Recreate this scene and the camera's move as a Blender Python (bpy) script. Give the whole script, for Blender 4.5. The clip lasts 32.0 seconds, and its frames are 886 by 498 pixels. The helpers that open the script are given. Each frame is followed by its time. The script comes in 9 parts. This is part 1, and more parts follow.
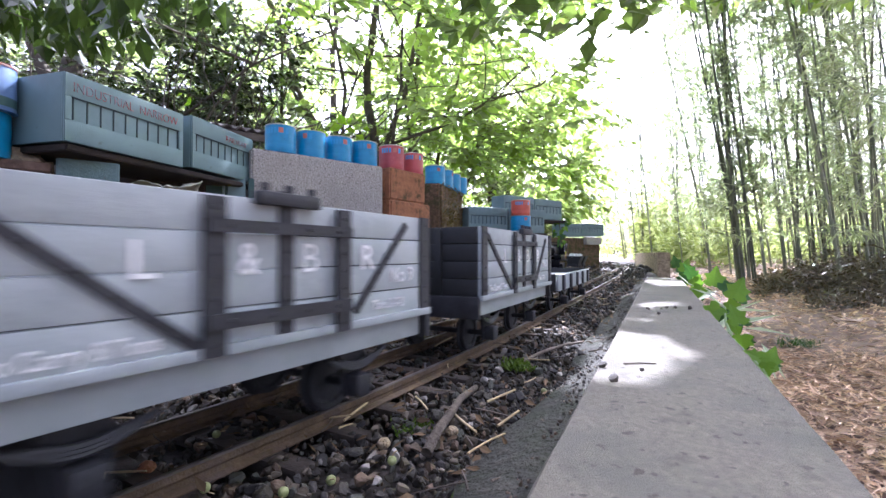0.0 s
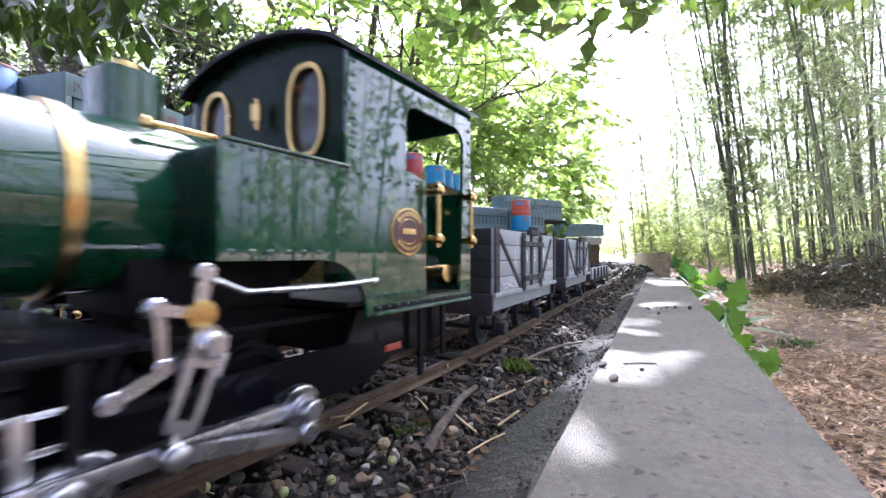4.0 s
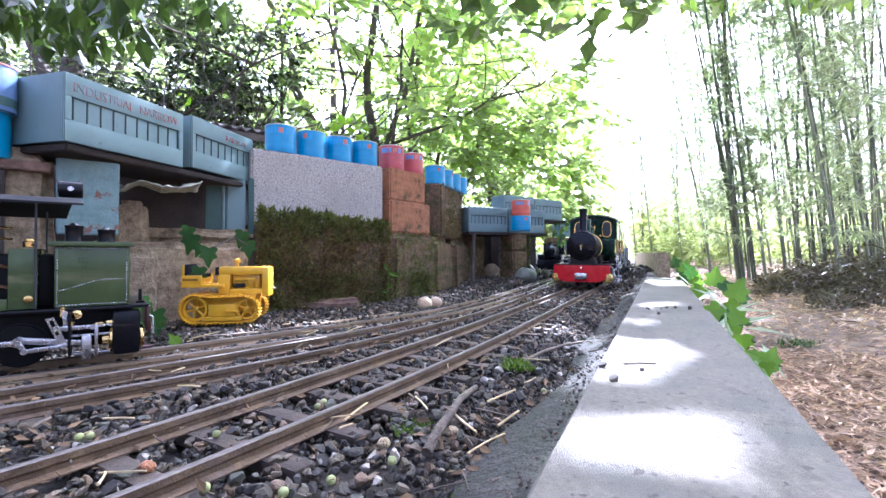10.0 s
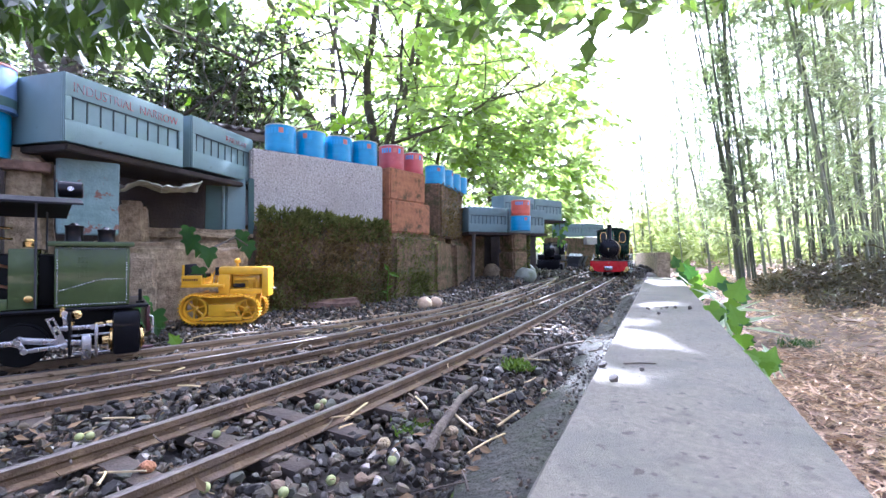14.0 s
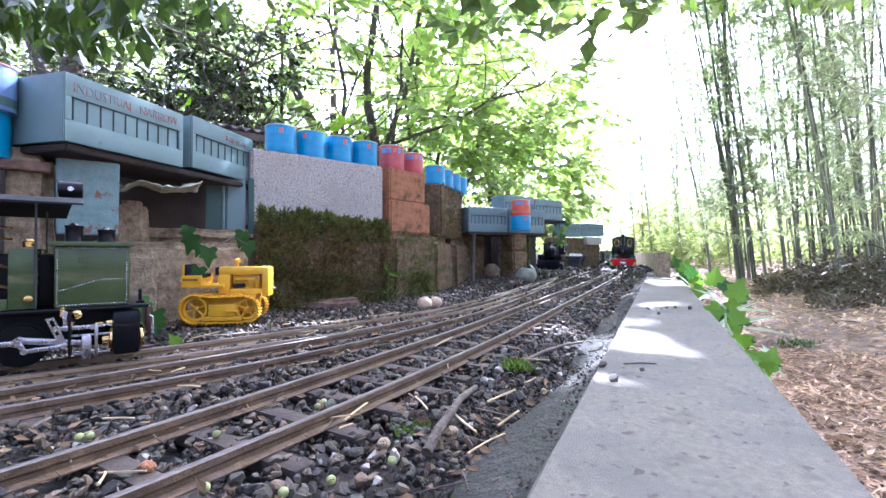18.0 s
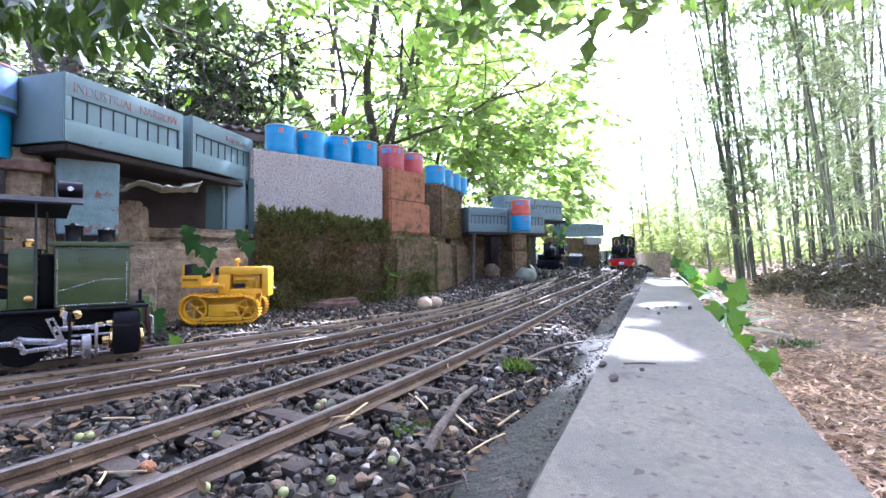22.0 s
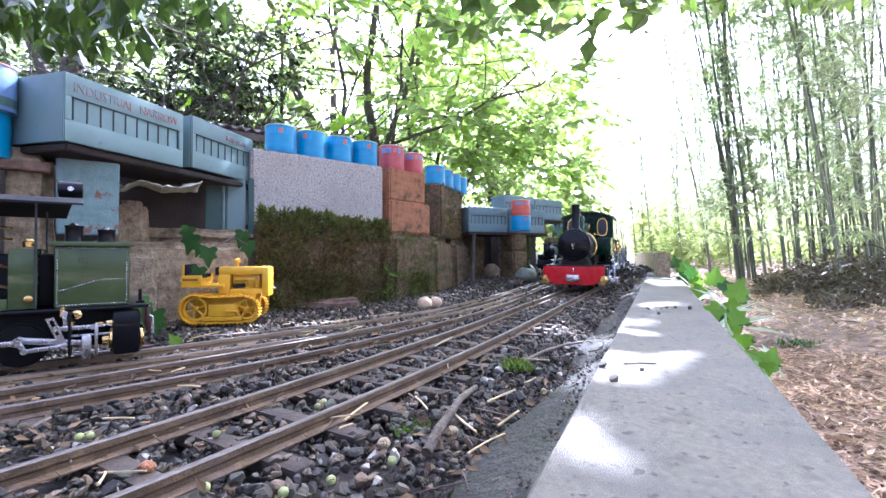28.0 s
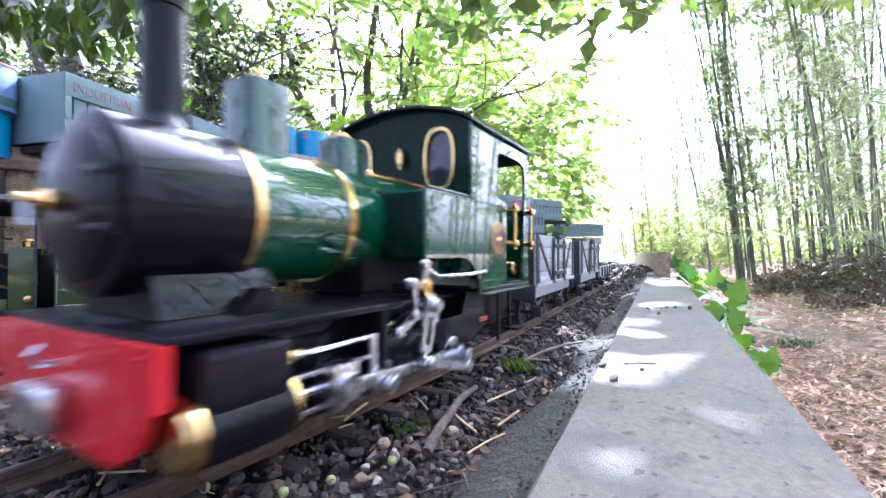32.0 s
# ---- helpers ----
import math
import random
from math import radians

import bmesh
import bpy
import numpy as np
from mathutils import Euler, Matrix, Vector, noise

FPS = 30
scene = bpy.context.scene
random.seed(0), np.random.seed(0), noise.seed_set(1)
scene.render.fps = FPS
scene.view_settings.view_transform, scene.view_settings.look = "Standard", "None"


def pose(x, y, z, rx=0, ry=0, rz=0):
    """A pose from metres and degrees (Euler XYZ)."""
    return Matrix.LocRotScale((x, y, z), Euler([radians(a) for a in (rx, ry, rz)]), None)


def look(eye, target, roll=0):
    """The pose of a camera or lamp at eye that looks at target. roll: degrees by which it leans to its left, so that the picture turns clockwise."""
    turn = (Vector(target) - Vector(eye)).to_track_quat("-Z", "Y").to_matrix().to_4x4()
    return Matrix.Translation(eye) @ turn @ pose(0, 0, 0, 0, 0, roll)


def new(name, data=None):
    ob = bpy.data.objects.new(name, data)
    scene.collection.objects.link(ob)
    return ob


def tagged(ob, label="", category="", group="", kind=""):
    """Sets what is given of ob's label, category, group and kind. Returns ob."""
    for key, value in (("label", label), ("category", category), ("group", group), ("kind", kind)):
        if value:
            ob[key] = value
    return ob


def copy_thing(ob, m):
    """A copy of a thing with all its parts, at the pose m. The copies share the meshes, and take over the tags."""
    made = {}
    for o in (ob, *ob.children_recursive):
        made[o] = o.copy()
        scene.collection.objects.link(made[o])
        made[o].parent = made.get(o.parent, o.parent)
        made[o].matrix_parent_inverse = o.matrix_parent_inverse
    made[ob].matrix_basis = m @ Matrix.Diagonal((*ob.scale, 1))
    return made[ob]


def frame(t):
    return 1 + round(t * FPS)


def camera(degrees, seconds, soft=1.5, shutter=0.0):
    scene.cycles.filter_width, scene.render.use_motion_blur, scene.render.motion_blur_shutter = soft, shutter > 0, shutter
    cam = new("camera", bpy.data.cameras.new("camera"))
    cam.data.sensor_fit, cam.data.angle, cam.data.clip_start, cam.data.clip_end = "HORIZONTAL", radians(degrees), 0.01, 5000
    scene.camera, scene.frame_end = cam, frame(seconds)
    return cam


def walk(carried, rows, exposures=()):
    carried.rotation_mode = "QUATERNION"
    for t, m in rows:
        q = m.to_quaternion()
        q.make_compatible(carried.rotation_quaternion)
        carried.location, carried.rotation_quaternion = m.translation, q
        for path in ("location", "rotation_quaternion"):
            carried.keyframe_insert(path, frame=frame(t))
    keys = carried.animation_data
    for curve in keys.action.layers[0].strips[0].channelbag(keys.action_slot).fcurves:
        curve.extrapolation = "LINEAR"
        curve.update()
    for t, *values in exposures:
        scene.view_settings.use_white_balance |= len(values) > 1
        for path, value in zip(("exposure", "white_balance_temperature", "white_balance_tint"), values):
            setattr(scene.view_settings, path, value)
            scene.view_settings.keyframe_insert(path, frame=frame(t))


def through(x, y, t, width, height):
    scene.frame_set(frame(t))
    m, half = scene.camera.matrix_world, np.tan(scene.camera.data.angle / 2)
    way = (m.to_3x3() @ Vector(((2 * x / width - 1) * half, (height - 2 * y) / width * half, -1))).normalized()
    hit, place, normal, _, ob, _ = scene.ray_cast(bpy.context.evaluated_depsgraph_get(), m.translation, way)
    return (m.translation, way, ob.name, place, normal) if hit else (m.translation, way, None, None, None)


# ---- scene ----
from mathutils import geometry

# Garden railway: rail heads lie at z = 0, the camera stands on a concrete edging slab.
EYE = (0.0, 0.0, 0.066)
cam = camera(90, 32.0, soft=1.5, shutter=0.9)
AIM = look(EYE, (0.0, 1.0, 0.066 + 0.011))
walk(cam, [(0.0, AIM), (32.0, AIM)],
     exposures=[(t, e + 1.04, k, 27) for t, e, k in ((0.0, 1.58, 5300), (1.0, 1.38, 5320), (3.5, 1.55, 5320), (5.5, 2.05, 5030), (7.0, 2.2, 4960), (12.0, 2.15, 4960), (27.0, 2.15, 4960), (28.0, 2.2, 4960), (30.5, 2.25, 4960), (32.0, 2.3, 5000))])

# ---- light ----
SUN_AZ, SUN_EL = radians(22), radians(47)          # azimuth clockwise from +y
SUN_DIR = Vector((math.sin(SUN_AZ) * math.cos(SUN_EL), math.cos(SUN_AZ) * math.cos(SUN_EL), math.sin(SUN_EL)))
world = bpy.data.worlds.new("sky")
scene.world = world
world.use_nodes = True
wt = world.node_tree
sky = wt.nodes.new("ShaderNodeTexSky")
sky.sky_type = "NISHITA"
sky.sun_disc = False
sky.sun_elevation = SUN_EL
sky.sun_rotation = SUN_AZ
sky.dust_density = 9.0
sky.air_density = 0.35
sky.ozone_density = 0.0
haze = wt.nodes.new("ShaderNodeHueSaturation")          # thin summer haze pales the sky
haze.inputs["Saturation"].default_value = 0.5
wt.links.new(sky.outputs[0], haze.inputs["Color"])
wt.links.new(haze.outputs[0], wt.nodes["Background"].inputs[0])
wt.nodes["Background"].inputs[1].default_value = 0.15
sun = new("sun", bpy.data.lights.new("sun", "SUN"))
sun.data.energy = 5.0
sun.data.angle = radians(0.45)
sun.data.color = (1.0, 0.95, 0.86)
sun.matrix_world = look(SUN_DIR * 20, (0, 0, 0))


# ---- materials ----
def node(nt, kind, x=0, **inputs):
    n = nt.nodes.new(kind)
    for k, v in inputs.items():
        n.inputs[k.replace("_", " ")].default_value = v
    return n


def ramp(nt, src, stops):
    r = nt.nodes.new("ShaderNodeValToRGB")
    while len(r.color_ramp.elements) < len(stops):
        r.color_ramp.elements.new(0.5)
    for e, (p, c) in zip(r.color_ramp.elements, stops):
        e.position, e.color = p, (*c, 1)
    nt.links.new(src, r.inputs[0])
    return r.outputs[0]


def mixed(nt, fac, a, b):
    m = nt.nodes.new("ShaderNodeMix")
    m.data_type = "RGBA"
    for i, v in ((0, fac), (6, a), (7, b)):
        if isinstance(v, (int, float)):
            m.inputs[i].default_value = v
        elif isinstance(v, tuple):
            m.inputs[i].default_value = (*v, 1)
        else:
            nt.links.new(v, m.inputs[i])
    return m.outputs[2]


def surface(name, stops, scale=60, detail=6, rough=0.6, metal=0.0, bump=0.3, fine=400, stain=None, stain_scale=12,
            stain_edge=(0.5, 0.62), coat=0.0, per="", spread=0.25, coords="Object", spec=0.5, lump=0.0):
    """A surface of two scales of noise: colour stops, a fine relief, and stains with an uneven edge."""
    m = bpy.data.materials.new(name)
    m.use_nodes = True
    nt = m.node_tree
    b = nt.nodes["Principled BSDF"]
    tc = nt.nodes.new("ShaderNodeTexCoord")
    co = tc.outputs[coords]
    n1 = node(nt, "ShaderNodeTexNoise", Scale=scale, Detail=detail, Roughness=0.62)
    nt.links.new(co, n1.inputs["Vector"])
    col = ramp(nt, n1.outputs["Fac"], stops)
    if stain:
        n3 = node(nt, "ShaderNodeTexNoise", Scale=stain_scale, Detail=7, Roughness=0.68)
        nt.links.new(co, n3.inputs["Vector"])
        f = ramp(nt, n3.outputs["Fac"], [(stain_edge[0], (0, 0, 0)), (stain_edge[1], (1, 1, 1))])
        col = mixed(nt, f, col, stain)
    if per:
        if per == "island":
            g = nt.nodes.new("ShaderNodeNewGeometry").outputs["Random Per Island"]
        else:
            g = nt.nodes.new("ShaderNodeObjectInfo").outputs["Random"]
        k = ramp(nt, g, [(0, (1 - spread,) * 3), (1, (1 + spread,) * 3)])
        mm = nt.nodes.new("ShaderNodeMix")
        mm.data_type, mm.blend_type = "RGBA", "MULTIPLY"
        mm.inputs[0].default_value = 1
        nt.links.new(col, mm.inputs[6])
        nt.links.new(k, mm.inputs[7])
        col = mm.outputs[2]
    nt.links.new(col, b.inputs["Base Color"])
    n2 = node(nt, "ShaderNodeTexNoise", Scale=fine, Detail=4, Roughness=0.6)
    nt.links.new(co, n2.inputs["Vector"])
    if bump:
        bp = node(nt, "ShaderNodeBump", Strength=bump, Distance=0.0015)
        nt.links.new(n2.outputs["Fac"], bp.inputs["Height"])
        if lump:
            b2 = node(nt, "ShaderNodeBump", Strength=lump, Distance=0.006)
            nt.links.new(n1.outputs["Fac"], b2.inputs["Height"])
            nt.links.new(b2.outputs[0], bp.inputs["Normal"])
        nt.links.new(bp.outputs[0], b.inputs["Normal"])
    rr = nt.nodes.new("ShaderNodeMapRange")
    rr.inputs["To Min"].default_value, rr.inputs["To Max"].default_value = max(0.03, rough - 0.12), min(1, rough + 0.12)
    nt.links.new(n1.outputs["Fac"], rr.inputs["Value"])
    nt.links.new(rr.outputs[0], b.inputs["Roughness"])
    b.inputs["Metallic"].default_value = metal
    b.inputs["Specular IOR Level"].default_value = spec
    b.inputs["Coat Weight"].default_value = coat
    b.inputs["Coat Roughness"].default_value = 0.06
    return m


def leafy(name, lo, hi, through=0.5, gloss=0.35, shine=(2.0, 2.1, 1.05)):
    """Thin leaf: diffuse, light shining through, a waxy gloss; each leaf has its own tone."""
    m = bpy.data.materials.new(name)
    m.use_nodes = True
    nt = m.node_tree
    nt.nodes.remove(nt.nodes["Principled BSDF"])
    out = nt.nodes["Material Output"]
    g = nt.nodes.new("ShaderNodeNewGeometry").outputs["Random Per Island"]
    tc = nt.nodes.new("ShaderNodeTexCoord").outputs["Object"]
    n = node(nt, "ShaderNodeTexNoise", Scale=30.0, Detail=3.0)
    nt.links.new(tc, n.inputs["Vector"])
    c1 = ramp(nt, g, [(0, lo), (1, hi)])
    col = mixed(nt, 0.35, c1, ramp(nt, n.outputs["Fac"], [(0.3, lo), (0.7, hi)]))
    d = node(nt, "ShaderNodeBsdfDiffuse")
    t = node(nt, "ShaderNodeBsdfTranslucent")
    gl = node(nt, "ShaderNodeBsdfGlossy", Roughness=0.38)
    bright = nt.nodes.new("ShaderNodeMix")
    bright.data_type, bright.blend_type = "RGBA", "MULTIPLY"
    bright.inputs[0].default_value = 1
    bright.inputs[7].default_value = (*shine, 1)
    nt.links.new(col, bright.inputs[6])
    nt.links.new(col, d.inputs["Color"])
    nt.links.new(bright.outputs[2], t.inputs["Color"])
    m1, m2 = nt.nodes.new("ShaderNodeMixShader"), nt.nodes.new("ShaderNodeMixShader")
    m1.inputs[0].default_value = through
    nt.links.new(d.outputs[0], m1.inputs[1])
    nt.links.new(t.outputs[0], m1.inputs[2])
    fr = node(nt, "ShaderNodeFresnel", IOR=1.4)
    sc = nt.nodes.new("ShaderNodeMath")
    sc.operation = "MULTIPLY"
    sc.inputs[1].default_value = gloss
    nt.links.new(fr.outputs[0], sc.inputs[0])
    nt.links.new(sc.outputs[0], m2.inputs[0])
    nt.links.new(m1.outputs[0], m2.inputs[1])
    nt.links.new(gl.outputs[0], m2.inputs[2])
    nt.links.new(m2.outputs[0], out.inputs[0])
    return m


def paint(name, c, rough=0.3, coat=0.0, wear=None, scale=90, amount=(0.62, 0.7), bump=0.08, metal=0.0):
    d = tuple(v * 0.8 for v in c)
    e = tuple(min(1, v * 1.12) for v in c)
    return surface(name, [(0.25, d), (0.5, c), (0.8, e)], scale=scale, rough=rough, coat=coat, bump=bump, fine=900,
                   stain=wear, stain_scale=55, stain_edge=amount, metal=metal)


MAT = {
    "soil": surface("dark_soil", [(0.3, (0.012, 0.010, 0.008)), (0.7, (0.045, 0.036, 0.028))], scale=25, rough=0.95, bump=0.8, fine=260, lump=0.6),
    "litter_soil": surface("leafmould", [(0.3, (0.07, 0.042, 0.028)), (0.7, (0.19, 0.125, 0.085))], scale=40, rough=0.95, bump=0.8, fine=120, lump=0.5),
    "gravel": surface("basalt_gravel", [(0.2, (0.024, 0.020, 0.015)), (0.55, (0.060, 0.050, 0.037)), (0.85, (0.135, 0.114, 0.084))], scale=55, detail=3,
                      rough=0.72, bump=0.35, fine=700, per="island", spread=0.75),
    "pale_gravel": surface("pale_pebbles", [(0.3, (0.17, 0.15, 0.125)), (0.8, (0.38, 0.345, 0.29))], scale=45, rough=0.7, bump=0.3, fine=600, per="island", spread=0.4),
    "berry": surface("green_berry_skin", [(0.3, (0.13, 0.15, 0.045)), (0.5, (0.22, 0.24, 0.085)), (0.8, (0.34, 0.33, 0.16))], scale=420, rough=0.6, bump=0.15, per="object", spread=0.3),
    "kerb": surface("worn_concrete", [(0.3, (0.106, 0.094, 0.070)), (0.5, (0.145, 0.130, 0.099)), (0.7, (0.188, 0.170, 0.132))], scale=330, detail=8,
                    rough=0.88, bump=0.7, fine=1700, stain=(0.110, 0.106, 0.084), stain_scale=19, stain_edge=(0.46, 0.64)),
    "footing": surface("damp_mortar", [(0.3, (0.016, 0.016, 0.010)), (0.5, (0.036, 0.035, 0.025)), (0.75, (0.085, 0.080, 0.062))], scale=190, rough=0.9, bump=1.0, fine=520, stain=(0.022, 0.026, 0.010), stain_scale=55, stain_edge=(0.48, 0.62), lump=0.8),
    "concrete": surface("pebbly_concrete_block", [(0.33, (0.21, 0.195, 0.17)), (0.5, (0.39, 0.37, 0.33)), (0.67, (0.57, 0.545, 0.49))], scale=460, detail=6,
                        rough=0.9, bump=1.0, fine=520, stain=(0.31, 0.285, 0.245), stain_scale=15, stain_edge=(0.45, 0.75)),
    "brick": surface("orange_brick", [(0.3, (0.22, 0.092, 0.044)), (0.6, (0.355, 0.158, 0.070)), (0.85, (0.45, 0.225, 0.105))], scale=120, rough=0.9, bump=0.9,
                     fine=600, stain=(0.09, 0.06, 0.025), stain_scale=45, stain_edge=(0.50, 0.64), per="object", spread=0.12, lump=0.1),
    "old_brick": surface("mossy_brown_brick", [(0.3, (0.075, 0.047, 0.025)), (0.55, (0.19, 0.122, 0.062)), (0.85, (0.38, 0.26, 0.145))], scale=130, rough=0.95,
                         bump=1.0, fine=520, stain=(0.055, 0.065, 0.014), stain_scale=50, stain_edge=(0.47, 0.62), per="object", spread=0.25, lump=0.25),
    "stone": surface("buff_stone", [(0.3, (0.22, 0.165, 0.095)), (0.55, (0.42, 0.325, 0.20)), (0.8, (0.62, 0.49, 0.32))], scale=150, rough=0.92, bump=1.0,
                     fine=600, stain=(0.15, 0.108, 0.06), stain_scale=60, stain_edge=(0.50, 0.66), per="object", spread=0.2, lump=0.4),
    "grey_stone": surface("grey_boulder", [(0.3, (0.14, 0.15, 0.12)), (0.8, (0.34, 0.35, 0.29))], scale=40, rough=0.85, bump=0.4, fine=300,
                          stain=(0.08, 0.11, 0.03), stain_scale=18, stain_edge=(0.55, 0.7)),
    "moss": leafy("moss", (0.055, 0.062, 0.022), (0.20, 0.215, 0.075), through=0.25, gloss=0.0),
    "moss_new": leafy("fresh_moss", (0.05, 0.085, 0.014), (0.12, 0.175, 0.035), through=0.3, gloss=0.1),
    "dry_moss": leafy("dry_moss", (0.08, 0.057, 0.027), (0.25, 0.19, 0.09), through=0.2, gloss=0.0),
    "planter": paint("blue_grey_paint", (0.145, 0.225, 0.228), rough=0.5, wear=(0.085, 0.12, 0.115), scale=30, amount=(0.66, 0.76), bump=0.15),
    "slot": paint("slot_shade", (0.015, 0.03, 0.03), rough=0.8),
    "lettering": paint("faded_red_paint", (0.42, 0.10, 0.10), rough=0.7, wear=(0.28, 0.24, 0.26), scale=200, amount=(0.5, 0.62)),
    # near-black board; as back walls it puts the sheds' inner shade into colour
    "shelf": surface("dark_shed_board", [(0.3, (0.018, 0.014, 0.012)), (0.8, (0.06, 0.045, 0.035))], scale=30, rough=0.9, bump=0.6),
    "rusty_blue": surface("flaking_blue_tin", [(0.3, (0.10, 0.165, 0.165)), (0.7, (0.18, 0.265, 0.255))], scale=90, rough=0.6, bump=0.5, fine=400,
                          stain=(0.15, 0.065, 0.04), stain_scale=75, stain_edge=(0.57, 0.61)),
    "dark_green_board": paint("dark_green_board", (0.036, 0.085, 0.075), rough=0.5, wear=(0.05, 0.045, 0.035)),
    "tin_blue": paint("blue_tin", (0.012, 0.24, 0.45), rough=0.32, coat=0.2, wear=(0.06, 0.32, 0.6), amount=(0.66, 0.74)),
    "tin_blue_pale": paint("pale_blue_tin", (0.11, 0.185, 0.34), rough=0.4, coat=0.2),
    "tin_red": paint("dull_red_tin", (0.42, 0.075, 0.075), rough=0.4, coat=0.1, wear=(0.50, 0.16, 0.14), amount=(0.6, 0.72)),
    "tin_orange": paint("orange_red_tin", (0.52, 0.10, 0.055), rough=0.4, coat=0.1),
    "tin_rim": paint("worn_tin_rim", (0.5, 0.49, 0.45), rough=0.35, metal=0.7, wear=(0.2, 0.12, 0.08)),
    "tin_print": paint("faded_print", (0.45, 0.16, 0.12), rough=0.6),
    "tin_print_pale": paint("pale_print", (0.035, 0.30, 0.56), rough=0.6),
    "rail": surface("rusty_rail", [(0.3, (0.060, 0.037, 0.019)), (0.55, (0.125, 0.080, 0.040)), (0.8, (0.235, 0.158, 0.080))], scale=70, rough=0.75, bump=0.5, fine=500,
                    stain=(0.11, 0.075, 0.05), stain_scale=60, stain_edge=(0.5, 0.62)),
    "rail_head": surface("worn_rail_head", [(0.3, (0.045, 0.037, 0.030)), (0.8, (0.13, 0.105, 0.085))], scale=60, rough=0.45, metal=0.3, bump=0.15, fine=600),
    "rail_worn": surface("bare_wood_strip", [(0.3, (0.17, 0.115, 0.065)), (0.8, (0.40, 0.30, 0.185))], scale=40, rough=0.8, bump=0.5, fine=300),
    "sleeper": surface("dark_sleeper", [(0.3, (0.03, 0.022, 0.016)), (0.8, (0.11, 0.08, 0.055))], scale=60, rough=0.9, bump=0.6, fine=300, per="object", spread=0.35),
    "green": paint("deep_green_enamel", (0.004, 0.060, 0.024), rough=0.35, coat=0.8, bump=0.02),
    # darker copy of the loco's green for its shaded forward faces
    "green_shaded": paint("shaded_green_enamel", (0.003, 0.016, 0.009), rough=0.28, coat=0.05, bump=0.03),
    "olive": paint("olive_green_enamel", (0.062, 0.086, 0.033), rough=0.25, coat=0.4, bump=0.03),
    "black": paint("satin_black_enamel", (0.006, 0.006, 0.008), rough=0.34, coat=0.4, bump=0.03),
    "matt_black": paint("matt_black", (0.006, 0.006, 0.006), rough=0.5),
    "red": paint("signal_red_enamel", (0.52, 0.018, 0.022), rough=0.28, coat=0.35, bump=0.03),
    "maroon": paint("maroon_enamel", (0.07, 0.018, 0.02), rough=0.3, coat=0.3),
    "brass": surface("polished_brass", [(0.3, (0.62, 0.42, 0.14)), (0.8, (0.88, 0.66, 0.29))], scale=40, rough=0.22, metal=1.0, bump=0.05),
    "steel": surface("bright_steel", [(0.3, (0.50, 0.50, 0.52)), (0.8, (0.78, 0.78, 0.80))], scale=60, rough=0.27, metal=1.0, bump=0.06),
    "copper_pipe": surface("dull_copper", [(0.3, (0.35, 0.18, 0.10)), (0.8, (0.6, 0.34, 0.2))], scale=60, rough=0.4, metal=0.9, bump=0.1),
    "glass": paint("dark_cab_glass", (0.02, 0.025, 0.03), rough=0.08, coat=0.5, bump=0.0),
    "wagon": surface("pale_grey_planks", [(0.3, (0.29, 0.325, 0.325)), (0.7, (0.42, 0.455, 0.455))], scale=40, rough=0.55, bump=0.2, fine=300,
                     stain=(0.225, 0.245, 0.24), stain_scale=26, stain_edge=(0.55, 0.72), per="object", spread=0.07),
    # near-black copy of the grey planks: the ends' shade is in the colour
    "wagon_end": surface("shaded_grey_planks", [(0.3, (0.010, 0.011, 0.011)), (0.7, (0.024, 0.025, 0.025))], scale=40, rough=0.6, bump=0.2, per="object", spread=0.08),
    "ironwork": surface("charcoal_ironwork", [(0.3, (0.014, 0.014, 0.016)), (0.8, (0.045, 0.045, 0.050))], scale=80, rough=0.6, bump=0.3),
    "white": paint("white_lettering", (0.84, 0.84, 0.82), rough=0.6),
    "yellow": paint("bright_yellow_enamel", (0.72, 0.40, 0.010), rough=0.36, coat=0.25, bump=0.05, wear=(0.45, 0.24, 0.01), amount=(0.64, 0.75)),
    "rubber": paint("black_seat", (0.02, 0.02, 0.022), rough=0.7),
    "bark": surface("grey_bark", [(0.3, (0.045, 0.036, 0.028)), (0.8, (0.16, 0.135, 0.105))], scale=18, rough=0.95, bump=0.8, fine=90, lump=0.4),
    "twig": surface("dead_twig", [(0.3, (0.05, 0.038, 0.028)), (0.8, (0.19, 0.15, 0.11))], scale=90, rough=0.9, bump=0.9, per="object", spread=0.3),
    "straw": surface("dry_stalk", [(0.3, (0.36, 0.26, 0.12)), (0.8, (0.62, 0.50, 0.28))], scale=40, rough=0.8, bump=0.3, per="object", spread=0.25),
    "log": surface("split_log", [(0.3, (0.08, 0.045, 0.03)), (0.8, (0.27, 0.175, 0.12))], scale=110, rough=0.9, bump=0.8, fine=200, lump=0.3),
    # bamboo tones are lifted and greyed to carry the bright veil over the grove
    "bamboo": surface("bamboo_cane", [(0.3, (0.10, 0.11, 0.085)), (0.7, (0.25, 0.26, 0.205))], scale=7, rough=0.5, bump=0.15, fine=60, per="object", spread=0.4),
    "bamboo_leaf": leafy("bamboo_leaf", (0.20, 0.235, 0.115), (0.44, 0.48, 0.28), through=0.72, gloss=0.4, shine=(1.5, 1.6, 1.45)),
    "tree_leaf": leafy("broad_leaf", (0.095, 0.140, 0.036), (0.24, 0.315, 0.10), through=0.78, gloss=0.4, shine=(2.5, 2.5, 1.75)),
    "small_leaf": leafy("small_leaf", (0.075, 0.115, 0.035), (0.19, 0.26, 0.09), through=0.65, gloss=0.4, shine=(1.8, 1.9, 1.3)),
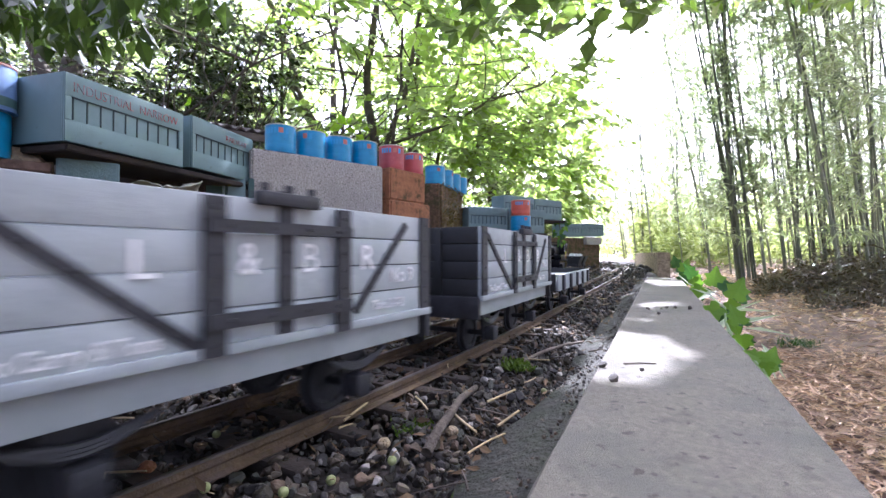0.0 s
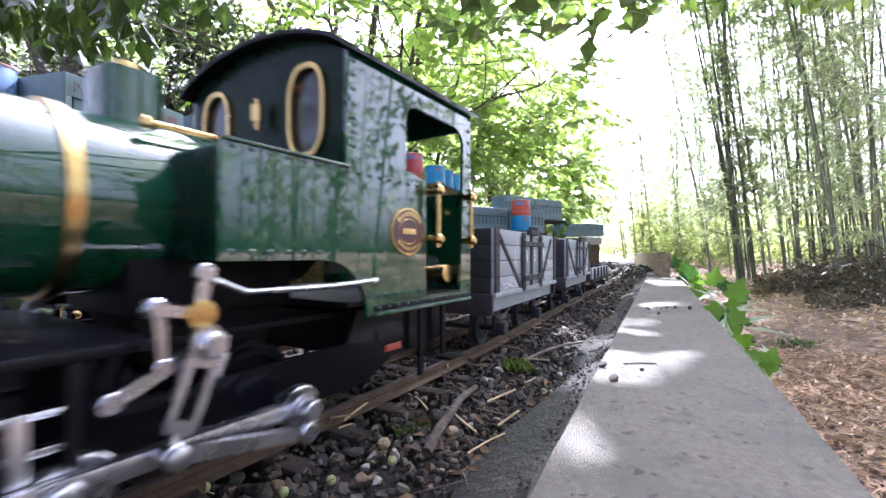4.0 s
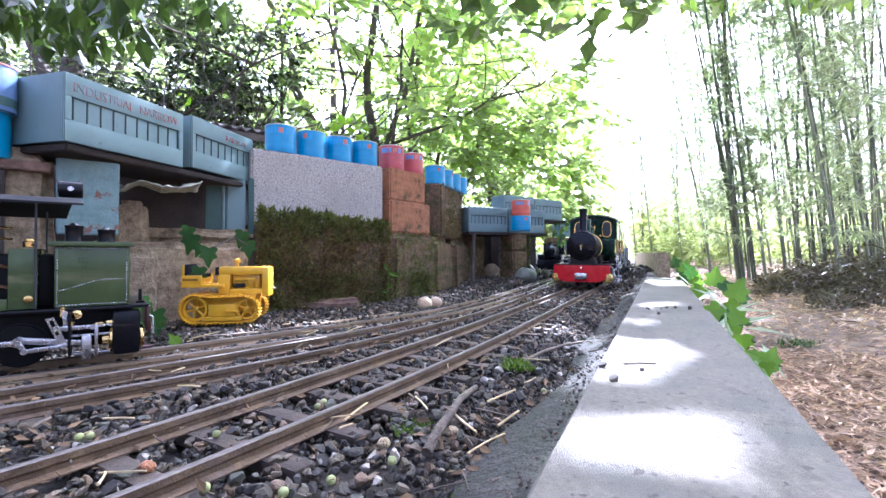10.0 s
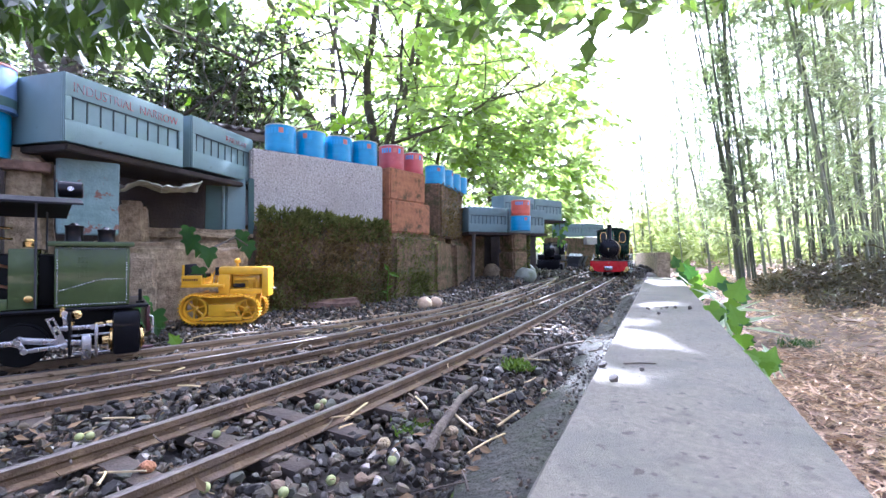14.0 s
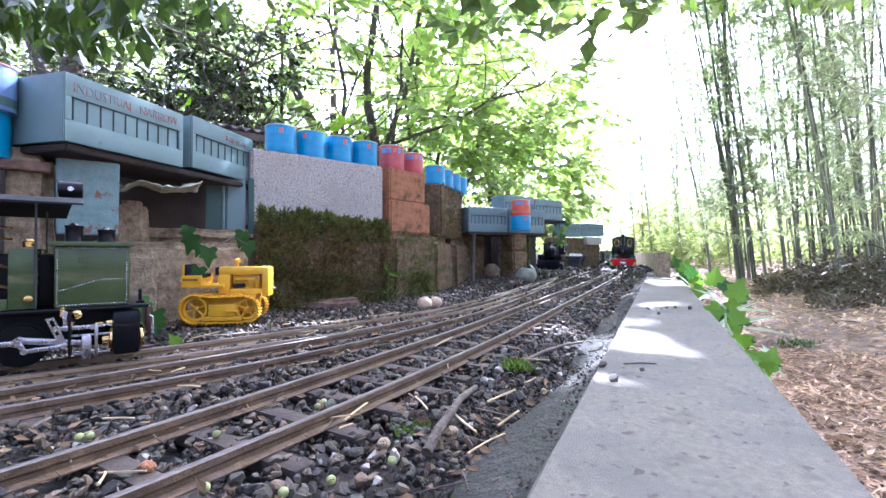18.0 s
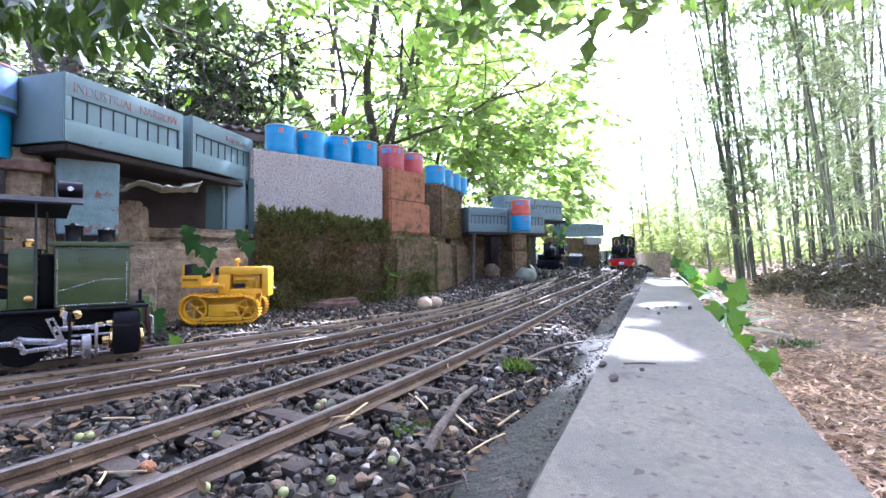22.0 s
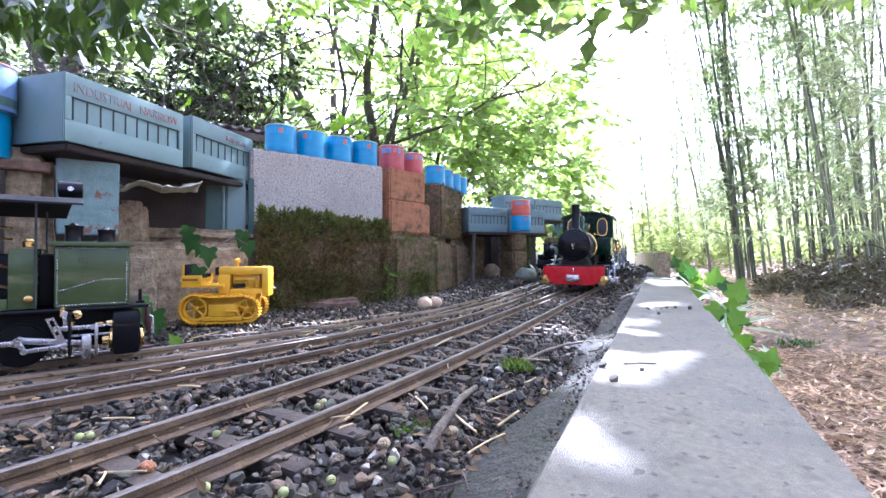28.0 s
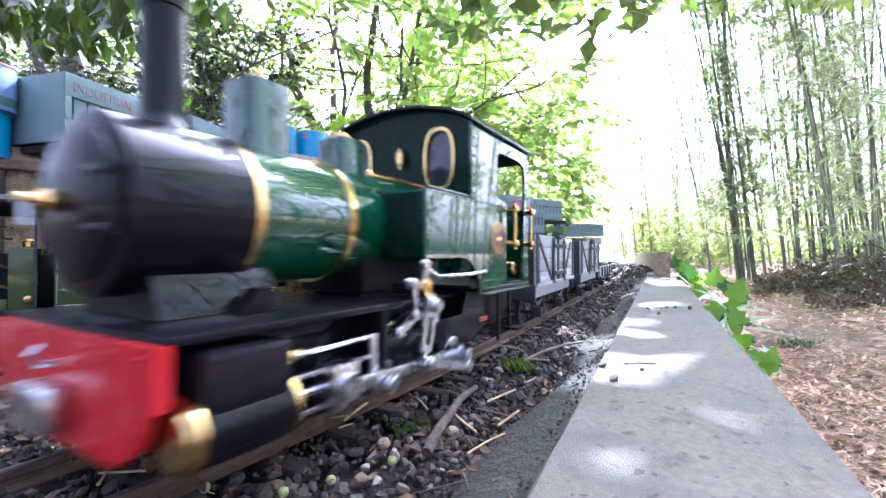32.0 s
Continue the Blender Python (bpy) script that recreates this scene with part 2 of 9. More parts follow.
    # paler, greyer copy of the broad leaf: distance haze is in its colour
    "far_tree_leaf": leafy("hazed_broad_leaf", (0.13, 0.175, 0.065), (0.25, 0.31, 0.13), through=0.66, gloss=0.3, shine=(1.8, 1.85, 1.4)),
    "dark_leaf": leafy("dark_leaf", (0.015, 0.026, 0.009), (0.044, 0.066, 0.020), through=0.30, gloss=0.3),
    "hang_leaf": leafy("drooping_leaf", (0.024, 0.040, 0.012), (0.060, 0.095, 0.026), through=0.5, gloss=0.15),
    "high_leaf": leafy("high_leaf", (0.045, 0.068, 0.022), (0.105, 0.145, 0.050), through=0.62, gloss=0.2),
    # bright leaf copy: the sun's glow is put into its colour
    "sunlit_leaf": leafy("sunlit_leaf", (0.13, 0.24, 0.012), (0.26, 0.40, 0.03), through=0.6, gloss=0.2),
    "ivy": leafy("ivy_leaf", (0.018, 0.055, 0.014), (0.05, 0.12, 0.03), through=0.25, gloss=0.6),
    "ivy_new": leafy("young_ivy_leaf", (0.055, 0.125, 0.014), (0.13, 0.225, 0.032), through=0.4, gloss=0.5),
    "litter": leafy("fallen_leaf", (0.17, 0.095, 0.055), (0.80, 0.60, 0.45), through=0.12, gloss=0.3),
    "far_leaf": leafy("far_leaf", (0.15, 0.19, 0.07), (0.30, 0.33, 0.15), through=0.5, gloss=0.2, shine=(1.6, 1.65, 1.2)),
    "pale_blade": leafy("pale_blade", (0.20, 0.26, 0.16), (0.42, 0.48, 0.36), through=0.3, gloss=0.8),
    "crumb": leafy("leaf_crumb", (0.035, 0.022, 0.012), (0.22, 0.15, 0.085), through=0.05, gloss=0.1),
    "shrub_leaf": leafy("dull_leaf", (0.036, 0.033, 0.023), (0.12, 0.095, 0.066), through=0.2, gloss=0.4),
    "snail": surface("snail_shell", [(0.3, (0.40, 0.27, 0.15)), (0.8, (0.66, 0.52, 0.36))], scale=60, rough=0.4, bump=0.1),
    "canvas": surface("pale_sheet", [(0.3, (0.30, 0.33, 0.25)), (0.8, (0.62, 0.63, 0.52))], scale=30, rough=0.7, bump=0.5, stain=(0.2, 0.19, 0.15), stain_scale=24),
}
def stone_mix(m, stops):
    """Every stone takes one of several tones of rock."""
    nt = m.node_tree
    b = nt.nodes["Principled BSDF"]
    g = nt.nodes.new("ShaderNodeNewGeometry").outputs["Random Per Island"]
    r = ramp(nt, g, stops)
    r.node.color_ramp.interpolation = "CONSTANT"
    old = b.inputs["Base Color"].links[0].from_socket
    mm = nt.nodes.new("ShaderNodeMix")
    mm.data_type, mm.blend_type = "RGBA", "MULTIPLY"
    mm.inputs[0].default_value = 1
    nt.links.new(old, mm.inputs[6])
    nt.links.new(r, mm.inputs[7])
    nt.links.new(mm.outputs[2], b.inputs["Base Color"])


def specks(m, scale, edge, c):
    """Small dark pits and spots in a surface."""
    nt = m.node_tree
    b = nt.nodes["Principled BSDF"]
    n = node(nt, "ShaderNodeTexNoise", Scale=scale, Detail=3, Roughness=0.55)
    nt.links.new(nt.nodes.new("ShaderNodeTexCoord").outputs["Object"], n.inputs["Vector"])
    f = ramp(nt, n.outputs["Fac"], [(edge[0], (0, 0, 0)), (edge[1], (1, 1, 1))])
    nt.links.new(mixed(nt, f, b.inputs["Base Color"].links[0].from_socket, c), b.inputs["Base Color"])


specks(MAT["kerb"], 210, (0.63, 0.68), (0.075, 0.068, 0.052))
specks(MAT["kerb"], 46, (0.61, 0.72), (0.080, 0.074, 0.055))
specks(MAT["kerb"], 120, (0.64, 0.70), (0.065, 0.058, 0.044))
specks(MAT["concrete"], 260, (0.60, 0.66), (0.17, 0.16, 0.14))
stone_mix(MAT["gravel"], [(0.0, (0.9, 0.92, 0.92)), (0.2, (1.05, 1.0, 0.72)), (0.32, (0.6, 0.6, 0.6)), (0.5, (1.25, 1.12, 0.95)), (0.62, (0.75, 0.9, 0.85)),
                          (0.72, (1.7, 1.6, 1.45)), (0.80, (0.45, 0.43, 0.40)), (0.93, (1.2, 0.95, 0.75))])
MAT["green_shaded"].node_tree.nodes["Principled BSDF"].inputs["Specular IOR Level"].default_value = 0.12
for key in ("red", "green", "black", "olive"):
    shader = MAT[key].node_tree.nodes["Principled BSDF"]
    shader.inputs["Coat Weight"].default_value = {"green": 1.0, "black": 0.32}.get(key, 0.5)
    shader.inputs["Coat IOR"].default_value = 1.85 if key == "green" else 1.5
    shader.inputs["Specular IOR Level"].default_value = 0.06
    shader.inputs["Coat Roughness"].default_value = 0.04
MAT["rubber"].node_tree.nodes["Principled BSDF"].inputs["Specular IOR Level"].default_value = 0.1
MAT["matt_black"].node_tree.nodes["Principled BSDF"].inputs["Specular IOR Level"].default_value = 0.15


# ---- mesh kit ----
class Kit:
    """Collects vertices and faces for one mesh."""

    def __init__(self):
        self.v, self.f = [], []

    def add(self, vs, fs):
        k = len(self.v)
        self.v += [tuple(p) for p in vs]
        self.f += [tuple(i + k for i in f) for f in fs]
        return self

    def box(self, lo, hi, bevel=0.0, m=None):
        bm = bmesh.new()
        bmesh.ops.create_cube(bm, size=1)
        c = [(a + b) / 2 for a, b in zip(lo, hi)]
        d = [b - a for a, b in zip(lo, hi)]
        for v in bm.verts:
            v.co = Vector([v.co[i] * d[i] + c[i] for i in range(3)])
        if bevel:
            bmesh.ops.bevel(bm, geom=bm.edges[:], offset=bevel, segments=2, affect="EDGES", profile=0.6)
        return self.bm(bm, m)

    def bm(self, bm, m=None):
        bm.verts.index_update()
        self.add([(m @ v.co if m else v.co) for v in bm.verts], [[v.index for v in f.verts] for f in bm.faces])
        bm.free()
        return self

    def rod(self, a, b, r0, r1=None, seg=12, caps=True):
        a, b = Vector(a), Vector(b)
        r1 = r0 if r1 is None else r1
        return self.lathe(a, b, [(0, r0), ((b - a).length, r1)], seg, caps)

    def lathe(self, a, b, prof, seg=20, caps=True):
        """Turns the profile [(distance, radius)] round the axis from a towards b."""
        a, b = Vector(a), Vector(b)
        z = (b - a).normalized()
        x = z.orthogonal().normalized()
        y = z.cross(x)
        vs, fs = [], []
        for d, r in prof:
            for i in range(seg):
                t = 2 * math.pi * i / seg
                vs.append(a + z * d + (x * math.cos(t) + y * math.sin(t)) * r)
        for j in range(len(prof) - 1):
            for i in range(seg):
                k = (i + 1) % seg
                fs.append((j * seg + i, j * seg + k, (j + 1) * seg + k, (j + 1) * seg + i))
        if caps:
            fs.append(tuple(range(seg))[::-1])
            fs.append(tuple((len(prof) - 1) * seg + i for i in range(seg)))
        return self.add(vs, fs)

    def tube(self, pts, r, seg=6, taper=1.0):
        pts = [Vector(p) for p in pts]
        vs, fs = [], []
        n = len(pts)
        x = None
        for j, p in enumerate(pts):
            z = (pts[min(j + 1, n - 1)] - pts[max(j - 1, 0)]).normalized()
            if x is None:
                x = z.orthogonal().normalized()
            else:
                x = (x - z * x.dot(z))
                x = x.normalized() if x.length > 1e-6 else z.orthogonal().normalized()
            y = z.cross(x)
            rr = r * (1 + (taper - 1) * j / max(1, n - 1))
            for i in range(seg):
                t = 2 * math.pi * i / seg
                vs.append(p + (x * math.cos(t) + y * math.sin(t)) * rr)
        for j in range(n - 1):
            for i in range(seg):
                k = (i + 1) % seg
                fs.append((j * seg + i, j * seg + k, (j + 1) * seg + k, (j + 1) * seg + i))
        fs.append(tuple(range(seg))[::-1])
        fs.append(tuple((n - 1) * seg + i for i in range(seg)))
        return self.add(vs, fs)

    def plate(self, outline, thick, to3d, holes=()):
        """A flat sheet with holes; to3d(a, b, d) maps the outline's plane and the depth into space."""
        loops = [list(outline)] + [list(h) for h in holes]
        flat = [p for l in loops for p in l]
        tris = geometry.tessellate_polygon([[Vector((p[0], p[1], 0)) for p in l] for l in loops])
        n = len(flat)
        vs = [to3d(p[0], p[1], 0) for p in flat] + [to3d(p[0], p[1], thick) for p in flat]
        fs = [tuple(t) for t in tris] + [tuple(i + n for i in t[::-1]) for t in tris]
        k = 0
        for l in loops:
            for i in range(len(l)):
                j = (i + 1) % len(l)
                fs.append((k + i, k + j, k + j + n, k + i + n))
            k += len(l)
        return self.add(vs, fs)

    def mesh(self, name, smooth=35):
        me = bpy.data.meshes.new(name)
        me.from_pydata(self.v, [], self.f)
        if smooth and len(self.f) < 60000:
            bm = bmesh.new()
            bm.from_mesh(me)
            bmesh.ops.recalc_face_normals(bm, faces=bm.faces[:])
            bm.to_mesh(me)
            bm.free()
        if smooth:
            me.polygons.foreach_set("use_smooth", [True] * len(me.polygons))
            me.set_sharp_from_angle(angle=radians(smooth))
        return me


def part(name, kit, mat, parent=None, label="", smooth=35, m=None):
    """One mesh object, under its thing when it has one."""
    me = kit.mesh(name, smooth) if isinstance(kit, Kit) else kit
    if not me.materials:
        me.materials.append(MAT[mat])
    ob = new(name, me)
    if m is not None:
        ob.matrix_basis = m
    if parent is not None:
        ob.parent = parent
    if label:
        ob["label"] = label
    return ob


def thing(name, label, category, m=None, group="", kind=""):
    ob = new(name)
    ob.empty_display_size = 0.01
    if m is not None:
        ob.matrix_basis = m
    return tagged(ob, label, category, group, kind)


def oval(cx, cy, rx, ry, n=28, power=2.0):
    out = []
    for i in range(n):
        t = 2 * math.pi * i / n
        c, s = math.cos(t), math.sin(t)
        out.append((cx + rx * math.copysign(abs(c) ** (2 / power), c), cy + ry * math.copysign(abs(s) ** (2 / power), s)))
    return out


def letters(text, height, depth=0.0004, thin=0.0):
    """Raised writing as a mesh, its lower left corner at the origin, in the xy plane."""
    cu = bpy.data.curves.new("writing", "FONT")
    cu.body, cu.size, cu.extrude, cu.resolution_u = text, height * 1.38, depth, 3
    cu.offset = -thin * height
    ob = bpy.data.objects.new("writing", cu)
    me = bpy.data.meshes.new_from_object(ob)
    bpy.data.objects.remove(ob)
    bpy.data.curves.remove(cu)
    return me


RND = random.Random(7)


# ---- track lines ----
class Line:
    """A line on the ground from its headings (degrees clockwise from +y) along its length."""

    def __init__(self, x0, y0, knots, heads, s0, s1, ds=0.01):
        n = int((s1 - s0) / ds) + 1
        self.s = s0 + ds * np.arange(n)
        self.h = np.radians(np.interp(self.s, knots, heads))
        dx, dy = np.sin(self.h) * ds, np.cos(self.h) * ds
        x = np.concatenate([[0], np.cumsum((dx[1:] + dx[:-1]) / 2)])
        y = np.concatenate([[0], np.cumsum((dy[1:] + dy[:-1]) / 2)])
        i0 = int(np.argmin(abs(self.s)))
        self.x, self.y = x - x[i0] + x0, y - y[i0] + y0

    def at(self, s, off=0.0):
        x, y, h = (float(np.interp(s, self.s, a)) for a in (self.x, self.y, self.h))
        return Vector((x + off * math.cos(h), y - off * math.sin(h), 0)), h

    def ride(self, s, a, b):
        """Pose of a vehicle whose front is at s and whose axles lie a and b behind it; +x is its front, +y its left."""
        p, q = self.at(s + a)[0], self.at(s + b)[0]
        d = (q - p).normalized()
        o = p - d * a
        return Matrix.Translation(o) @ Matrix.Rotation(math.atan2(-d.y, -d.x), 4, "Z")


MAIN = Line(-0.098, 0.15, [-0.9, -0.5, -0.1, 0.1, 0.3, 0.6, 1.0, 1.5, 2.0, 2.15, 2.5, 3.0, 3.4],
            [36, 36, 34, 30, 26.5, 26.5, 26, 25, 24.5, 24.5, 5, -40, -70], -0.9, 3.6)
LOOP = Line(-0.216, 0.2, [-0.6, -0.1, 0.1, 0.3, 0.6, 1.0, 1.5, 2.0, 2.5, 3.0], [55, 50, 42, 31, 22, 23, 24.5, 24.5, 0, -45], -0.7, 2.6)
SIDING = Line(-0.212, 0.30, [-0.6, 0.0, 0.1, 0.25, 0.45, 0.8, 1.3, 1.8], [52, 50, 46, 36, 26, 20, 20, 22], -0.7, 1.75)
# edging slab: along AX, across NX (to the right)
KA = radians(26)
AX, NX = Vector((math.sin(KA), math.cos(KA), 0)), Vector((math.cos(KA), -math.sin(KA), 0))


def kq(along, across, z=0.0):
    return AX * along + NX * across + Vector((0, 0, z))


def at_heading(x, y, z, heading):
    """+x runs along the heading (degrees clockwise from +y), +y to its left."""
    return Matrix.Translation((x, y, z)) @ Matrix.Rotation(radians(90 - heading), 4, "Z")


# ---- ground ----
def smooth(a, b, v):
    t = max(0.0, min(1.0, (v - a) / (b - a)))
    return t * t * (3 - 2 * t)


def right_ground(a, q):
    r = math.hypot(a, q)
    z = -0.23 + 0.10 * smooth(0.8, 3.2, r) + 0.13 * smooth(3.0, 8.0, r)
    z += 0.16 * smooth(1.5, 3.4, q) * smooth(7, 4, a) * (0.6 + 0.4 * noise.noise(Vector((a * 1.3, q * 1.3, 2.0))))
    return z + 0.012 * noise.noise(Vector((a * 5, q * 5, 0)))


def bank(a, q):
    """The gravel rises a little towards the far shed and along the edging stone."""
    shed_ = 0.014 * smooth(0.80, 1.0, a) * smooth(-0.225, -0.275, q) * smooth(-0.55, -0.45, q)
    return shed_ + (0.022 + 0.012 * smooth(1.4, 2.2, a)) * smooth(1.25, 1.45, a) * smooth(-0.125, -0.035, q) * smooth(0.037, 0.01, q)


def left_ground(a, q):
    z = -0.015 + bank(a, q) + 0.003 * noise.noise(Vector((a * 14, q * 14, 4.0)))
    return z + 0.10 * smooth(-0.52, -0.9, q) * (1 - smooth(3, 7, a)) + 0.25 * smooth(-1.2, -3.5, q) * (1 - smooth(4, 9, a))


def ground_z(p):
    a, q = p.dot(AX), p.dot(NX)
    return left_ground(a, q) if q < 0.03 else right_ground(a, q)


def build_ground():
    cols = [-60, -30, -15, -8, -5, -3.5, -2.5, -1.8, -1.3] + [-1.0 + 0.04 * i for i in range(24)] + [-0.03, 0.0, 0.02, 0.036]
    cols += [0.0361 + 0.004, 0.06] + [0.1 + 0.05 * i for i in range(1, 12)] + [0.8 + 0.15 * i for i in range(20)] + [4.2, 5, 7, 10, 16, 30, 60]
    rows = [-60, -20, -8, -3, -1.2] + [-0.8 + 0.08 * i for i in range(60)] + [4.1 + 0.35 * i for i in range(14)] + [10, 13, 18, 28, 45, 80, 160, 400]
    k = Kit()
    n = len(cols)
    for a in rows:
        for q in cols:
            p = kq(a, q)
            k.v.append((p.x, p.y, left_ground(a, q) if q < 0.037 else right_ground(a, q)))
    for j in range(len(rows) - 1):
        for i in range(n - 1):
            k.f.append((j * n + i, j * n + i + 1, (j + 1) * n + i + 1, (j + 1) * n + i))
    g = part("ground", k, "soil", smooth=80)
    g.data.materials.append(MAT["litter_soil"])
    for f in g.data.polygons:
        c = f.center
        if c.dot(NX) > 0.03 or c.length > 4.5:
            f.material_index = 1
    tagged(g, "dark soil under the ballast and brown leaf mould", "ground", kind="structure")


build_ground()


# ---- edging ----
def slab_mesh(length, width, thick, seed, chip=0.0016):
    """A concrete slab with slightly broken edges; its top lies at z = 0, it runs along +x from 0, across -y."""
    r = random.Random(seed)
    bm = bmesh.new()
    nx, ny = max(2, int(length / 0.02)), 5
    top = [[bm.verts.new((length * i / nx, -width * j / ny, 0)) for j in range(ny + 1)] for i in range(nx + 1)]
    for i in range(nx):
        for j in range(ny):
            bm.faces.new((top[i][j], top[i][j + 1], top[i + 1][j + 1], top[i + 1][j]))
    edge = [e for e in bm.edges if e.is_boundary]
    ret = bmesh.ops.extrude_edge_only(bm, edges=edge)
    low = [v for v in ret["geom"] if isinstance(v, bmesh.types.BMVert)]
    for v in low:
        v.co.z -= 0.004
        c = Vector((length / 2, -width / 2, 0))
        v.co.x += 0.002 * (1 if v.co.x > c.x else -1) if abs(v.co.x - c.x) > length / 2 - 1e-5 else 0
        v.co.y += 0.002 * (1 if v.co.y > c.y else -1) if abs(v.co.y - c.y) > width / 2 - 1e-5 else 0
    ed2 = [e for e in bm.edges if e.is_boundary]
    ret = bmesh.ops.extrude_edge_only(bm, edges=ed2)
    for v in [v for v in ret["geom"] if isinstance(v, bmesh.types.BMVert)]:
        v.co.z = -thick
    for v in bm.verts:
        if v.co.z > -thick / 2:
            k = noise.noise_vector(v.co * 60 + Vector((seed * 3.1, 0, 0)))
            v.co += k * chip * (1.0 if v.co.z < -0.001 else 0.35)
            v.co.z += 0.0008 * noise.noise(v.co * 25)
    k = Kit().bm(bm)
    return k


KERB = thing("edging", "worn grey concrete edging slab beside the track", "edging", Matrix.Translation(kq(-0.45, -0.028, 0.008)) @ Matrix.Rotation(math.atan2(AX.y, AX.x), 4, "Z"), kind="structure")
slab = part("slab", slab_mesh(1.66, 0.0735, 0.045, 3), "kerb", KERB, smooth=50)
foot = Kit()
bm = bmesh.new()
nx = 90
prof = [(0.030, -0.021), (0.026, -0.016), (0.012, -0.0105), (0.0015, -0.008), (0.0015, -0.24), (0.030, -0.24)]
rows_f = []
for i in range(nx + 1):
    x = 1.9 * i / nx
    w = 1 + 0.35 * noise.noise(Vector((x * 9, 0, 1)))
    rows_f.append([(x, y * w if y > 0.01 else y, z + 0.002 * noise.noise(Vector((x * 40, y * 90, 0)))) for y, z in prof])
for r_ in rows_f:
    foot.v += r_
for i in range(nx):
    for j in range(5):
        foot.f.append((i * 6 + j, i * 6 + j + 1, (i + 1) * 6 + j + 1, (i + 1) * 6 + j))
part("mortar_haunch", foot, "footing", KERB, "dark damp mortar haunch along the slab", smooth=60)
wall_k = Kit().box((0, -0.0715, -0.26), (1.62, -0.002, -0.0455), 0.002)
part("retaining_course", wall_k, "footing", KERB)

# the next edging stone stands higher, beyond the slab's end
stone = thing("edging", "upright weathered edging stone past the slab", "edging", at_heading(0.607, 1.25, 0, 20), kind="structure")
part("stone", slab_mesh(0.95, 0.028, 0.30, 8, 0.003), "stone", stone, smooth=50, m=Matrix.Translation((0, 0, 0.070)))


# ---- track ----
def rail_kit(line, off, s0, s1, head_w=0.0028, height=0.0062, foot_w=0.0068, z0=0.0, step=0.02, gaps=(), wob=0.0):
    side, head = Kit(), Kit()
    prof = [(-head_w / 2, 0), (-head_w / 2, -0.0022), (-0.0007, -0.0032), (-0.0007, -height + 0.0014), (-foot_w / 2, -height + 0.0005), (-foot_w / 2, -height),
            (foot_w / 2, -height), (foot_w / 2, -height + 0.0005), (0.0007, -height + 0.0014), (0.0007, -0.0032), (head_w / 2, -0.0022), (head_w / 2, 0)]
    n = int((s1 - s0) / step)
    for i in range(n + 1):
        s = s0 + (s1 - s0) * i / n
        w = wob * noise.noise(Vector((s * 7, off * 50, 0)))
        p, h = line.at(s, off + w)
        nx_ = Vector((math.cos(h), -math.sin(h), 0))
        z = z0 + wob * noise.noise(Vector((s * 6, off * 30, 5)))
        for a, b in prof:
            side.v.append(tuple(p + nx_ * a + Vector((0, 0, b + z))))
        for a, b in ((-head_w / 2, 0.0001), (-head_w / 2 + 0.0006, 0.0006), (head_w / 2 - 0.0006, 0.0006), (head_w / 2, 0.0001)):
            head.v.append(tuple(p + nx_ * a + Vector((0, 0, b + z))))
    m = len(prof)
    for i in range(n):
        for j in range(m - 1):
            side.f.append((i * m + j, i * m + j + 1, (i + 1) * m + j + 1, (i + 1) * m + j))
        for j in range(3):
            head.f.append((i * 4 + j, i * 4 + j + 1, (i + 1) * 4 + j + 1, (i + 1) * 4 + j))
    return side, head


def lay_track(name, line, gauge, s0, s1, label, z0=0.0, mat="rail", wob=0.0004, sleepers=True, wide=1.0):
    t = thing(name, label, "railway track", kind="structure")
    for sgn in (-1, 1):
        a, b = rail_kit(line, sgn * gauge / 2, s0, s1, z0=z0, wob=wob, head_w=0.0028 * wide, foot_w=0.0068 * wide)
        r = part("rail", a, mat, t, smooth=25)
        part("rail_head", b, "rail_head", r, "worn rail head", smooth=25)
        # joint plates
        s = s0 + 0.13
        while s < min(s1, 1.2):
            p, h = line.at(s + 0.03 * sgn, sgn * gauge / 2)
            mm = Matrix.Translation(p + Vector((0, 0, z0 - 0.0037))) @ Matrix.Rotation(math.pi / 2 - h, 4, "Z")
            part("fishplate", Kit().box((-0.009, -0.0014, -0.0014), (0.009, 0.0014, 0.0012), 0.0003), "rail", t, m=mm)
            s += 0.31
    if sleepers:
        me = Kit().box((-0.0045, -gauge * 0.95, -0.006), (0.0045, gauge * 0.95, 0), 0.0008).mesh("sleeper")
        me.materials.append(MAT["sleeper"])
        s = s0
        while s < s1:
            p, h = line.at(s)
            mm = Matrix.Translation(p + Vector((0, 0, z0 - 0.0063))) @ Matrix.Rotation(math.pi / 2 - h + RND.uniform(-.03, .03), 4, "Z")
            part("sleeper", me, "sleeper", t, m=mm)
            s += 0.031 if s < 1.5 else 0.06
    return t


lay_track("main_track", MAIN, 0.045, -0.5, 3.5, "rusty model railway track ballasted with grey gravel")
lay_track("passing_track", LOOP, 0.036, -0.35, 2.4, "rusty model railway track half buried in gravel", z0=-0.002, wob=0.0008)
lay_track("siding_track", SIDING, 0.036, -0.3, 1.6, "old siding track buried in gravel and straw", z0=-0.003, mat="rail_worn", wob=0.0014, wide=1.2)


# ---- gravel ----
ICO_V = []
_bm = bmesh.new()
bmesh.ops.create_icosphere(_bm, subdivisions=1, radius=1)
ICO_V = [v.co.copy() for v in _bm.verts]
ICO_F = [tuple(v.index for v in f.verts) for f in _bm.faces]
_bm.free()


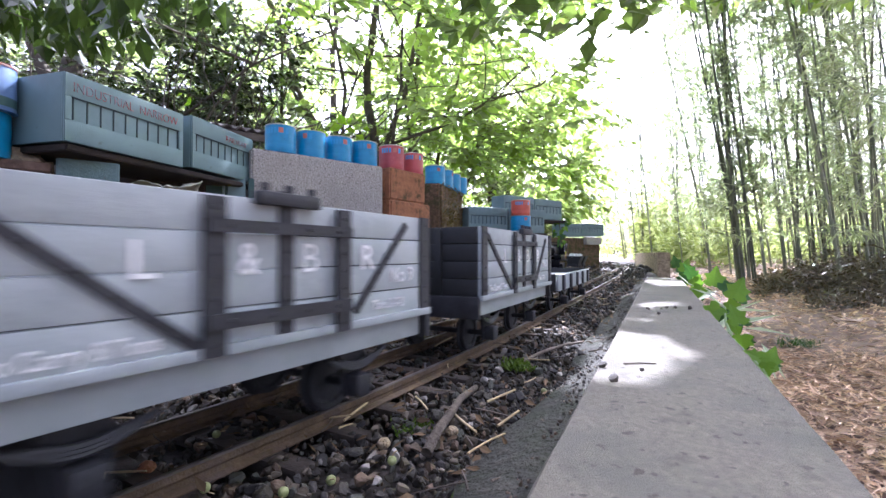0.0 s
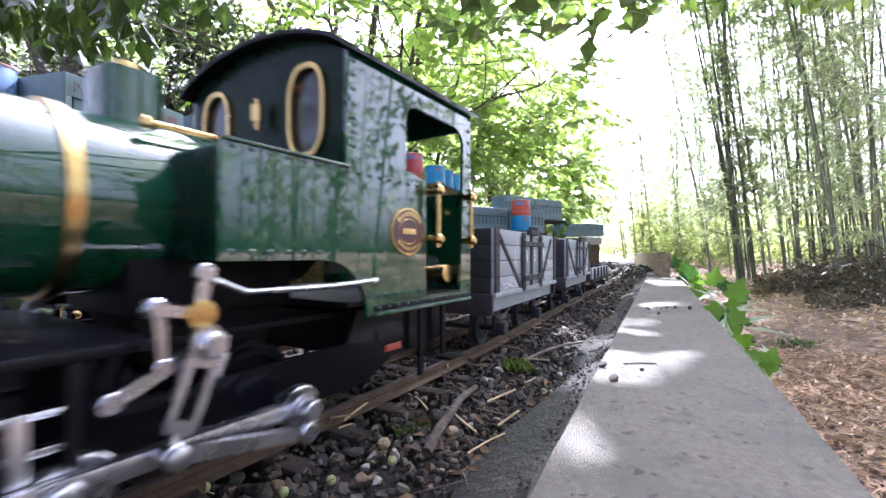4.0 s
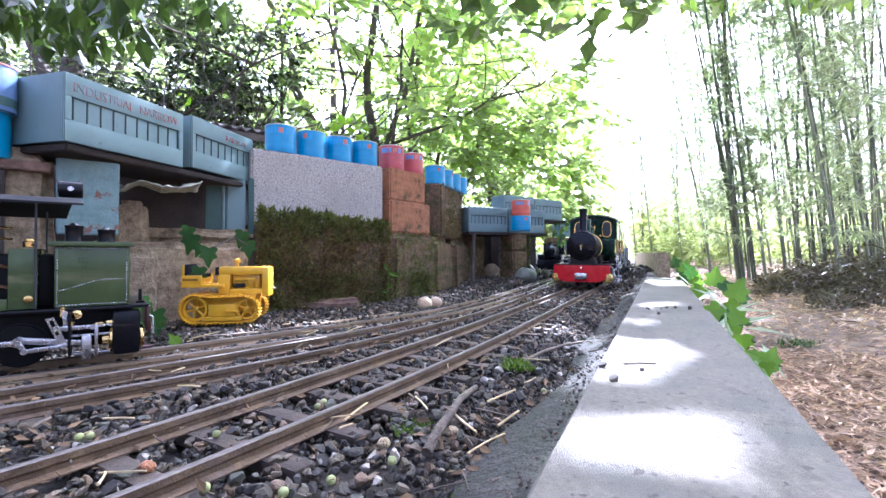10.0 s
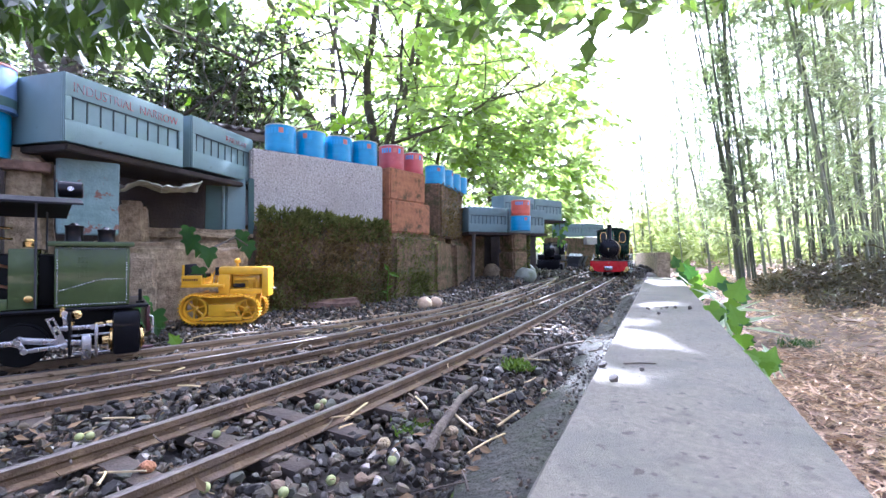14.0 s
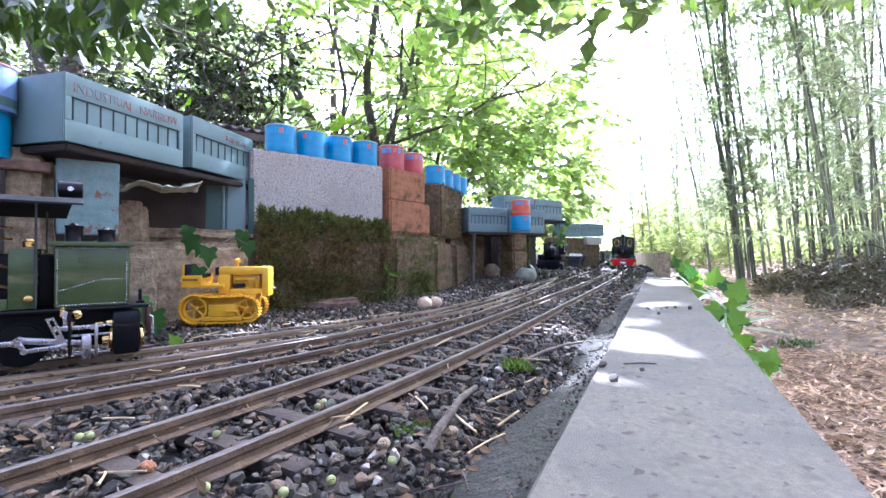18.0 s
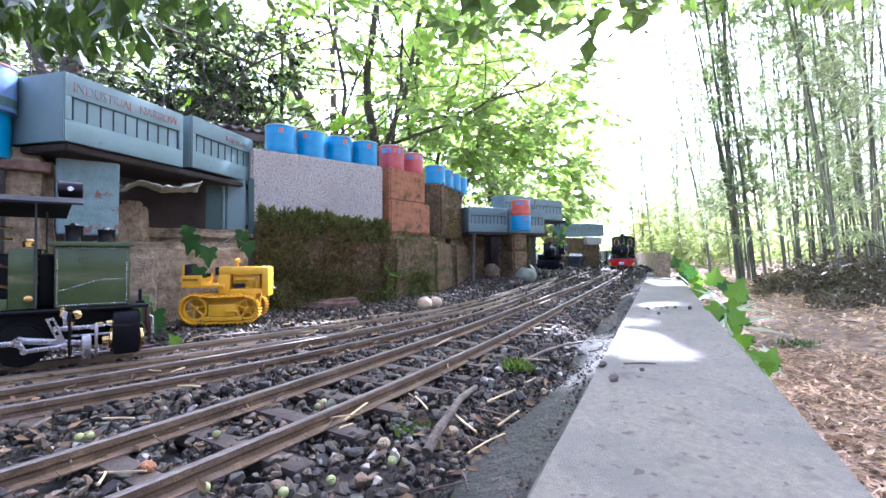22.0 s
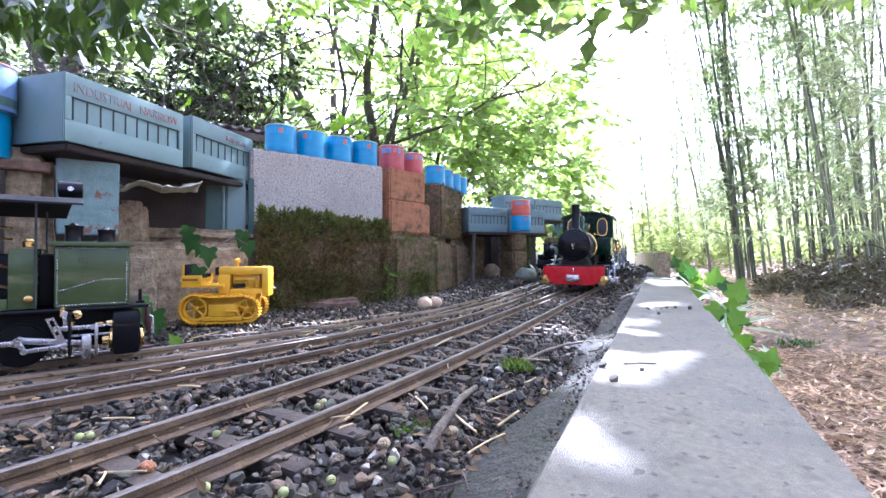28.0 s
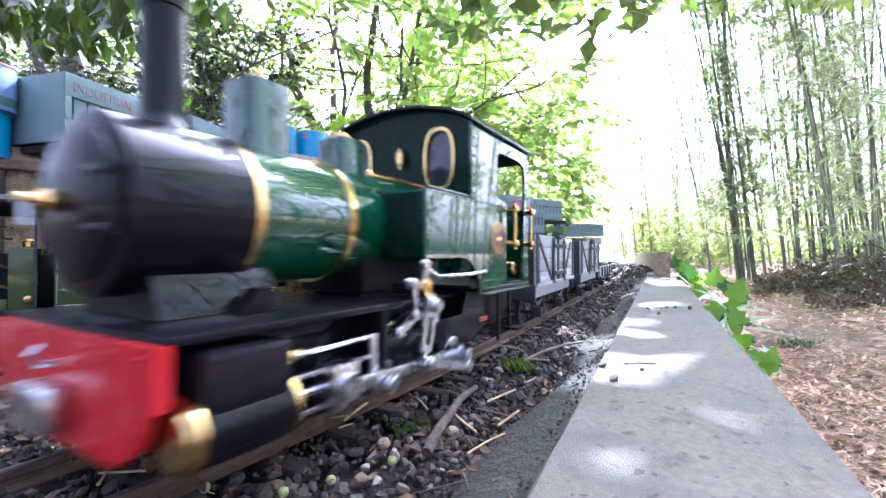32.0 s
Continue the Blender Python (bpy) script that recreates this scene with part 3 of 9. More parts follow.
def stone_into(k, p, size, r, flat=0.65, jag=0.38):
    e = Euler((r.uniform(0, 6.3), r.uniform(0, 6.3), r.uniform(0, 6.3))).to_matrix()
    s = Vector((size * r.uniform(0.75, 1.25), size * r.uniform(0.6, 1.0), size * r.uniform(flat - 0.15, flat + 0.2)))
    vs = []
    for v in ICO_V:
        w = v * (1 + r.uniform(-jag, jag))
        vs.append(p + e @ Vector((w.x * s.x, w.y * s.y, w.z * s.z)))
    k.add(vs, ICO_F)


_bm = bmesh.new()
bmesh.ops.create_icosphere(_bm, subdivisions=2, radius=1)
BALL_V = [v.co.copy() for v in _bm.verts]
BALL_F = [tuple(v.index for v in f.verts) for f in _bm.faces]
_bm.free()


def chunk_into(k, p, size, r):
    """A broken stone: a ball cut by a few random planes, with a rough skin."""
    cuts = [(Vector((r.gauss(0, 1), r.gauss(0, 1), r.gauss(0, 1))).normalized(), r.uniform(0.35, 0.72)) for _ in range(10)]
    e = Euler((r.uniform(-.5, .5), r.uniform(-.5, .5), r.uniform(0, 6.3))).to_matrix()
    s = Vector((size * r.uniform(0.9, 1.4), size * r.uniform(0.7, 1.05), size * r.uniform(0.6, 0.9)))
    off = Vector((r.uniform(0, 50), 0, 0))
    vs = []
    for v in BALL_V:
        w = v.copy()
        for n, d in cuts:
            h = w.dot(n) - d
            if h > 0:
                w = w - n * h
        w *= 1 + 0.07 * noise.noise(v * 3 + off)
        vs.append(p + e @ Vector((w.x * s.x, w.y * s.y, w.z * s.z)))
    k.add(vs, BALL_F)


def scatter_gravel():
    r = random.Random(11)
    fine, pale = Kit(), Kit()
    rails = []
    for line, g, s1 in ((MAIN, 0.045, 3.4), (LOOP, 0.036, 2.4), (SIDING, 0.036, 1.6)):
        for sgn in (-1, 1):
            pts = [line.at(s, sgn * g / 2)[0] for s in np.arange(-0.4, s1, 0.02)]
            rails.append(np.array([(p.x, p.y) for p in pts]))
    zones = [(-0.06, 0.30, 0.00215, 19000), (0.28, 0.55, 0.0023, 13000), (0.50, 0.95, 0.0028, 14000), (0.9, 1.5, 0.0040, 7500), (1.5, 3.2, 0.0062, 4800)]
    for a0, a1, size, count in zones:
        pts = np.array([(r.uniform(a0, a1), r.uniform(-0.50, -0.036 if a0 < 1.2 else 0.0)) for _ in range(count)])
        P = pts[:, :1] * np.array([[AX.x, AX.y]]) + pts[:, 1:] * np.array([[NX.x, NX.y]])
        near = np.full(len(P), 9.0)
        for line_pts in rails:
            for seg in range(0, len(line_pts), 40):
                d = np.linalg.norm(P[:, None, :] - line_pts[None, seg:seg + 40, :], axis=2).min(1)
                near = np.minimum(near, d)
        for (a, q), (x, y), d in zip(pts, P, near):
            sz = size * (0.45 + 1.25 * r.random() ** 2.4)
            edge = smooth(-0.075, -0.04, q) * smooth(1.3, 1.15, a)
            if d < sz * 1.2 + 0.0032 or r.random() < edge * 0.75:
                continue
            z = -0.0127 + sz * 0.5 + r.random() * 0.005 - edge * 0.0045
            z = min(z, -0.001 - sz * 0.35) if d < 0.011 else z + bank(a, q)
            (chunk_into if a < 0.3 and sz > 0.0022 else stone_into)(pale if r.random() < 0.04 else fine, Vector((x, y, z)), sz, r)
    # grit on the mortar
    for _ in range(4200):
        a, q = 0.02 + 0.88 * r.random() ** 1.5, -0.0315 - 0.04 * r.random() ** 0.7
        w = smooth(-0.030, -0.062, q)
        stone_into(fine if r.random() < 0.96 else pale, kq(a, q, 0.0 - 0.0115 * w), r.uniform(0.0003, 0.0011), r)
    # a few proud stones lie on the bed
    for _ in range(230):
        a, q = r.uniform(0.03, 0.6), r.uniform(-0.30, -0.05)
        p = kq(a, q)
        if min(np.linalg.norm(l - np.array([p.x, p.y]), axis=1).min() for l in rails) > 0.013:
            chunk_into(fine, p + Vector((0, 0, -0.006)), r.uniform(0.0026, 0.0044), r)
    tagged(part("ballast", fine, "gravel", smooth=0), "loose dark grey crushed stone ballast", "gravel", kind="stuff")
    tagged(part("pale_pebbles", pale, "pale_gravel", smooth=0), "pale pebbles strewn through the ballast", "gravel", kind="stuff")


scatter_gravel()


# ---- retaining wall, blocks and planters ----
def rough_block(lx, ly, lz, seed, bevel=0.004, rough=0.0015, cuts=5):
    """A stone or block with rounded, uneven faces; from the origin along +x, back along +y, up +z."""
    bm = bmesh.new()
    bmesh.ops.create_cube(bm, size=1)
    for v in bm.verts:
        v.co = Vector(((v.co.x + .5) * lx, (v.co.y + .5) * ly, (v.co.z + .5) * lz))
    bmesh.ops.bevel(bm, geom=bm.edges[:], offset=bevel, segments=3, affect="EDGES")
    bmesh.ops.subdivide_edges(bm, edges=[e for e in bm.edges if e.calc_length() > 0.02], cuts=cuts, use_grid_fill=True)
    for v in bm.verts:
        v.co += noise.noise_vector(v.co * 28 + Vector((seed * 7.7, seed, 0))) * rough + noise.noise_vector(v.co * 110 + Vector((seed, 3, 0))) * rough * 0.4
    return Kit().bm(bm)


WALL = thing("wall_left", "dry stacked wall of concrete block, bricks and mossy stones", "wall", kind="structure")
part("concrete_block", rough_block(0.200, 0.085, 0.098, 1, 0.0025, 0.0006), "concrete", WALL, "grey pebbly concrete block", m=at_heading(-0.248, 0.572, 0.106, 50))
part("mossy_block", rough_block(0.197, 0.10, 0.122, 2, 0.008, 0.003), "old_brick", WALL, "dark stone block overgrown with moss", m=at_heading(-0.232, 0.552, -0.016, 50))
part("brick", rough_block(0.092, 0.075, 0.0525, 3, 0.0022, 0.0007), "brick", WALL, "clean orange brick", m=at_heading(-0.0855, 0.716, 0.1545, 36))
part("brick", rough_block(0.104, 0.075, 0.0535, 4, 0.0026, 0.0009), "brick", WALL, "orange brick stained with moss", m=at_heading(-0.0835, 0.708, 0.1005, 36))
part("stone", rough_block(0.125, 0.09, 0.116, 5, 0.010, 0.003), "old_brick", WALL, m=at_heading(-0.080, 0.700, -0.016, 34))
part("brick", rough_block(0.170, 0.075, 0.107, 6, 0.0045, 0.0016), "old_brick", WALL, "tall brown brick with moss", m=at_heading(-0.004, 0.868, 0.0985, 17))
part("stone", rough_block(0.105, 0.09, 0.114, 7, 0.012, 0.003), "old_brick", WALL, m=at_heading(-0.014, 0.838, -0.016, 20))
part("stone", rough_block(0.120, 0.09, 0.112, 9, 0.012, 0.003), "old_brick", WALL, m=at_heading(0.026, 0.942, -0.016, 17))
# filling behind, keeps light from shining through
part("backing", rough_block(0.62, 0.10, 0.19, 10, 0.004, 0.002), "old_brick", WALL, m=at_heading(-0.290, 0.665, -0.02, 40))


def planter(length, height=0.057, depth=0.05, ribs=10, label="blue-grey ribbed planter box on a shelf", group="ribbed planters"):
    t = thing("planter_box", label, "planter", group=group)
    w = 0.0022
    part("front_panel", Kit().box((0, 0, 0), (length, w, height), 0.0007), "planter", t)
    part("back_panel", Kit().box((0, depth - w, 0), (length, depth, height), 0.0007), "planter", t)
    for x in (0.0, length - w):
        part("end_panel", Kit().box((x, w, 0.0003), (x + w, depth - w, height - 0.0004), 0.0005), "planter", t)
    part("base", Kit().box((w, w, 0.001), (length - w, depth - w, 0.004)), "planter", t)
    part("soil", Kit().box((w, w, 0.004), (length - w, depth - w, height - 0.012)), "soil", t)
    part("top_rail", Kit().box((0.0005, -0.0012, height * 0.66), (length - 0.0005, 0.0, height - 0.0004), 0.0004), "planter", t)
    part("bottom_rail", Kit().box((0.0005, -0.0012, 0.0004), (length - 0.0005, 0.0, height * 0.32), 0.0004), "planter", t)
    for x in (0.0005, length - 0.0055):
        part("stile", Kit().box((x, -0.0012, height * 0.32), (x + 0.005, 0.0, height * 0.66), 0.0003), "planter", t)
    x0, x1 = 0.0058, length - 0.0058
    # groove and slots are dark strips on the face, their shade painted
    part("shadow_groove", Kit().box((x0, -0.0014, height * 0.645), (x1, -0.00045, height * 0.664)), "slot", t, "dark strip painting the groove's shadow")
    for i in range(ribs):
        x = x0 + 0.0012 + (x1 - x0 - 0.0024) * i / (ribs - 1)
        part("slot", Kit().box((x - 0.00055, -0.0007, height * 0.33), (x + 0.00055, -0.00015, height * 0.645)), "slot", t)
    return t


def span(x0, y0, x1, y1, z):
    return at_heading(x0, y0, z, math.degrees(math.atan2(x1 - x0, y1 - y0))), math.hypot(x1 - x0, y1 - y0)


m1, l1 = span(-0.307, 0.357, -0.277, 0.470, 0.1575)
p1 = planter(l1, depth=0.072, label="weathered blue-grey ribbed planter box lettered in red")
p1.matrix_basis = m1
m2, l2 = span(-0.274, 0.481, -0.254, 0.588, 0.1605)
p2 = planter(l2, depth=0.068, ribs=9, label="weathered blue-grey ribbed planter box with faded lettering")
p2.matrix_basis = m2


def lettering(owner, text, x, z, height, squeeze):
    me = letters(text, height, 0.0004, 0.040)
    me.transform(Matrix.Translation((x, -0.0013, z)) @ Matrix.Rotation(radians(90), 4, "X") @ Matrix.Diagonal((squeeze, 1, 1, 1)))
    me.materials.append(MAT["lettering"])
    o = new("lettering", me)
    o.parent = owner


lettering(p1, "INDUSTRIAL  NARROW", 0.0060, 0.0420, 0.0088, 0.80)
lettering(p2, "RAILWAY", 0.054, 0.0420, 0.0072, 0.95)

m3, l3 = span(0.0574, 1.00, 0.2516, 1.09, 0.1165)
pa = planter(l3 / 2 - 0.003, label="blue-grey ribbed planter box on the far shed")
pa.matrix_basis = m3
copy_thing(pa, m3 @ Matrix.Translation((l3 / 2, 0, 0)))
m4, l4 = span(0.161, 1.17, 0.35, 1.30, 0.1655)
pb = planter(l4 / 2 - 0.003, ribs=8, label="blue-grey ribbed planter box raised above the far shed")
pb.matrix_basis = m4
copy_thing(pb, m4 @ Matrix.Translation((l4 / 2, 0, -0.002)))
m5, l5 = span(0.515, 1.95, 0.757, 2.08, 0.1445)
pc = planter(l5 / 2 - 0.003, ribs=8, label="blue-grey ribbed planter box, sunlit at the far end")
pc.matrix_basis = m5
copy_thing(pc, m5 @ Matrix.Translation((l5 / 2, 0, 0.003)))

# near shed: a dark shelf on a tin-clad pier and a stone back wall
shed = thing("shed", "dark open-fronted shelf shed of board, stone and flaking tin", "shed", kind="structure")
mS = at_heading(-0.313, 0.335, 0, 14.5)
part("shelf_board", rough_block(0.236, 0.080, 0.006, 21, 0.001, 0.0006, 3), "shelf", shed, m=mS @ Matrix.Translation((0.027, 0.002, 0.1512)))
part("tin_panel", rough_block(0.044, 0.004, 0.066, 22, 0.001, 0.0007), "rusty_blue", shed, "flaking blue tin with rust", m=at_heading(-0.331, 0.378, 0.083, 50))
part("pier_stone", rough_block(0.075, 0.06, 0.10, 23, 0.008, 0.003), "stone", shed, m=at_heading(-0.395, 0.335, 0.055, 50))
part("pier_stone", rough_block(0.120, 0.06, 0.070, 24, 0.008, 0.003), "stone", shed, m=at_heading(-0.385, 0.348, -0.016, 50))
part("back_wall", rough_block(0.150, 0.05, 0.094, 25, 0.006, 0.003), "stone", shed, m=at_heading(-0.352, 0.436, -0.016, 55))
part("stone_ledge", rough_block(0.125, 0.04, 0.016, 26, 0.006, 0.003), "stone", shed, m=at_heading(-0.345, 0.492, 0.079, 60))
part("dark_board", rough_block(0.108, 0.004, 0.062, 27, 0.001, 0.0004), "dark_green_board", shed, "dark green board with ring handles", m=at_heading(-0.352, 0.515, 0.093, 62))
part("pier_stone", rough_block(0.030, 0.04, 0.140, 34, 0.006, 0.003), "stone", shed, m=at_heading(-0.349, 0.468, -0.016, 60))
part("box_side", rough_block(0.022, 0.010, 0.072, 28, 0.001, 0.0005), "planter", shed, m=at_heading(-0.272, 0.556, 0.090, 60))
part("post", rough_block(0.007, 0.007, 0.075, 29, 0.0008, 0.0004), "dark_green_board", shed, m=at_heading(-0.249, 0.566, 0.088, 60))
crease = Kit()
nu, nv = 26, 12
for i in range(nu + 1):
    for j in range(nv + 1):
        u, v = 0.078 * i / nu, 0.05 * j / nv
        sag = -0.012 * (1 - i / nu) ** 2 * (1 - j / nv)
        z = sag + 0.0085 * noise.noise(Vector((u * 42, v * 60, 1.5))) + 0.004 * abs(noise.noise(Vector((u * 120, v * 90, 4.0))))
        crease.v.append((u, v, z))
for i in range(nu):
    for j in range(nv):
        a = i * (nv + 1) + j
        crease.f.append((a, a + 1, a + nv + 2, a + nv + 1))
sheet_ = part("crumpled_sheet", crease, "canvas", shed, "crumpled pale sheet under the shelf", smooth=25, m=at_heading(-0.322, 0.43, 0.140, 55))
sheet_.modifiers.new("thick", "SOLIDIFY").thickness = 0.0006
# dark sheet added behind the shelf in place of the inner shade
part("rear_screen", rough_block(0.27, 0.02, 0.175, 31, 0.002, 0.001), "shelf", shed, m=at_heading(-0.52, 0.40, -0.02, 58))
part("rusty_edge", rough_block(0.003, 0.004, 0.070, 35, 0.0008, 0.0005), "rusty_blue", shed, m=at_heading(-0.2755, 0.5525, 0.091, 60))
for u, v in ((0.033, 0.022), (0.060, 0.031)):
    ring = [(u + 0.0022 * math.cos(a), -0.0016, v + 0.0034 * math.sin(a)) for a in np.linspace(-1.3, 1.9, 10)]
    part("ring_handle", Kit().tube(ring, 0.0005, 6), "copper_pipe", shed, "small rusty ring handle", m=at_heading(-0.352, 0.515, 0.093, 62))
lean = thing("lean_to_roof", "dark corrugated roof sheet behind the planters", "roof sheet", at_heading(-0.445, 0.70, 0.0, 52))
cor = Kit()
for i in range(61):
    x = 0.24 * i / 60
    for y, z in ((0.0, 0.283), (0.14, 0.318)):
        for dz in (0, 0.003):
            cor.v.append((x, y, z + dz + 0.003 * math.cos(i * 1.3)))
for i in range(60):
    a = i * 4
    cor.f += [(a, a + 2, a + 6, a + 4), (a + 1, a + 5, a + 7, a + 3), (a, a + 4, a + 5, a + 1), (a + 2, a + 3, a + 7, a + 6)]
part("roof_sheet", cor, "shelf", lean, smooth=60)
part("fascia", Kit().box((0, 0.002, 0.268), (0.24, 0.008, 0.281), 0.001), "bark", lean)
for x in (0.02, 0.21):
    part("roof_post", Kit().box((x, 0.03, -0.01), (x + 0.012, 0.042, 0.288), 0.001), "bark", lean)
    part("roof_post", Kit().box((x, 0.12, -0.01), (x + 0.012, 0.132, 0.310), 0.001), "bark", lean)
part("hanging_cord", Kit().tube([(0.222, -0.002, 0.300), (0.221, -0.002, 0.275), (0.223, -0.002, 0.25), (0.2225, -0.002, 0.232)], 0.0022, 6), "canvas", lean, "pale frayed hanging cord")
rubble = at_heading(-0.281, 0.392, -0.012, 52)
tagged(part("slate", rough_block(0.026, 0.010, 0.078, 33, 0.004, 0.004), "stone", smooth=50, m=rubble), "upright buff stone leaning on the shed wall", "stone")

# far shed
far = thing("shed", "dark far shed with brick pier under planters", "shed", kind="structure")
# dark back wall stands for the far shed's shaded inside
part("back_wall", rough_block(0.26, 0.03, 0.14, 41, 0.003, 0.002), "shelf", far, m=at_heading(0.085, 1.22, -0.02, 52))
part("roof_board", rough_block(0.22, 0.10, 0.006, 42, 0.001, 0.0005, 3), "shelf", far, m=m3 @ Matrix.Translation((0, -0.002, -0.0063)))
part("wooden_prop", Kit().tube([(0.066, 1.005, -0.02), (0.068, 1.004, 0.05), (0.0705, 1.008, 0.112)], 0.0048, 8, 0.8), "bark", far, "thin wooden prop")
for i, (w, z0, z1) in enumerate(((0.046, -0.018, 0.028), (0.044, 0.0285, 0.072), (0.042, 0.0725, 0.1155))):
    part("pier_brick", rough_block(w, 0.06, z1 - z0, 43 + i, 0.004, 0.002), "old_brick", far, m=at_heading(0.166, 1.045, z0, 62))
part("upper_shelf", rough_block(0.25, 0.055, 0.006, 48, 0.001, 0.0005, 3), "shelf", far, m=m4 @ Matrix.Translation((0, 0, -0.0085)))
# another dark sheet for the shade under the upper planters
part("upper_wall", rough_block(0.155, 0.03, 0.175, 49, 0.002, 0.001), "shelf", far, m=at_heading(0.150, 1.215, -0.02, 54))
end = thing("shed", "dark wall and grey box under the last planters", "shed", kind="structure")
part("wall_face", rough_block(0.30, 0.05, 0.158, 51, 0.004, 0.002), "old_brick", end, m=m5 @ Matrix.Translation((-0.04, 0.012, -0.1645)))
part("grey_box", rough_block(0.10, 0.02, 0.034, 52, 0.002, 0.001), "concrete", end, m=m5 @ Matrix.Translation((0.15, -0.01, -0.036)))

# ---- tins ----
def tin(body, label, r=0.0205, h=0.042, print_mat="tin_print", twist=0.0, group="painted tins"):
    t = thing("tin", label, "tin can", group=group)
    prof = [(0.0012, r * 0.985), (0.002, r), (h * 0.3, r), (h * 0.31, r * 0.995), (h * 0.34, r), (h - 0.002, r), (h - 0.0012, r * 0.985)]
    part("can_body", Kit().lathe((0, 0, 0), (0, 0, 1), prof, 32), body, t)
    for z in (0.0, h - 0.0014):
        part("rim", Kit().lathe((0, 0, z), (0, 0, 1), [(0, r * 0.97), (0.0004, r * 1.03), (0.0011, r * 1.03), (0.0015, r * 0.97)], 32), "tin_rim" if z else body, t)
    part("lid", Kit().lathe((0, 0, h - 0.0020), (0, 0, 1), [(0, r * 0.95), (0.0006, r * 0.95)], 32), body, t)
    # faded print: a small flame mark and bars
    def patch(a0, a1, z0, z1, mat, nm, lab=""):
        k = Kit()
        n = 6
        for i in range(n + 1):
            a = a0 + (a1 - a0) * i / n + twist
            for z in (z0, z1):
                k.v.append(((r + 0.0002) * math.cos(a), (r + 0.0002) * math.sin(a), z))
        for i in range(n):
            k.f.append((2 * i, 2 * i + 2, 2 * i + 3, 2 * i + 1))
        part(nm, k, mat, t, lab, smooth=60)
    patch(-1.35, -1.05, h * 0.68, h * 0.86, print_mat, "print_mark", "faded red mark")
    for i in range(4):
        patch(-2.3 + i * 0.22, -2.16 + i * 0.22, h * 0.66, h * 0.86, "tin_print_pale", "print_bar")
    patch(-0.9, -0.7, h * 0.66, h * 0.86, "tin_print_pale", "print_bar")
    return t


tops = ((-0.2267, 0.617, 0.0), (-0.1935, 0.648, -0.5), (-0.1600, 0.678, 0.35), (-0.1255, 0.706, 0.15))
blue = None
for x, y, tw in tops:
    if blue is None:
        blue = tin("tin_blue", "bright blue tin can on the concrete block", h=0.0385)
        blue.matrix_basis = Matrix.Translation((x, y, 0.2042))
    else:
        copy_thing(blue, Matrix.Translation((x, y, 0.2042)) @ Matrix.Rotation(tw, 4, "Z"))
for i in range(4):
    copy_thing(blue, Matrix.Translation((-0.016 + 0.0175 * i, 0.905 + 0.046 * i, 0.2055)) @ Matrix.Rotation(i * 0.8, 4, "Z"))["label"] = "bright blue tin can on a brown brick"
red = tin("tin_red", "dull red tin can on an orange brick", 0.0212, 0.040)
red.matrix_basis = Matrix.Translation((-0.0875, 0.752, 0.2072))
red2 = tin("tin_red", "small dull red tin can on an orange brick", 0.0182, 0.037)
red2.matrix_basis = Matrix.Translation((-0.0535, 0.792, 0.2072))
fb = tin("tin_blue", "blue tin can carrying a red one on the far pier", 0.0225, 0.034)
fb.matrix_basis = Matrix.Translation((0.176, 1.005, 0.118))
fr_ = tin("tin_orange", "upturned orange-red tin stacked on a blue one", 0.0212, 0.035)
fr_.matrix_basis = Matrix.Translation((0.176, 1.005, 0.1522))
nb = tin("tin_blue", "bright blue tin at the shed corner", 0.020, 0.038)
nb.matrix_basis = Matrix.Translation((-0.3745, 0.355, 0.1435))
nc = tin("tin_blue_pale", "pale blue tin with dark band stacked on another", 0.020, 0.040, "tin_print_pale")
nc.matrix_basis = Matrix.Translation((-0.3682, 0.355, 0.1805)) @ Matrix.Scale(0.93, 4)
part("dark_band", Kit().lathe((0, 0, 0.004), (0, 0, 1), [(0, 0.0203), (0.008, 0.0203)], 32, False), "dark_green_board", nc)
part("dark_lip", Kit().lathe((0, 0, 0.0385), (0, 0, 1), [(0, 0.0204), (0.0018, 0.0204)], 32, False), "tin_orange", nc)
plank = part("plank", rough_block(0.09, 0.05, 0.008, 61, 0.001, 0.0006, 3), "log", smooth=50, m=at_heading(-0.402, 0.318, 0.1350, 50))
tagged(plank, "reddish-brown plank under the stacked tins", "plank")
part("plank_post", rough_block(0.03, 0.03, 0.0805, 62, 0.002, 0.001), "shelf", plank, m=plank.matrix_basis.inverted() @ at_heading(-0.375, 0.335, 0.0545, 50))


# ---- the green locomotive: +x is its front, +y its left side, rail heads at z = 0 ----
def sheet_yz(x):
    return lambda a, b, d: (x - d, a, b)


def sheet_xz(y, sgn=1):
    return lambda a, b, d: (-a, y - sgn * d, b)


def rivets_along(k, pts, r, axis, seg=6):
    for p in pts:
        p = Vector(p)
        k.lathe(p, p + axis, [(0, r), (r * 0.55, r * 0.75), (r * 0.8, r * 0.2)], seg)


RIVET = {}


def rivet_parts(parent, pts, r, axis, mat):
    """One rivet head after another along a seam; they share their mesh."""
    key = (r, tuple(axis), mat)
    if key not in RIVET:
        me = Kit().lathe((0, 0, 0), axis, [(0, r), (r * 0.55, r * 0.75), (r * 0.8, r * 0.2)], 8).mesh("rivet", 60)
        me.materials.append(MAT[mat])
        RIVET[key] = me
    for p in pts:
        part("rivet", RIVET[key], mat, parent, m=Matrix.Translation(p))


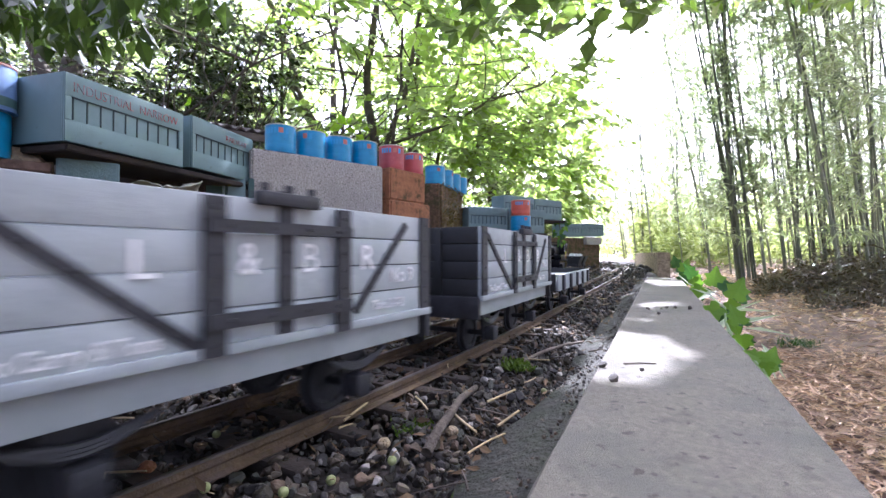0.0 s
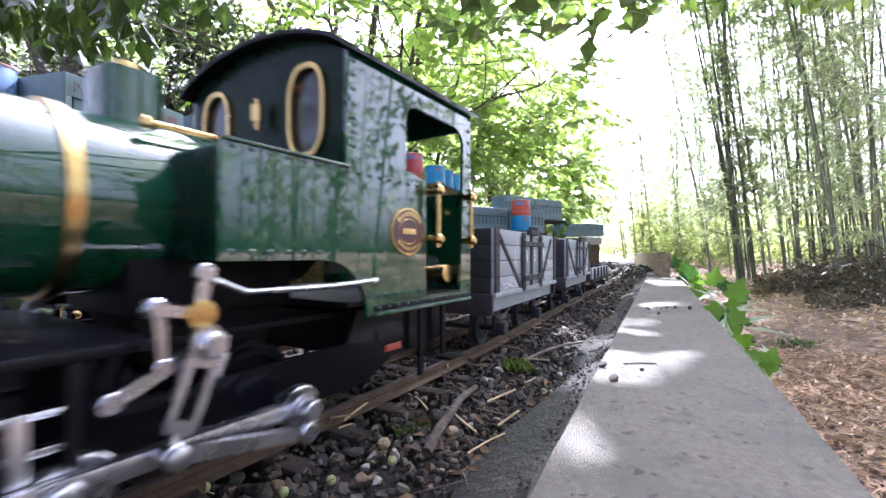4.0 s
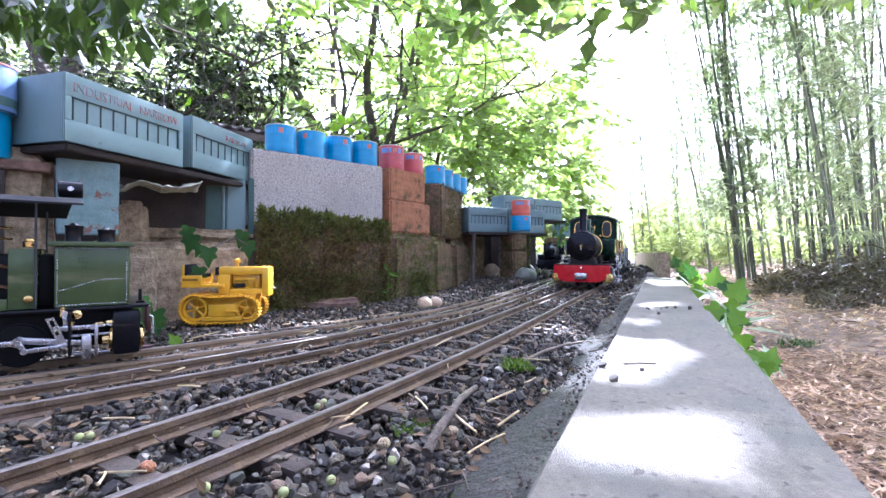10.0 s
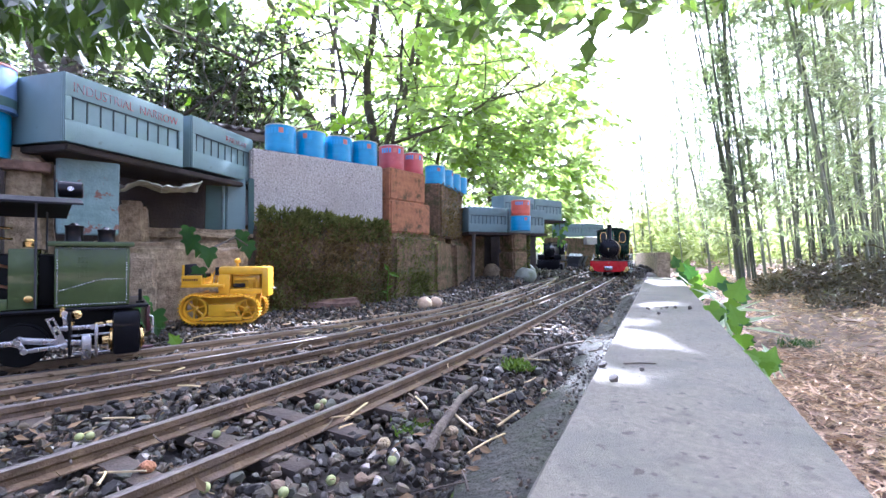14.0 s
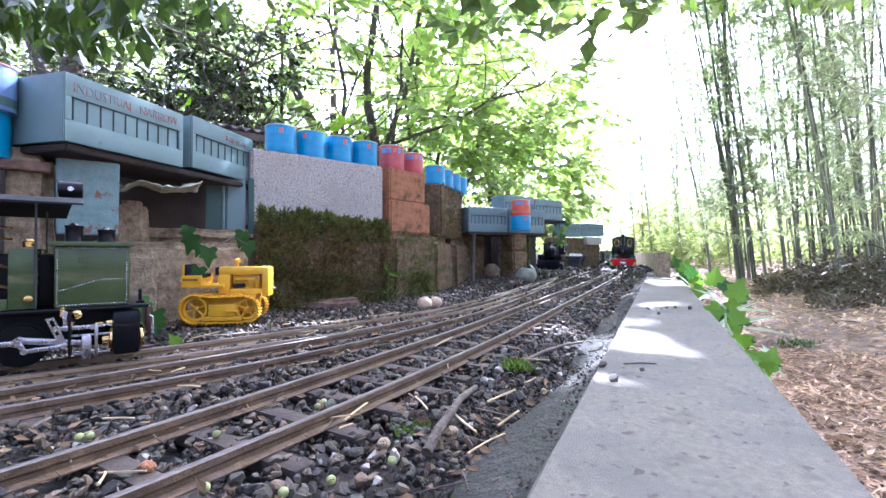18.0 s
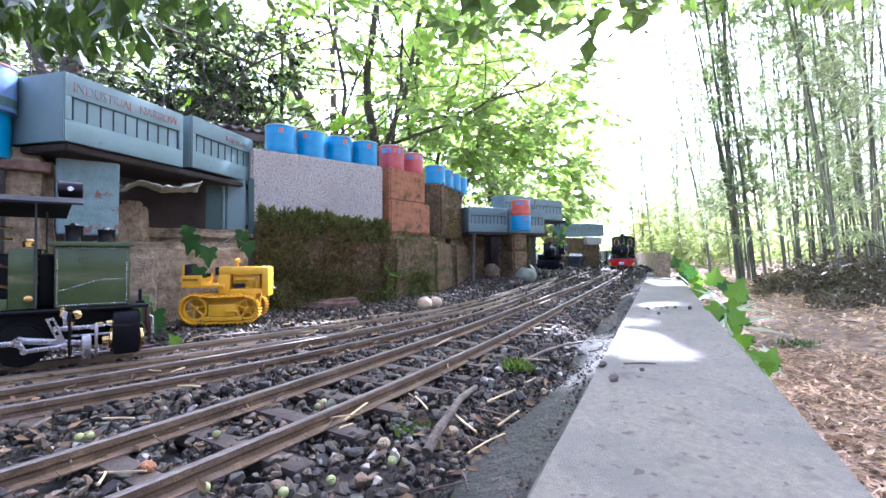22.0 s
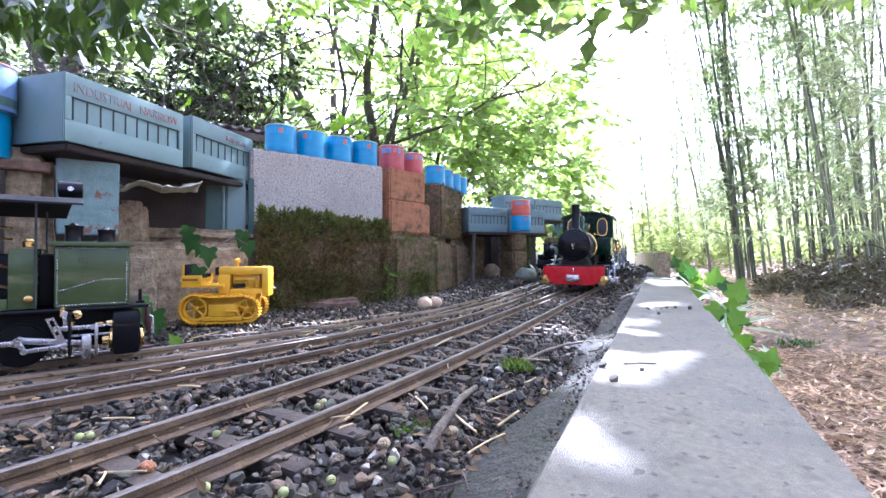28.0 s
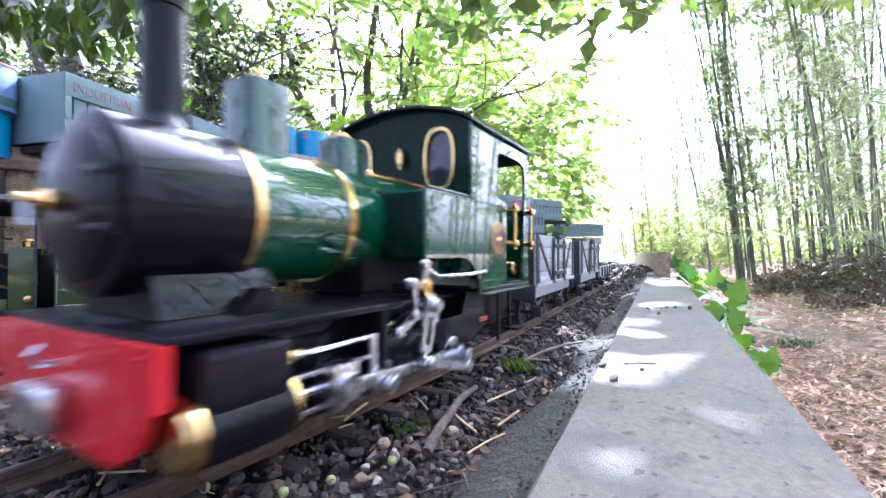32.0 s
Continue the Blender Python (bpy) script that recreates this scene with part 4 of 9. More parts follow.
def arc_roof(u0, u1, half, z_edge, z_mid, thick, seg=18):
    k = Kit()
    n = seg + 1
    for u in (u0, u1):
        for t in (0.0, thick):
            for i in range(n):
                y = -half + 2 * half * i / seg
                c = 1 - (y / half) ** 2
                k.v.append((-u, y, z_edge + (z_mid - z_edge) * (c ** 0.8) + t))
    for i in range(seg):
        a, b, c, d = i, n + i, 2 * n + i, 3 * n + i
        k.f += [(a, a + 1, c + 1, c), (b, d, d + 1, b + 1), (a, b, b + 1, a + 1), (c, c + 1, d + 1, d)]
    k.f += [(0, 2 * n, 3 * n, n), (seg, n + seg, 3 * n + seg, 2 * n + seg)]
    return k


def bar_kit(a, b, y1, y2, w, boss):
    """A flat bar from (x, z) a to b between the planes y1 and y2, with a round boss at both ends."""
    a, b = Vector((a[0], 0, a[1])), Vector((b[0], 0, b[1]))
    d = (b - a).normalized()
    n = Vector((-d.z, 0, d.x)) * w / 2
    k = Kit()
    vs = [p + q + Vector((0, y, 0)) for y in (y1, y2) for p, q in ((a, n), (b, n * 0.85), (b, -n * 0.85), (a, -n))]
    k.add(vs, [(3, 2, 1, 0), (4, 5, 6, 7), (0, 1, 5, 4), (1, 2, 6, 5), (2, 3, 7, 6), (3, 0, 4, 7)])
    for p in (a, b):
        k.lathe(p + Vector((0, y1 - 0.0006, 0)), p + Vector((0, y1 + 1, 0)), [(0, boss * 0.85), (0.0004, boss), (y2 - y1 + 0.0008, boss), (y2 - y1 + 0.0012, boss * 0.85)], 18)
    return k


def build_loco():
    L = thing("steam_locomotive", "glossy green model steam locomotive with brass fittings and red buffer beam", "locomotive")
    # chassis
    part("footplate", Kit().box((-0.104, -0.0505, 0.0435), (-0.003, 0.0505, 0.0462), 0.0006), "black", L)
    part("footplate", Kit().box((-0.257, -0.0505, 0.0435), (-0.180, 0.0505, 0.0462), 0.0006), "black", L)
    frame_k = [(0.006, 0.0425), (0.006, 0.020), (0.02, 0.012), (0.19, 0.012), (0.210, 0.020), (0.250, 0.022), (0.250, 0.0425), (0.186, 0.0425), (0.180, 0.0300), (0.108, 0.0285), (0.100, 0.0425)]
    for y in (-0.034, 0.036):
        part("frame_plate", Kit().plate(frame_k, 0.002, sheet_xz(y)), "black", L)
    part("frame_stretcher", Kit().box((-0.070, -0.033, 0.022), (-0.03, 0.033, 0.040)), "matt_black", L)
    part("frame_stretcher", Kit().box((-0.225, -0.033, 0.022), (-0.190, 0.033, 0.040)), "matt_black", L)
    for y in (-0.030, 0.030):
        part("frame_rail", Kit().box((-0.185, y - 0.001, 0.0405), (-0.100, y + 0.001, 0.0425), 0.0003), "matt_black", L)
    part("ash_pan", Kit().plate([(0.112, 0.047), (0.165, 0.047), (0.156, 0.030), (0.121, 0.030)], 0.030, sheet_xz(0.015)), "matt_black", L)
    # buffer beam with its cut-outs
    o = [(-0.0555, 0.0455), (-0.0555, 0.0290), (-0.049, 0.0285)]
    o += [(-0.0485 + 0.011 * (1 - math.cos(t)), 0.0265 - 0.0125 * math.sin(t)) for t in np.linspace(0, math.pi / 2, 7)]
    o += [(-0.036, 0.0115)]
    o += [(-a, b) for a, b in o[::-1]]
    beam = part("buffer_beam", Kit().plate([(a * 0.93, 0.0285 + (b - 0.0285) * 0.93) for a, b in o], 0.0035, sheet_yz(-0.0010)), "red", L, "bright red buffer beam")
    part("coupling_pocket", Kit().box((-0.0010, -0.0115, 0.0180), (0.0075, 0.0115, 0.0302), 0.0026), "steel", beam, "rounded steel centre buffer")
    part("hook", Kit().tube([(-0.0010, 0.001, 0.035), (0.0035, 0.001, 0.0355), (0.0053, 0.001, 0.0385), (0.0033, 0.001, 0.0405)], 0.0012, 8), "steel", beam)
    rivet_parts(beam, [(-0.0010, y, 0.0412) for y in (-0.045, -0.03, -0.018, 0.018, 0.03, 0.045)], 0.0009, Vector((1, 0, 0)), "red")
    # smokebox and boiler
    zc = 0.0812
    A, B = Vector((-0.006, 0, zc)), Vector((-0.2, 0, zc))
    sb = part("smokebox", Kit().lathe(A, B, [(0, 0.0262), (0.0012, 0.0282), (0.004, 0.0286), (0.0395, 0.0286)], 48), "black", L, "satin black smokebox")
    door = part("smokebox_door", Kit().lathe(A, A + Vector((1, 0, 0)), [(-0.0005, 0.0238), (0.0016, 0.0235), (0.0036, 0.0190), (0.0048, 0.0110), (0.0052, 0.0)], 40, False), "black", sb)
    rivet_parts(sb, [(-0.0064, 0.0262 * math.cos(2 * math.pi * i / 16), zc + 0.0262 * math.sin(2 * math.pi * i / 16)) for i in range(16)], 0.0007, Vector((1, 0, 0)), "black")
    part("door_dart", Kit().lathe((0.0, 0, zc), (1, 0, zc), [(0, 0.0032), (0.002, 0.0034), (0.0045, 0.0018), (0.008, 0.0016)], 16), "brass", sb, "brass door handle")
    part("handle_bar", Kit().rod((0.0065, 0.0, zc + 0.001), (0.0065, 0.0012, zc - 0.0075), 0.001), "steel", sb)
    for z in (0.008, -0.008):
        part("hinge_strap", Kit().box((-0.0045, 0.006, zc + z - 0.0011), (-0.0018, 0.0245, zc + z + 0.0011), 0.0004), "black", sb)
    part("hinge_pin", Kit().rod((-0.004, 0.0248, zc - 0.0100), (-0.004, 0.0248, zc + 0.0100), 0.0009), "black", sb)
    saddle = [(-0.024, 0.0465), (-0.0205, 0.056), (-0.0165, 0.064), (0.0165, 0.064), (0.0205, 0.056), (0.024, 0.0465)]
    part("saddle", Kit().plate(saddle, 0.042, sheet_yz(-0.016)), "black", L)
    for y in (-1, 1):
        part("steam_pipe_cover", Kit().plate([(0.036, 0.0463), (0.043, 0.0545), (0.050, 0.0545), (0.050, 0.0463)], 0.006, sheet_xz(y * 0.029 + 0.003)), "black", L)
    part("boiler", Kit().lathe((-0.0455, 0, zc), (-1, 0, zc), [(0, 0.0272), (0.120, 0.0272)], 48), "green", L, "gloss green boiler barrel")
    for u in (0.0450, 0.0925):
        part("boiler_band", Kit().lathe((-u, 0, zc), (-1, 0, zc), [(0, 0.0274), (0.0003, 0.0284), (0.0040, 0.0284), (0.0043, 0.0274)], 48), "brass", L, "polished brass band")
    part("firebox_skirt", Kit().box((-0.165, -0.022, 0.047), (-0.108, 0.022, 0.066), 0.003), "matt_black", L)
    # chimney, dome, valve box
    chim = part("chimney", Kit().lathe((-0.029, 0, 0.105), (-0.029, 0, 1), [(0, 0.0125), (0.0035, 0.0105), (0.006, 0.0085), (0.009, 0.0071), (0.038, 0.0069), (0.044, 0.0070), (0.0445, 0.0077), (0.0485, 0.0077), (0.049, 0.0068), (0.046, 0.0054), (0.044, 0.0)], 32, False), "black", L, "tall satin black chimney")
    dome = part("dome", Kit().plate(oval(0.0665, 0, 0.0105, 0.0100, 32, 5.0), 0.031, lambda a, b, d: (-a, b, 0.1035 + d)), "green", L, "square green dome casing")
    part("dome_edge", Kit().plate(oval(0.0665, 0, 0.0100, 0.0095, 32, 5.0), 0.0012, lambda a, b, d: (-a, b, 0.1345 + d)), "green", dome)
    part("safety_valve", Kit().lathe((-0.0665, 0, 0.1355), (-0.0665, 0, 1), [(0, 0.0042), (0.0015, 0.0042), (0.002, 0.0028), (0.005, 0.0026), (0.0055, 0.0012), (0.0075, 0.001)], 16), "brass", dome, "brass safety valve")
    vb = part("valve_box", Kit().plate(oval(0.116, 0, 0.0085, 0.0092, 24, 6.0), 0.020, lambda a, b, d: (-a, b, 0.1035 + d)), "green", L)
    part("filler_cap", Kit().lathe((-0.116, 0, 0.1235), (-0.116, 0, 1), [(0, 0.0062), (0.002, 0.0062), (0.0025, 0.004), (0.004, 0.0036)], 20), "brass", vb, "brass filler cap")
    for y in (-1, 1):
        rail_ = part("handrail", Kit().rod((-0.112, y * 0.021, 0.1045), (-0.164, y * 0.021, 0.1045), 0.0011, seg=10), "brass", L, "brass boiler handrail")
        part("handrail_knob", Kit().lathe((-0.113, y * 0.021, 0.1025), (-0.113, y * 0.021, 1), [(0, 0.001), (0.001, 0.0019), (0.003, 0.0019), (0.004, 0.0006)], 12), "brass", rail_)
    # side tanks and cab side sheets, one outline each side with an open doorway
    low = [(0.1545 + 0.022 * math.sin(t), 0.0640 - 0.022 * (1 - math.cos(t))) for t in np.linspace(0, math.pi / 2, 8)]
    outer = [(0.118, 0.0975), (0.118, 0.0640)] + low + [(0.180, 0.0425), (0.2572, 0.0425), (0.2572, 0.1395), (0.1655, 0.1395), (0.1655, 0.0975)]
    hole = [(0.2005, 0.1015), (0.2155, 0.0985), (0.2155, 0.0475), (0.2465, 0.0475), (0.2498, 0.118)]
    hole += [(0.2498 - 0.012 * (1 - math.cos(t)), 0.1215 + 0.0085 * math.sin(t)) for t in np.linspace(0, math.pi / 2, 6)]
    hole += [(0.2085 - 0.008 * math.sin(t), 0.1225 + 0.0075 * math.cos(t)) for t in np.linspace(0, math.pi / 2, 6)]
    for sgn in (1, -1):
        y = sgn * 0.0500
        side = part("cab_side", Kit().plate(outer, 0.0016, sheet_xz(y, sgn), [hole]), "green", L, "gloss green side sheet")
        ax = Vector((0, sgn, 0))
        pts = [(-u, y, 0.0958) for u in np.arange(0.1215, 0.212, 0.0062)] + [(-u, y, 0.0665) for u in np.arange(0.1215, 0.158, 0.0062)]
        pts += [(-u, y, 0.0500) for u in np.arange(0.182, 0.214, 0.0055)] + [(-0.1685, y, z) for z in np.arange(0.100, 0.137, 0.0052)]
        pts += [(-u, y, 0.0450) for u in np.arange(0.183, 0.257, 0.0062)] + [(-0.2550, y, z) for z in np.arange(0.05, 0.138, 0.0062)]
        rivet_parts(side, pts, 0.0010, ax, "green")
        part("bead", Kit().box((-0.2565, min(y, y + sgn * 0.0012), 0.0420), (-0.180, max(y, y + sgn * 0.0012), 0.0434), 0.0004), "green", side)
        part("top_bead", Kit().box((-0.166, min(y, y + sgn * 0.001), 0.0968), (-0.118, max(y, y + sgn * 0.001), 0.0980), 0.0004), "green", side)
        part("tank_top", Kit().box((-0.165, min(sgn * 0.022, sgn * 0.0484), 0.0952), (-0.1196, max(sgn * 0.022, sgn * 0.0484), 0.0966), 0.0003), "green", L)
        # tank fronts: shade put into the green
        part("tank_front", Kit().box((-0.1194, min(sgn * 0.022, sgn * 0.0484), 0.0642), (-0.1182, max(sgn * 0.022, sgn * 0.0484), 0.0952), 0.0003), "green_shaded", L)
        part("tank_floor", Kit().box((-0.165, min(sgn * 0.022, sgn * 0.0484), 0.0642), (-0.1196, max(sgn * 0.022, sgn * 0.0484), 0.0652)), "matt_black", L)
        # nameplate: brass oval, maroon ground, bars where the lettering is
        def plate_at(a, b, d, y=y, sgn=sgn):
            return (-a, y + sgn * d, b)
        npl = part("nameplate", Kit().plate(oval(0.2015, 0.0755, 0.0116, 0.0100, 36), 0.0008, plate_at), "brass", L, "oval brass works plate with maroon ground")
        g1 = lambda a, b, d: (-a, y + sgn * (0.0008 + d), b)
        part("plate_ground", Kit().plate(oval(0.2015, 0.0755, 0.0108, 0.0092, 36), 0.0002, g1, [oval(0.2015, 0.0755, 0.0068, 0.0056, 28)[::-1]]), "maroon", npl)
        part("plate_centre", Kit().plate(oval(0.2015, 0.0755, 0.0062, 0.0050, 28), 0.0002, g1), "maroon", npl)
        for i in range(7):
            for up in (1, -1):
                t = math.pi / 2 * up + (i - 3) * 0.30
                c_, s_ = 0.2015 + 0.0090 * math.cos(t), 0.0755 + 0.0075 * math.sin(t)
                part("letter_bar", Kit().box((-c_ - 0.0006, min(y + sgn * 0.001, y + sgn * 0.0012), s_ - 0.001), (-c_ + 0.0006, max(y + sgn * 0.001, y + sgn * 0.0012), s_ + 0.001)), "brass", npl)
        part("letter_bar", Kit().box((-0.2060, min(y + sgn * 0.001, y + sgn * 0.0012), 0.0743), (-0.1970, max(y + sgn * 0.001, y + sgn * 0.0012), 0.0767)), "brass", npl)
        # doorway handrails
        for u in (0.2180, 0.2490):
            h = part("cab_handrail", Kit().rod((-u, sgn * 0.0550, 0.0690), (-u, sgn * 0.0550, 0.0985), 0.0012, seg=10), "brass", L, "brass cab handrail")
            for z in (0.0728, 0.0950):
                part("handrail_knob", Kit().lathe((-u, sgn * 0.0500, z), (-u, sgn, z), [(0, 0.0019), (0.002, 0.0016), (0.0035, 0.0016), (0.0040, 0.0024), (0.0062, 0.0024), (0.0075, 0.0014)], 12), "brass", h)
        part("cab_step", Kit().box((-0.252, min(sgn * 0.040, sgn * 0.049), 0.013), (-0.238, max(sgn * 0.040, sgn * 0.049), 0.0145), 0.0004), "matt_black", L)
        part("step_hanger", Kit().box((-0.2465, min(sgn * 0.0395, sgn * 0.041), 0.013), (-0.2435, max(sgn * 0.0395, sgn * 0.041), 0.0436)), "matt_black", L)
        part("step_hanger", Kit().box((-0.2265, min(sgn * 0.0395, sgn * 0.041), 0.008), (-0.2235, max(sgn * 0.0395, sgn * 0.041), 0.0436)), "matt_black", L)
    # cab front with oval spectacle windows, in the shade-darkened green
    top = [(y, 0.1395 + 0.0115 * (1 - (y / 0.0484) ** 2) ** 0.8) for y in np.linspace(0.0484, -0.0484, 17)]
    front = [(-0.0484, 0.0640), (0.0484, 0.0640)] + top
    wins = [oval(s * 0.0295, 0.1205, 0.0088, 0.0165, 28, 2.8) for s in (1, -1)]
    part("cab_front", Kit().plate(front, 0.0015, sheet_yz(-0.1655), wins), "green_shaded", L, "green cab front with its shade in the colour")
    for s in (1, -1):
        w = part("spectacle_window", Kit().plate(oval(s * 0.0295, 0.1205, 0.0088, 0.0165, 28, 2.8), 0.0005, sheet_yz(-0.1664)), "glass", L)
        part("window_rim", Kit().plate(oval(s * 0.0295, 0.1205, 0.0104, 0.0181, 32, 2.7), 0.0016, sheet_yz(-0.1638), [oval(s * 0.0295, 0.1205, 0.0084, 0.0161, 28, 2.8)]), "brass", w, "polished brass window rim")
    part("whistle", Kit().lathe((-0.1615, 0.004, 0.116), (-0.1615, 0.004, 1), [(0, 0.0010), (0.003, 0.0012), (0.0032, 0.0024), (0.0100, 0.0024), (0.0105, 0.0010), (0.0125, 0.0012)], 14), "brass", L, "brass whistle")
    rear = [(-0.0484, 0.0470), (0.0484, 0.0470), (0.0484, 0.0980), (-0.0484, 0.0980)]
    part("cab_rear", Kit().plate(rear, 0.0015, sheet_yz(-0.2555)), "green", L)
    backtop = [(-0.0484, 0.131), (0.0484, 0.131)] + top
    part("cab_rear_top", Kit().plate(backtop, 0.0015, sheet_yz(-0.2555)), "green", L)
    part("cab_roof", arc_roof(0.1595, 0.2630, 0.0525, 0.1388, 0.1515, 0.0016), "black", L, "dark curved cab roof")
    part("cab_floor", Kit().box((-0.2552, -0.0482, 0.0465), (-0.168, 0.0482, 0.0482)), "matt_black", L)
    part("backhead", Kit().lathe((-0.168, 0, 0.0812), (-1, 0, 0.0812), [(0, 0.0275), (0.010, 0.0275), (0.012, 0.025)], 32), "matt_black", L)
    for y, z in ((0.006, 0.098), (-0.010, 0.095), (0.013, 0.085)):
        part("cab_gauge", Kit().lathe((-0.180, y, z), (-1, y, z), [(0, 0.0042), (0.003, 0.0042), (0.0035, 0.0032)], 14), "brass", L)
    part("gas_valve", Kit().lathe((-0.2415, 0.0330, 0.0560), (-0.2415, 1, 0.0560), [(0, 0.0040), (0.006, 0.0040), (0.0062, 0.0048), (0.0125, 0.0048), (0.013, 0.0044)], 20), "brass", L, "brass control knob")
    part("reverser", Kit().box((-0.236, 0.018, 0.048), (-0.226, 0.030, 0.085), 0.002), "matt_black", L)
    # rear buffer beam and drawgear
    rb = part("rear_beam", Kit().box((-0.2612, -0.022, 0.0185), (-0.2578, 0.022, 0.0430), 0.0008), "red", L, "red rear buffer beam")
    part("rear_buffer", Kit().lathe((-0.2612, 0.0, 0.0275), (-1, 0.0, 0.0275), [(0, 0.0062), (0.006, 0.0056), (0.011, 0.0056), (0.0112, 0.0092), (0.0150, 0.0088)], 24), "steel", rb, "steel rear buffer")
    part("burner_end", Kit().box((-0.214, 0.0362, 0.0225), (-0.203, 0.0372, 0.0255), 0.0003), "tin_orange", L, "orange burner end under the cab")
    # cylinders and outside motion
    for sgn in (1, -1):
        y0 = sgn * 0.0465
        cy = part("cylinder", Kit().box((-0.0385, min(sgn * 0.0365, sgn * 0.0545), 0.0125), (-0.0105, max(sgn * 0.0365, sgn * 0.0545), 0.0415), 0.0030), "black", L, "glossy black cylinder block")
        part("cylinder_barrel", Kit().lathe((-0.0105, y0, 0.0205), (-1, y0, 0.0205), [(0, 0.0096), (0.0280, 0.0096)], 28), "black", cy)
        part("cylinder_cover", Kit().lathe((-0.0108, y0, 0.0205), (1, y0, 0.0205), [(0, 0.0100), (0.0020, 0.0100), (0.0026, 0.0086), (0.0042, 0.0078), (0.0046, 0.0)], 28, False), "brass", cy, "polished brass cylinder cover")
        part("cylinder_cover", Kit().lathe((-0.0384, y0, 0.0205), (-1, y0, 0.0205), [(0, 0.0098), (0.0020, 0.0098), (0.0030, 0.0040), (0.0075, 0.0036)], 28), "brass", cy, "brass rear cover and gland")
        part("valve_chest_gland", Kit().lathe((-0.0384, sgn * 0.0465, 0.0340), (-1, sgn * 0.0465, 0.0340), [(0, 0.0034), (0.004, 0.0034), (0.006, 0.0022), (0.008, 0.0022)], 14), "brass", cy)
        for z in (0.0265, 0.0145):
            part("slide_bar", Kit().box((-0.0860, min(sgn * 0.0455, sgn * 0.0485), z - 0.0009), (-0.0410, max(sgn * 0.0455, sgn * 0.0485), z + 0.0009), 0.0003), "steel", L)
        part("motion_bracket", Kit().box((-0.0885, min(sgn * 0.036, sgn * 0.0505), 0.0125), (-0.0860, max(sgn * 0.036, sgn * 0.0505), 0.0435), 0.0004), "matt_black", L)
        part("valve_rod", Kit().rod((-0.043, sgn * 0.0478, 0.0340), (-0.088, sgn * 0.0478, 0.0340), 0.0011, seg=8), "steel", L)
        part("link_bracket", Kit().box((-0.1145, min(sgn * 0.038, sgn * 0.0535), 0.0480), (-0.1075, max(sgn * 0.038, sgn * 0.0535), 0.0530), 0.001), "black", L)
        part("reach_rod", Kit().tube([(-0.1120, sgn * 0.0530, 0.0605), (-0.1240, sgn * 0.0530, 0.0556), (-0.1560, sgn * 0.0530, 0.0553), (-0.1800, sgn * 0.0515, 0.0560)], 0.0010, 8), "steel", L, "thin bent steel reach rod")
        y1, y2 = sorted((sgn * 0.0530, sgn * 0.0548))
        arm = part("lifting_arm", bar_kit((-0.1120, 0.0612), (-0.1105, 0.0512), y1, y2, 0.0036, 0.0026), "steel", L, "steel lifting arm")
        part("arm_bush", Kit().lathe((-0.1105, sgn * 0.0540, 0.0512), (-0.1105, sgn * 9, 0.0512), [(0, 0.0036), (0.0022, 0.0036), (0.0024, 0.0018)], 18), "brass", arm, "brass bush")
        part("lifting_arm", bar_kit((-0.1105, 0.0512), (-0.1005, 0.0535), y1, y2, 0.0030, 0.0026), "steel", L)
        y3, y4 = sorted((sgn * 0.0550, sgn * 0.0562))
        part("lifting_link", bar_kit((-0.1005, 0.0535), (-0.1015, 0.0400), y3, y4, 0.0026, 0.0022), "steel", L)
        part("radius_rod", bar_kit((-0.0920, 0.0345), (-0.1110, 0.0430), y1, y2, 0.0034, 0.0024), "steel", L, "flat steel radius rod")
        part("combination_lever", Kit().box((-0.0795, min(sgn * 0.0510, sgn * 0.0528), 0.0130), (-0.0765, max(sgn * 0.0510, sgn * 0.0528), 0.0360), 0.0006), "steel", L)
    return L


LOCO = build_loco()
AXLES = (0.090, 0.148)
CRANK, WHEEL_R = 0.0075, 0.0165
ECC = (-0.0058, -0.0062)              # eccentric pin, beside the crank pin
LINK_PIN, LINK_ARM, ECC_ROD = (-0.111, 0.0440), 0.0248, 0.0385
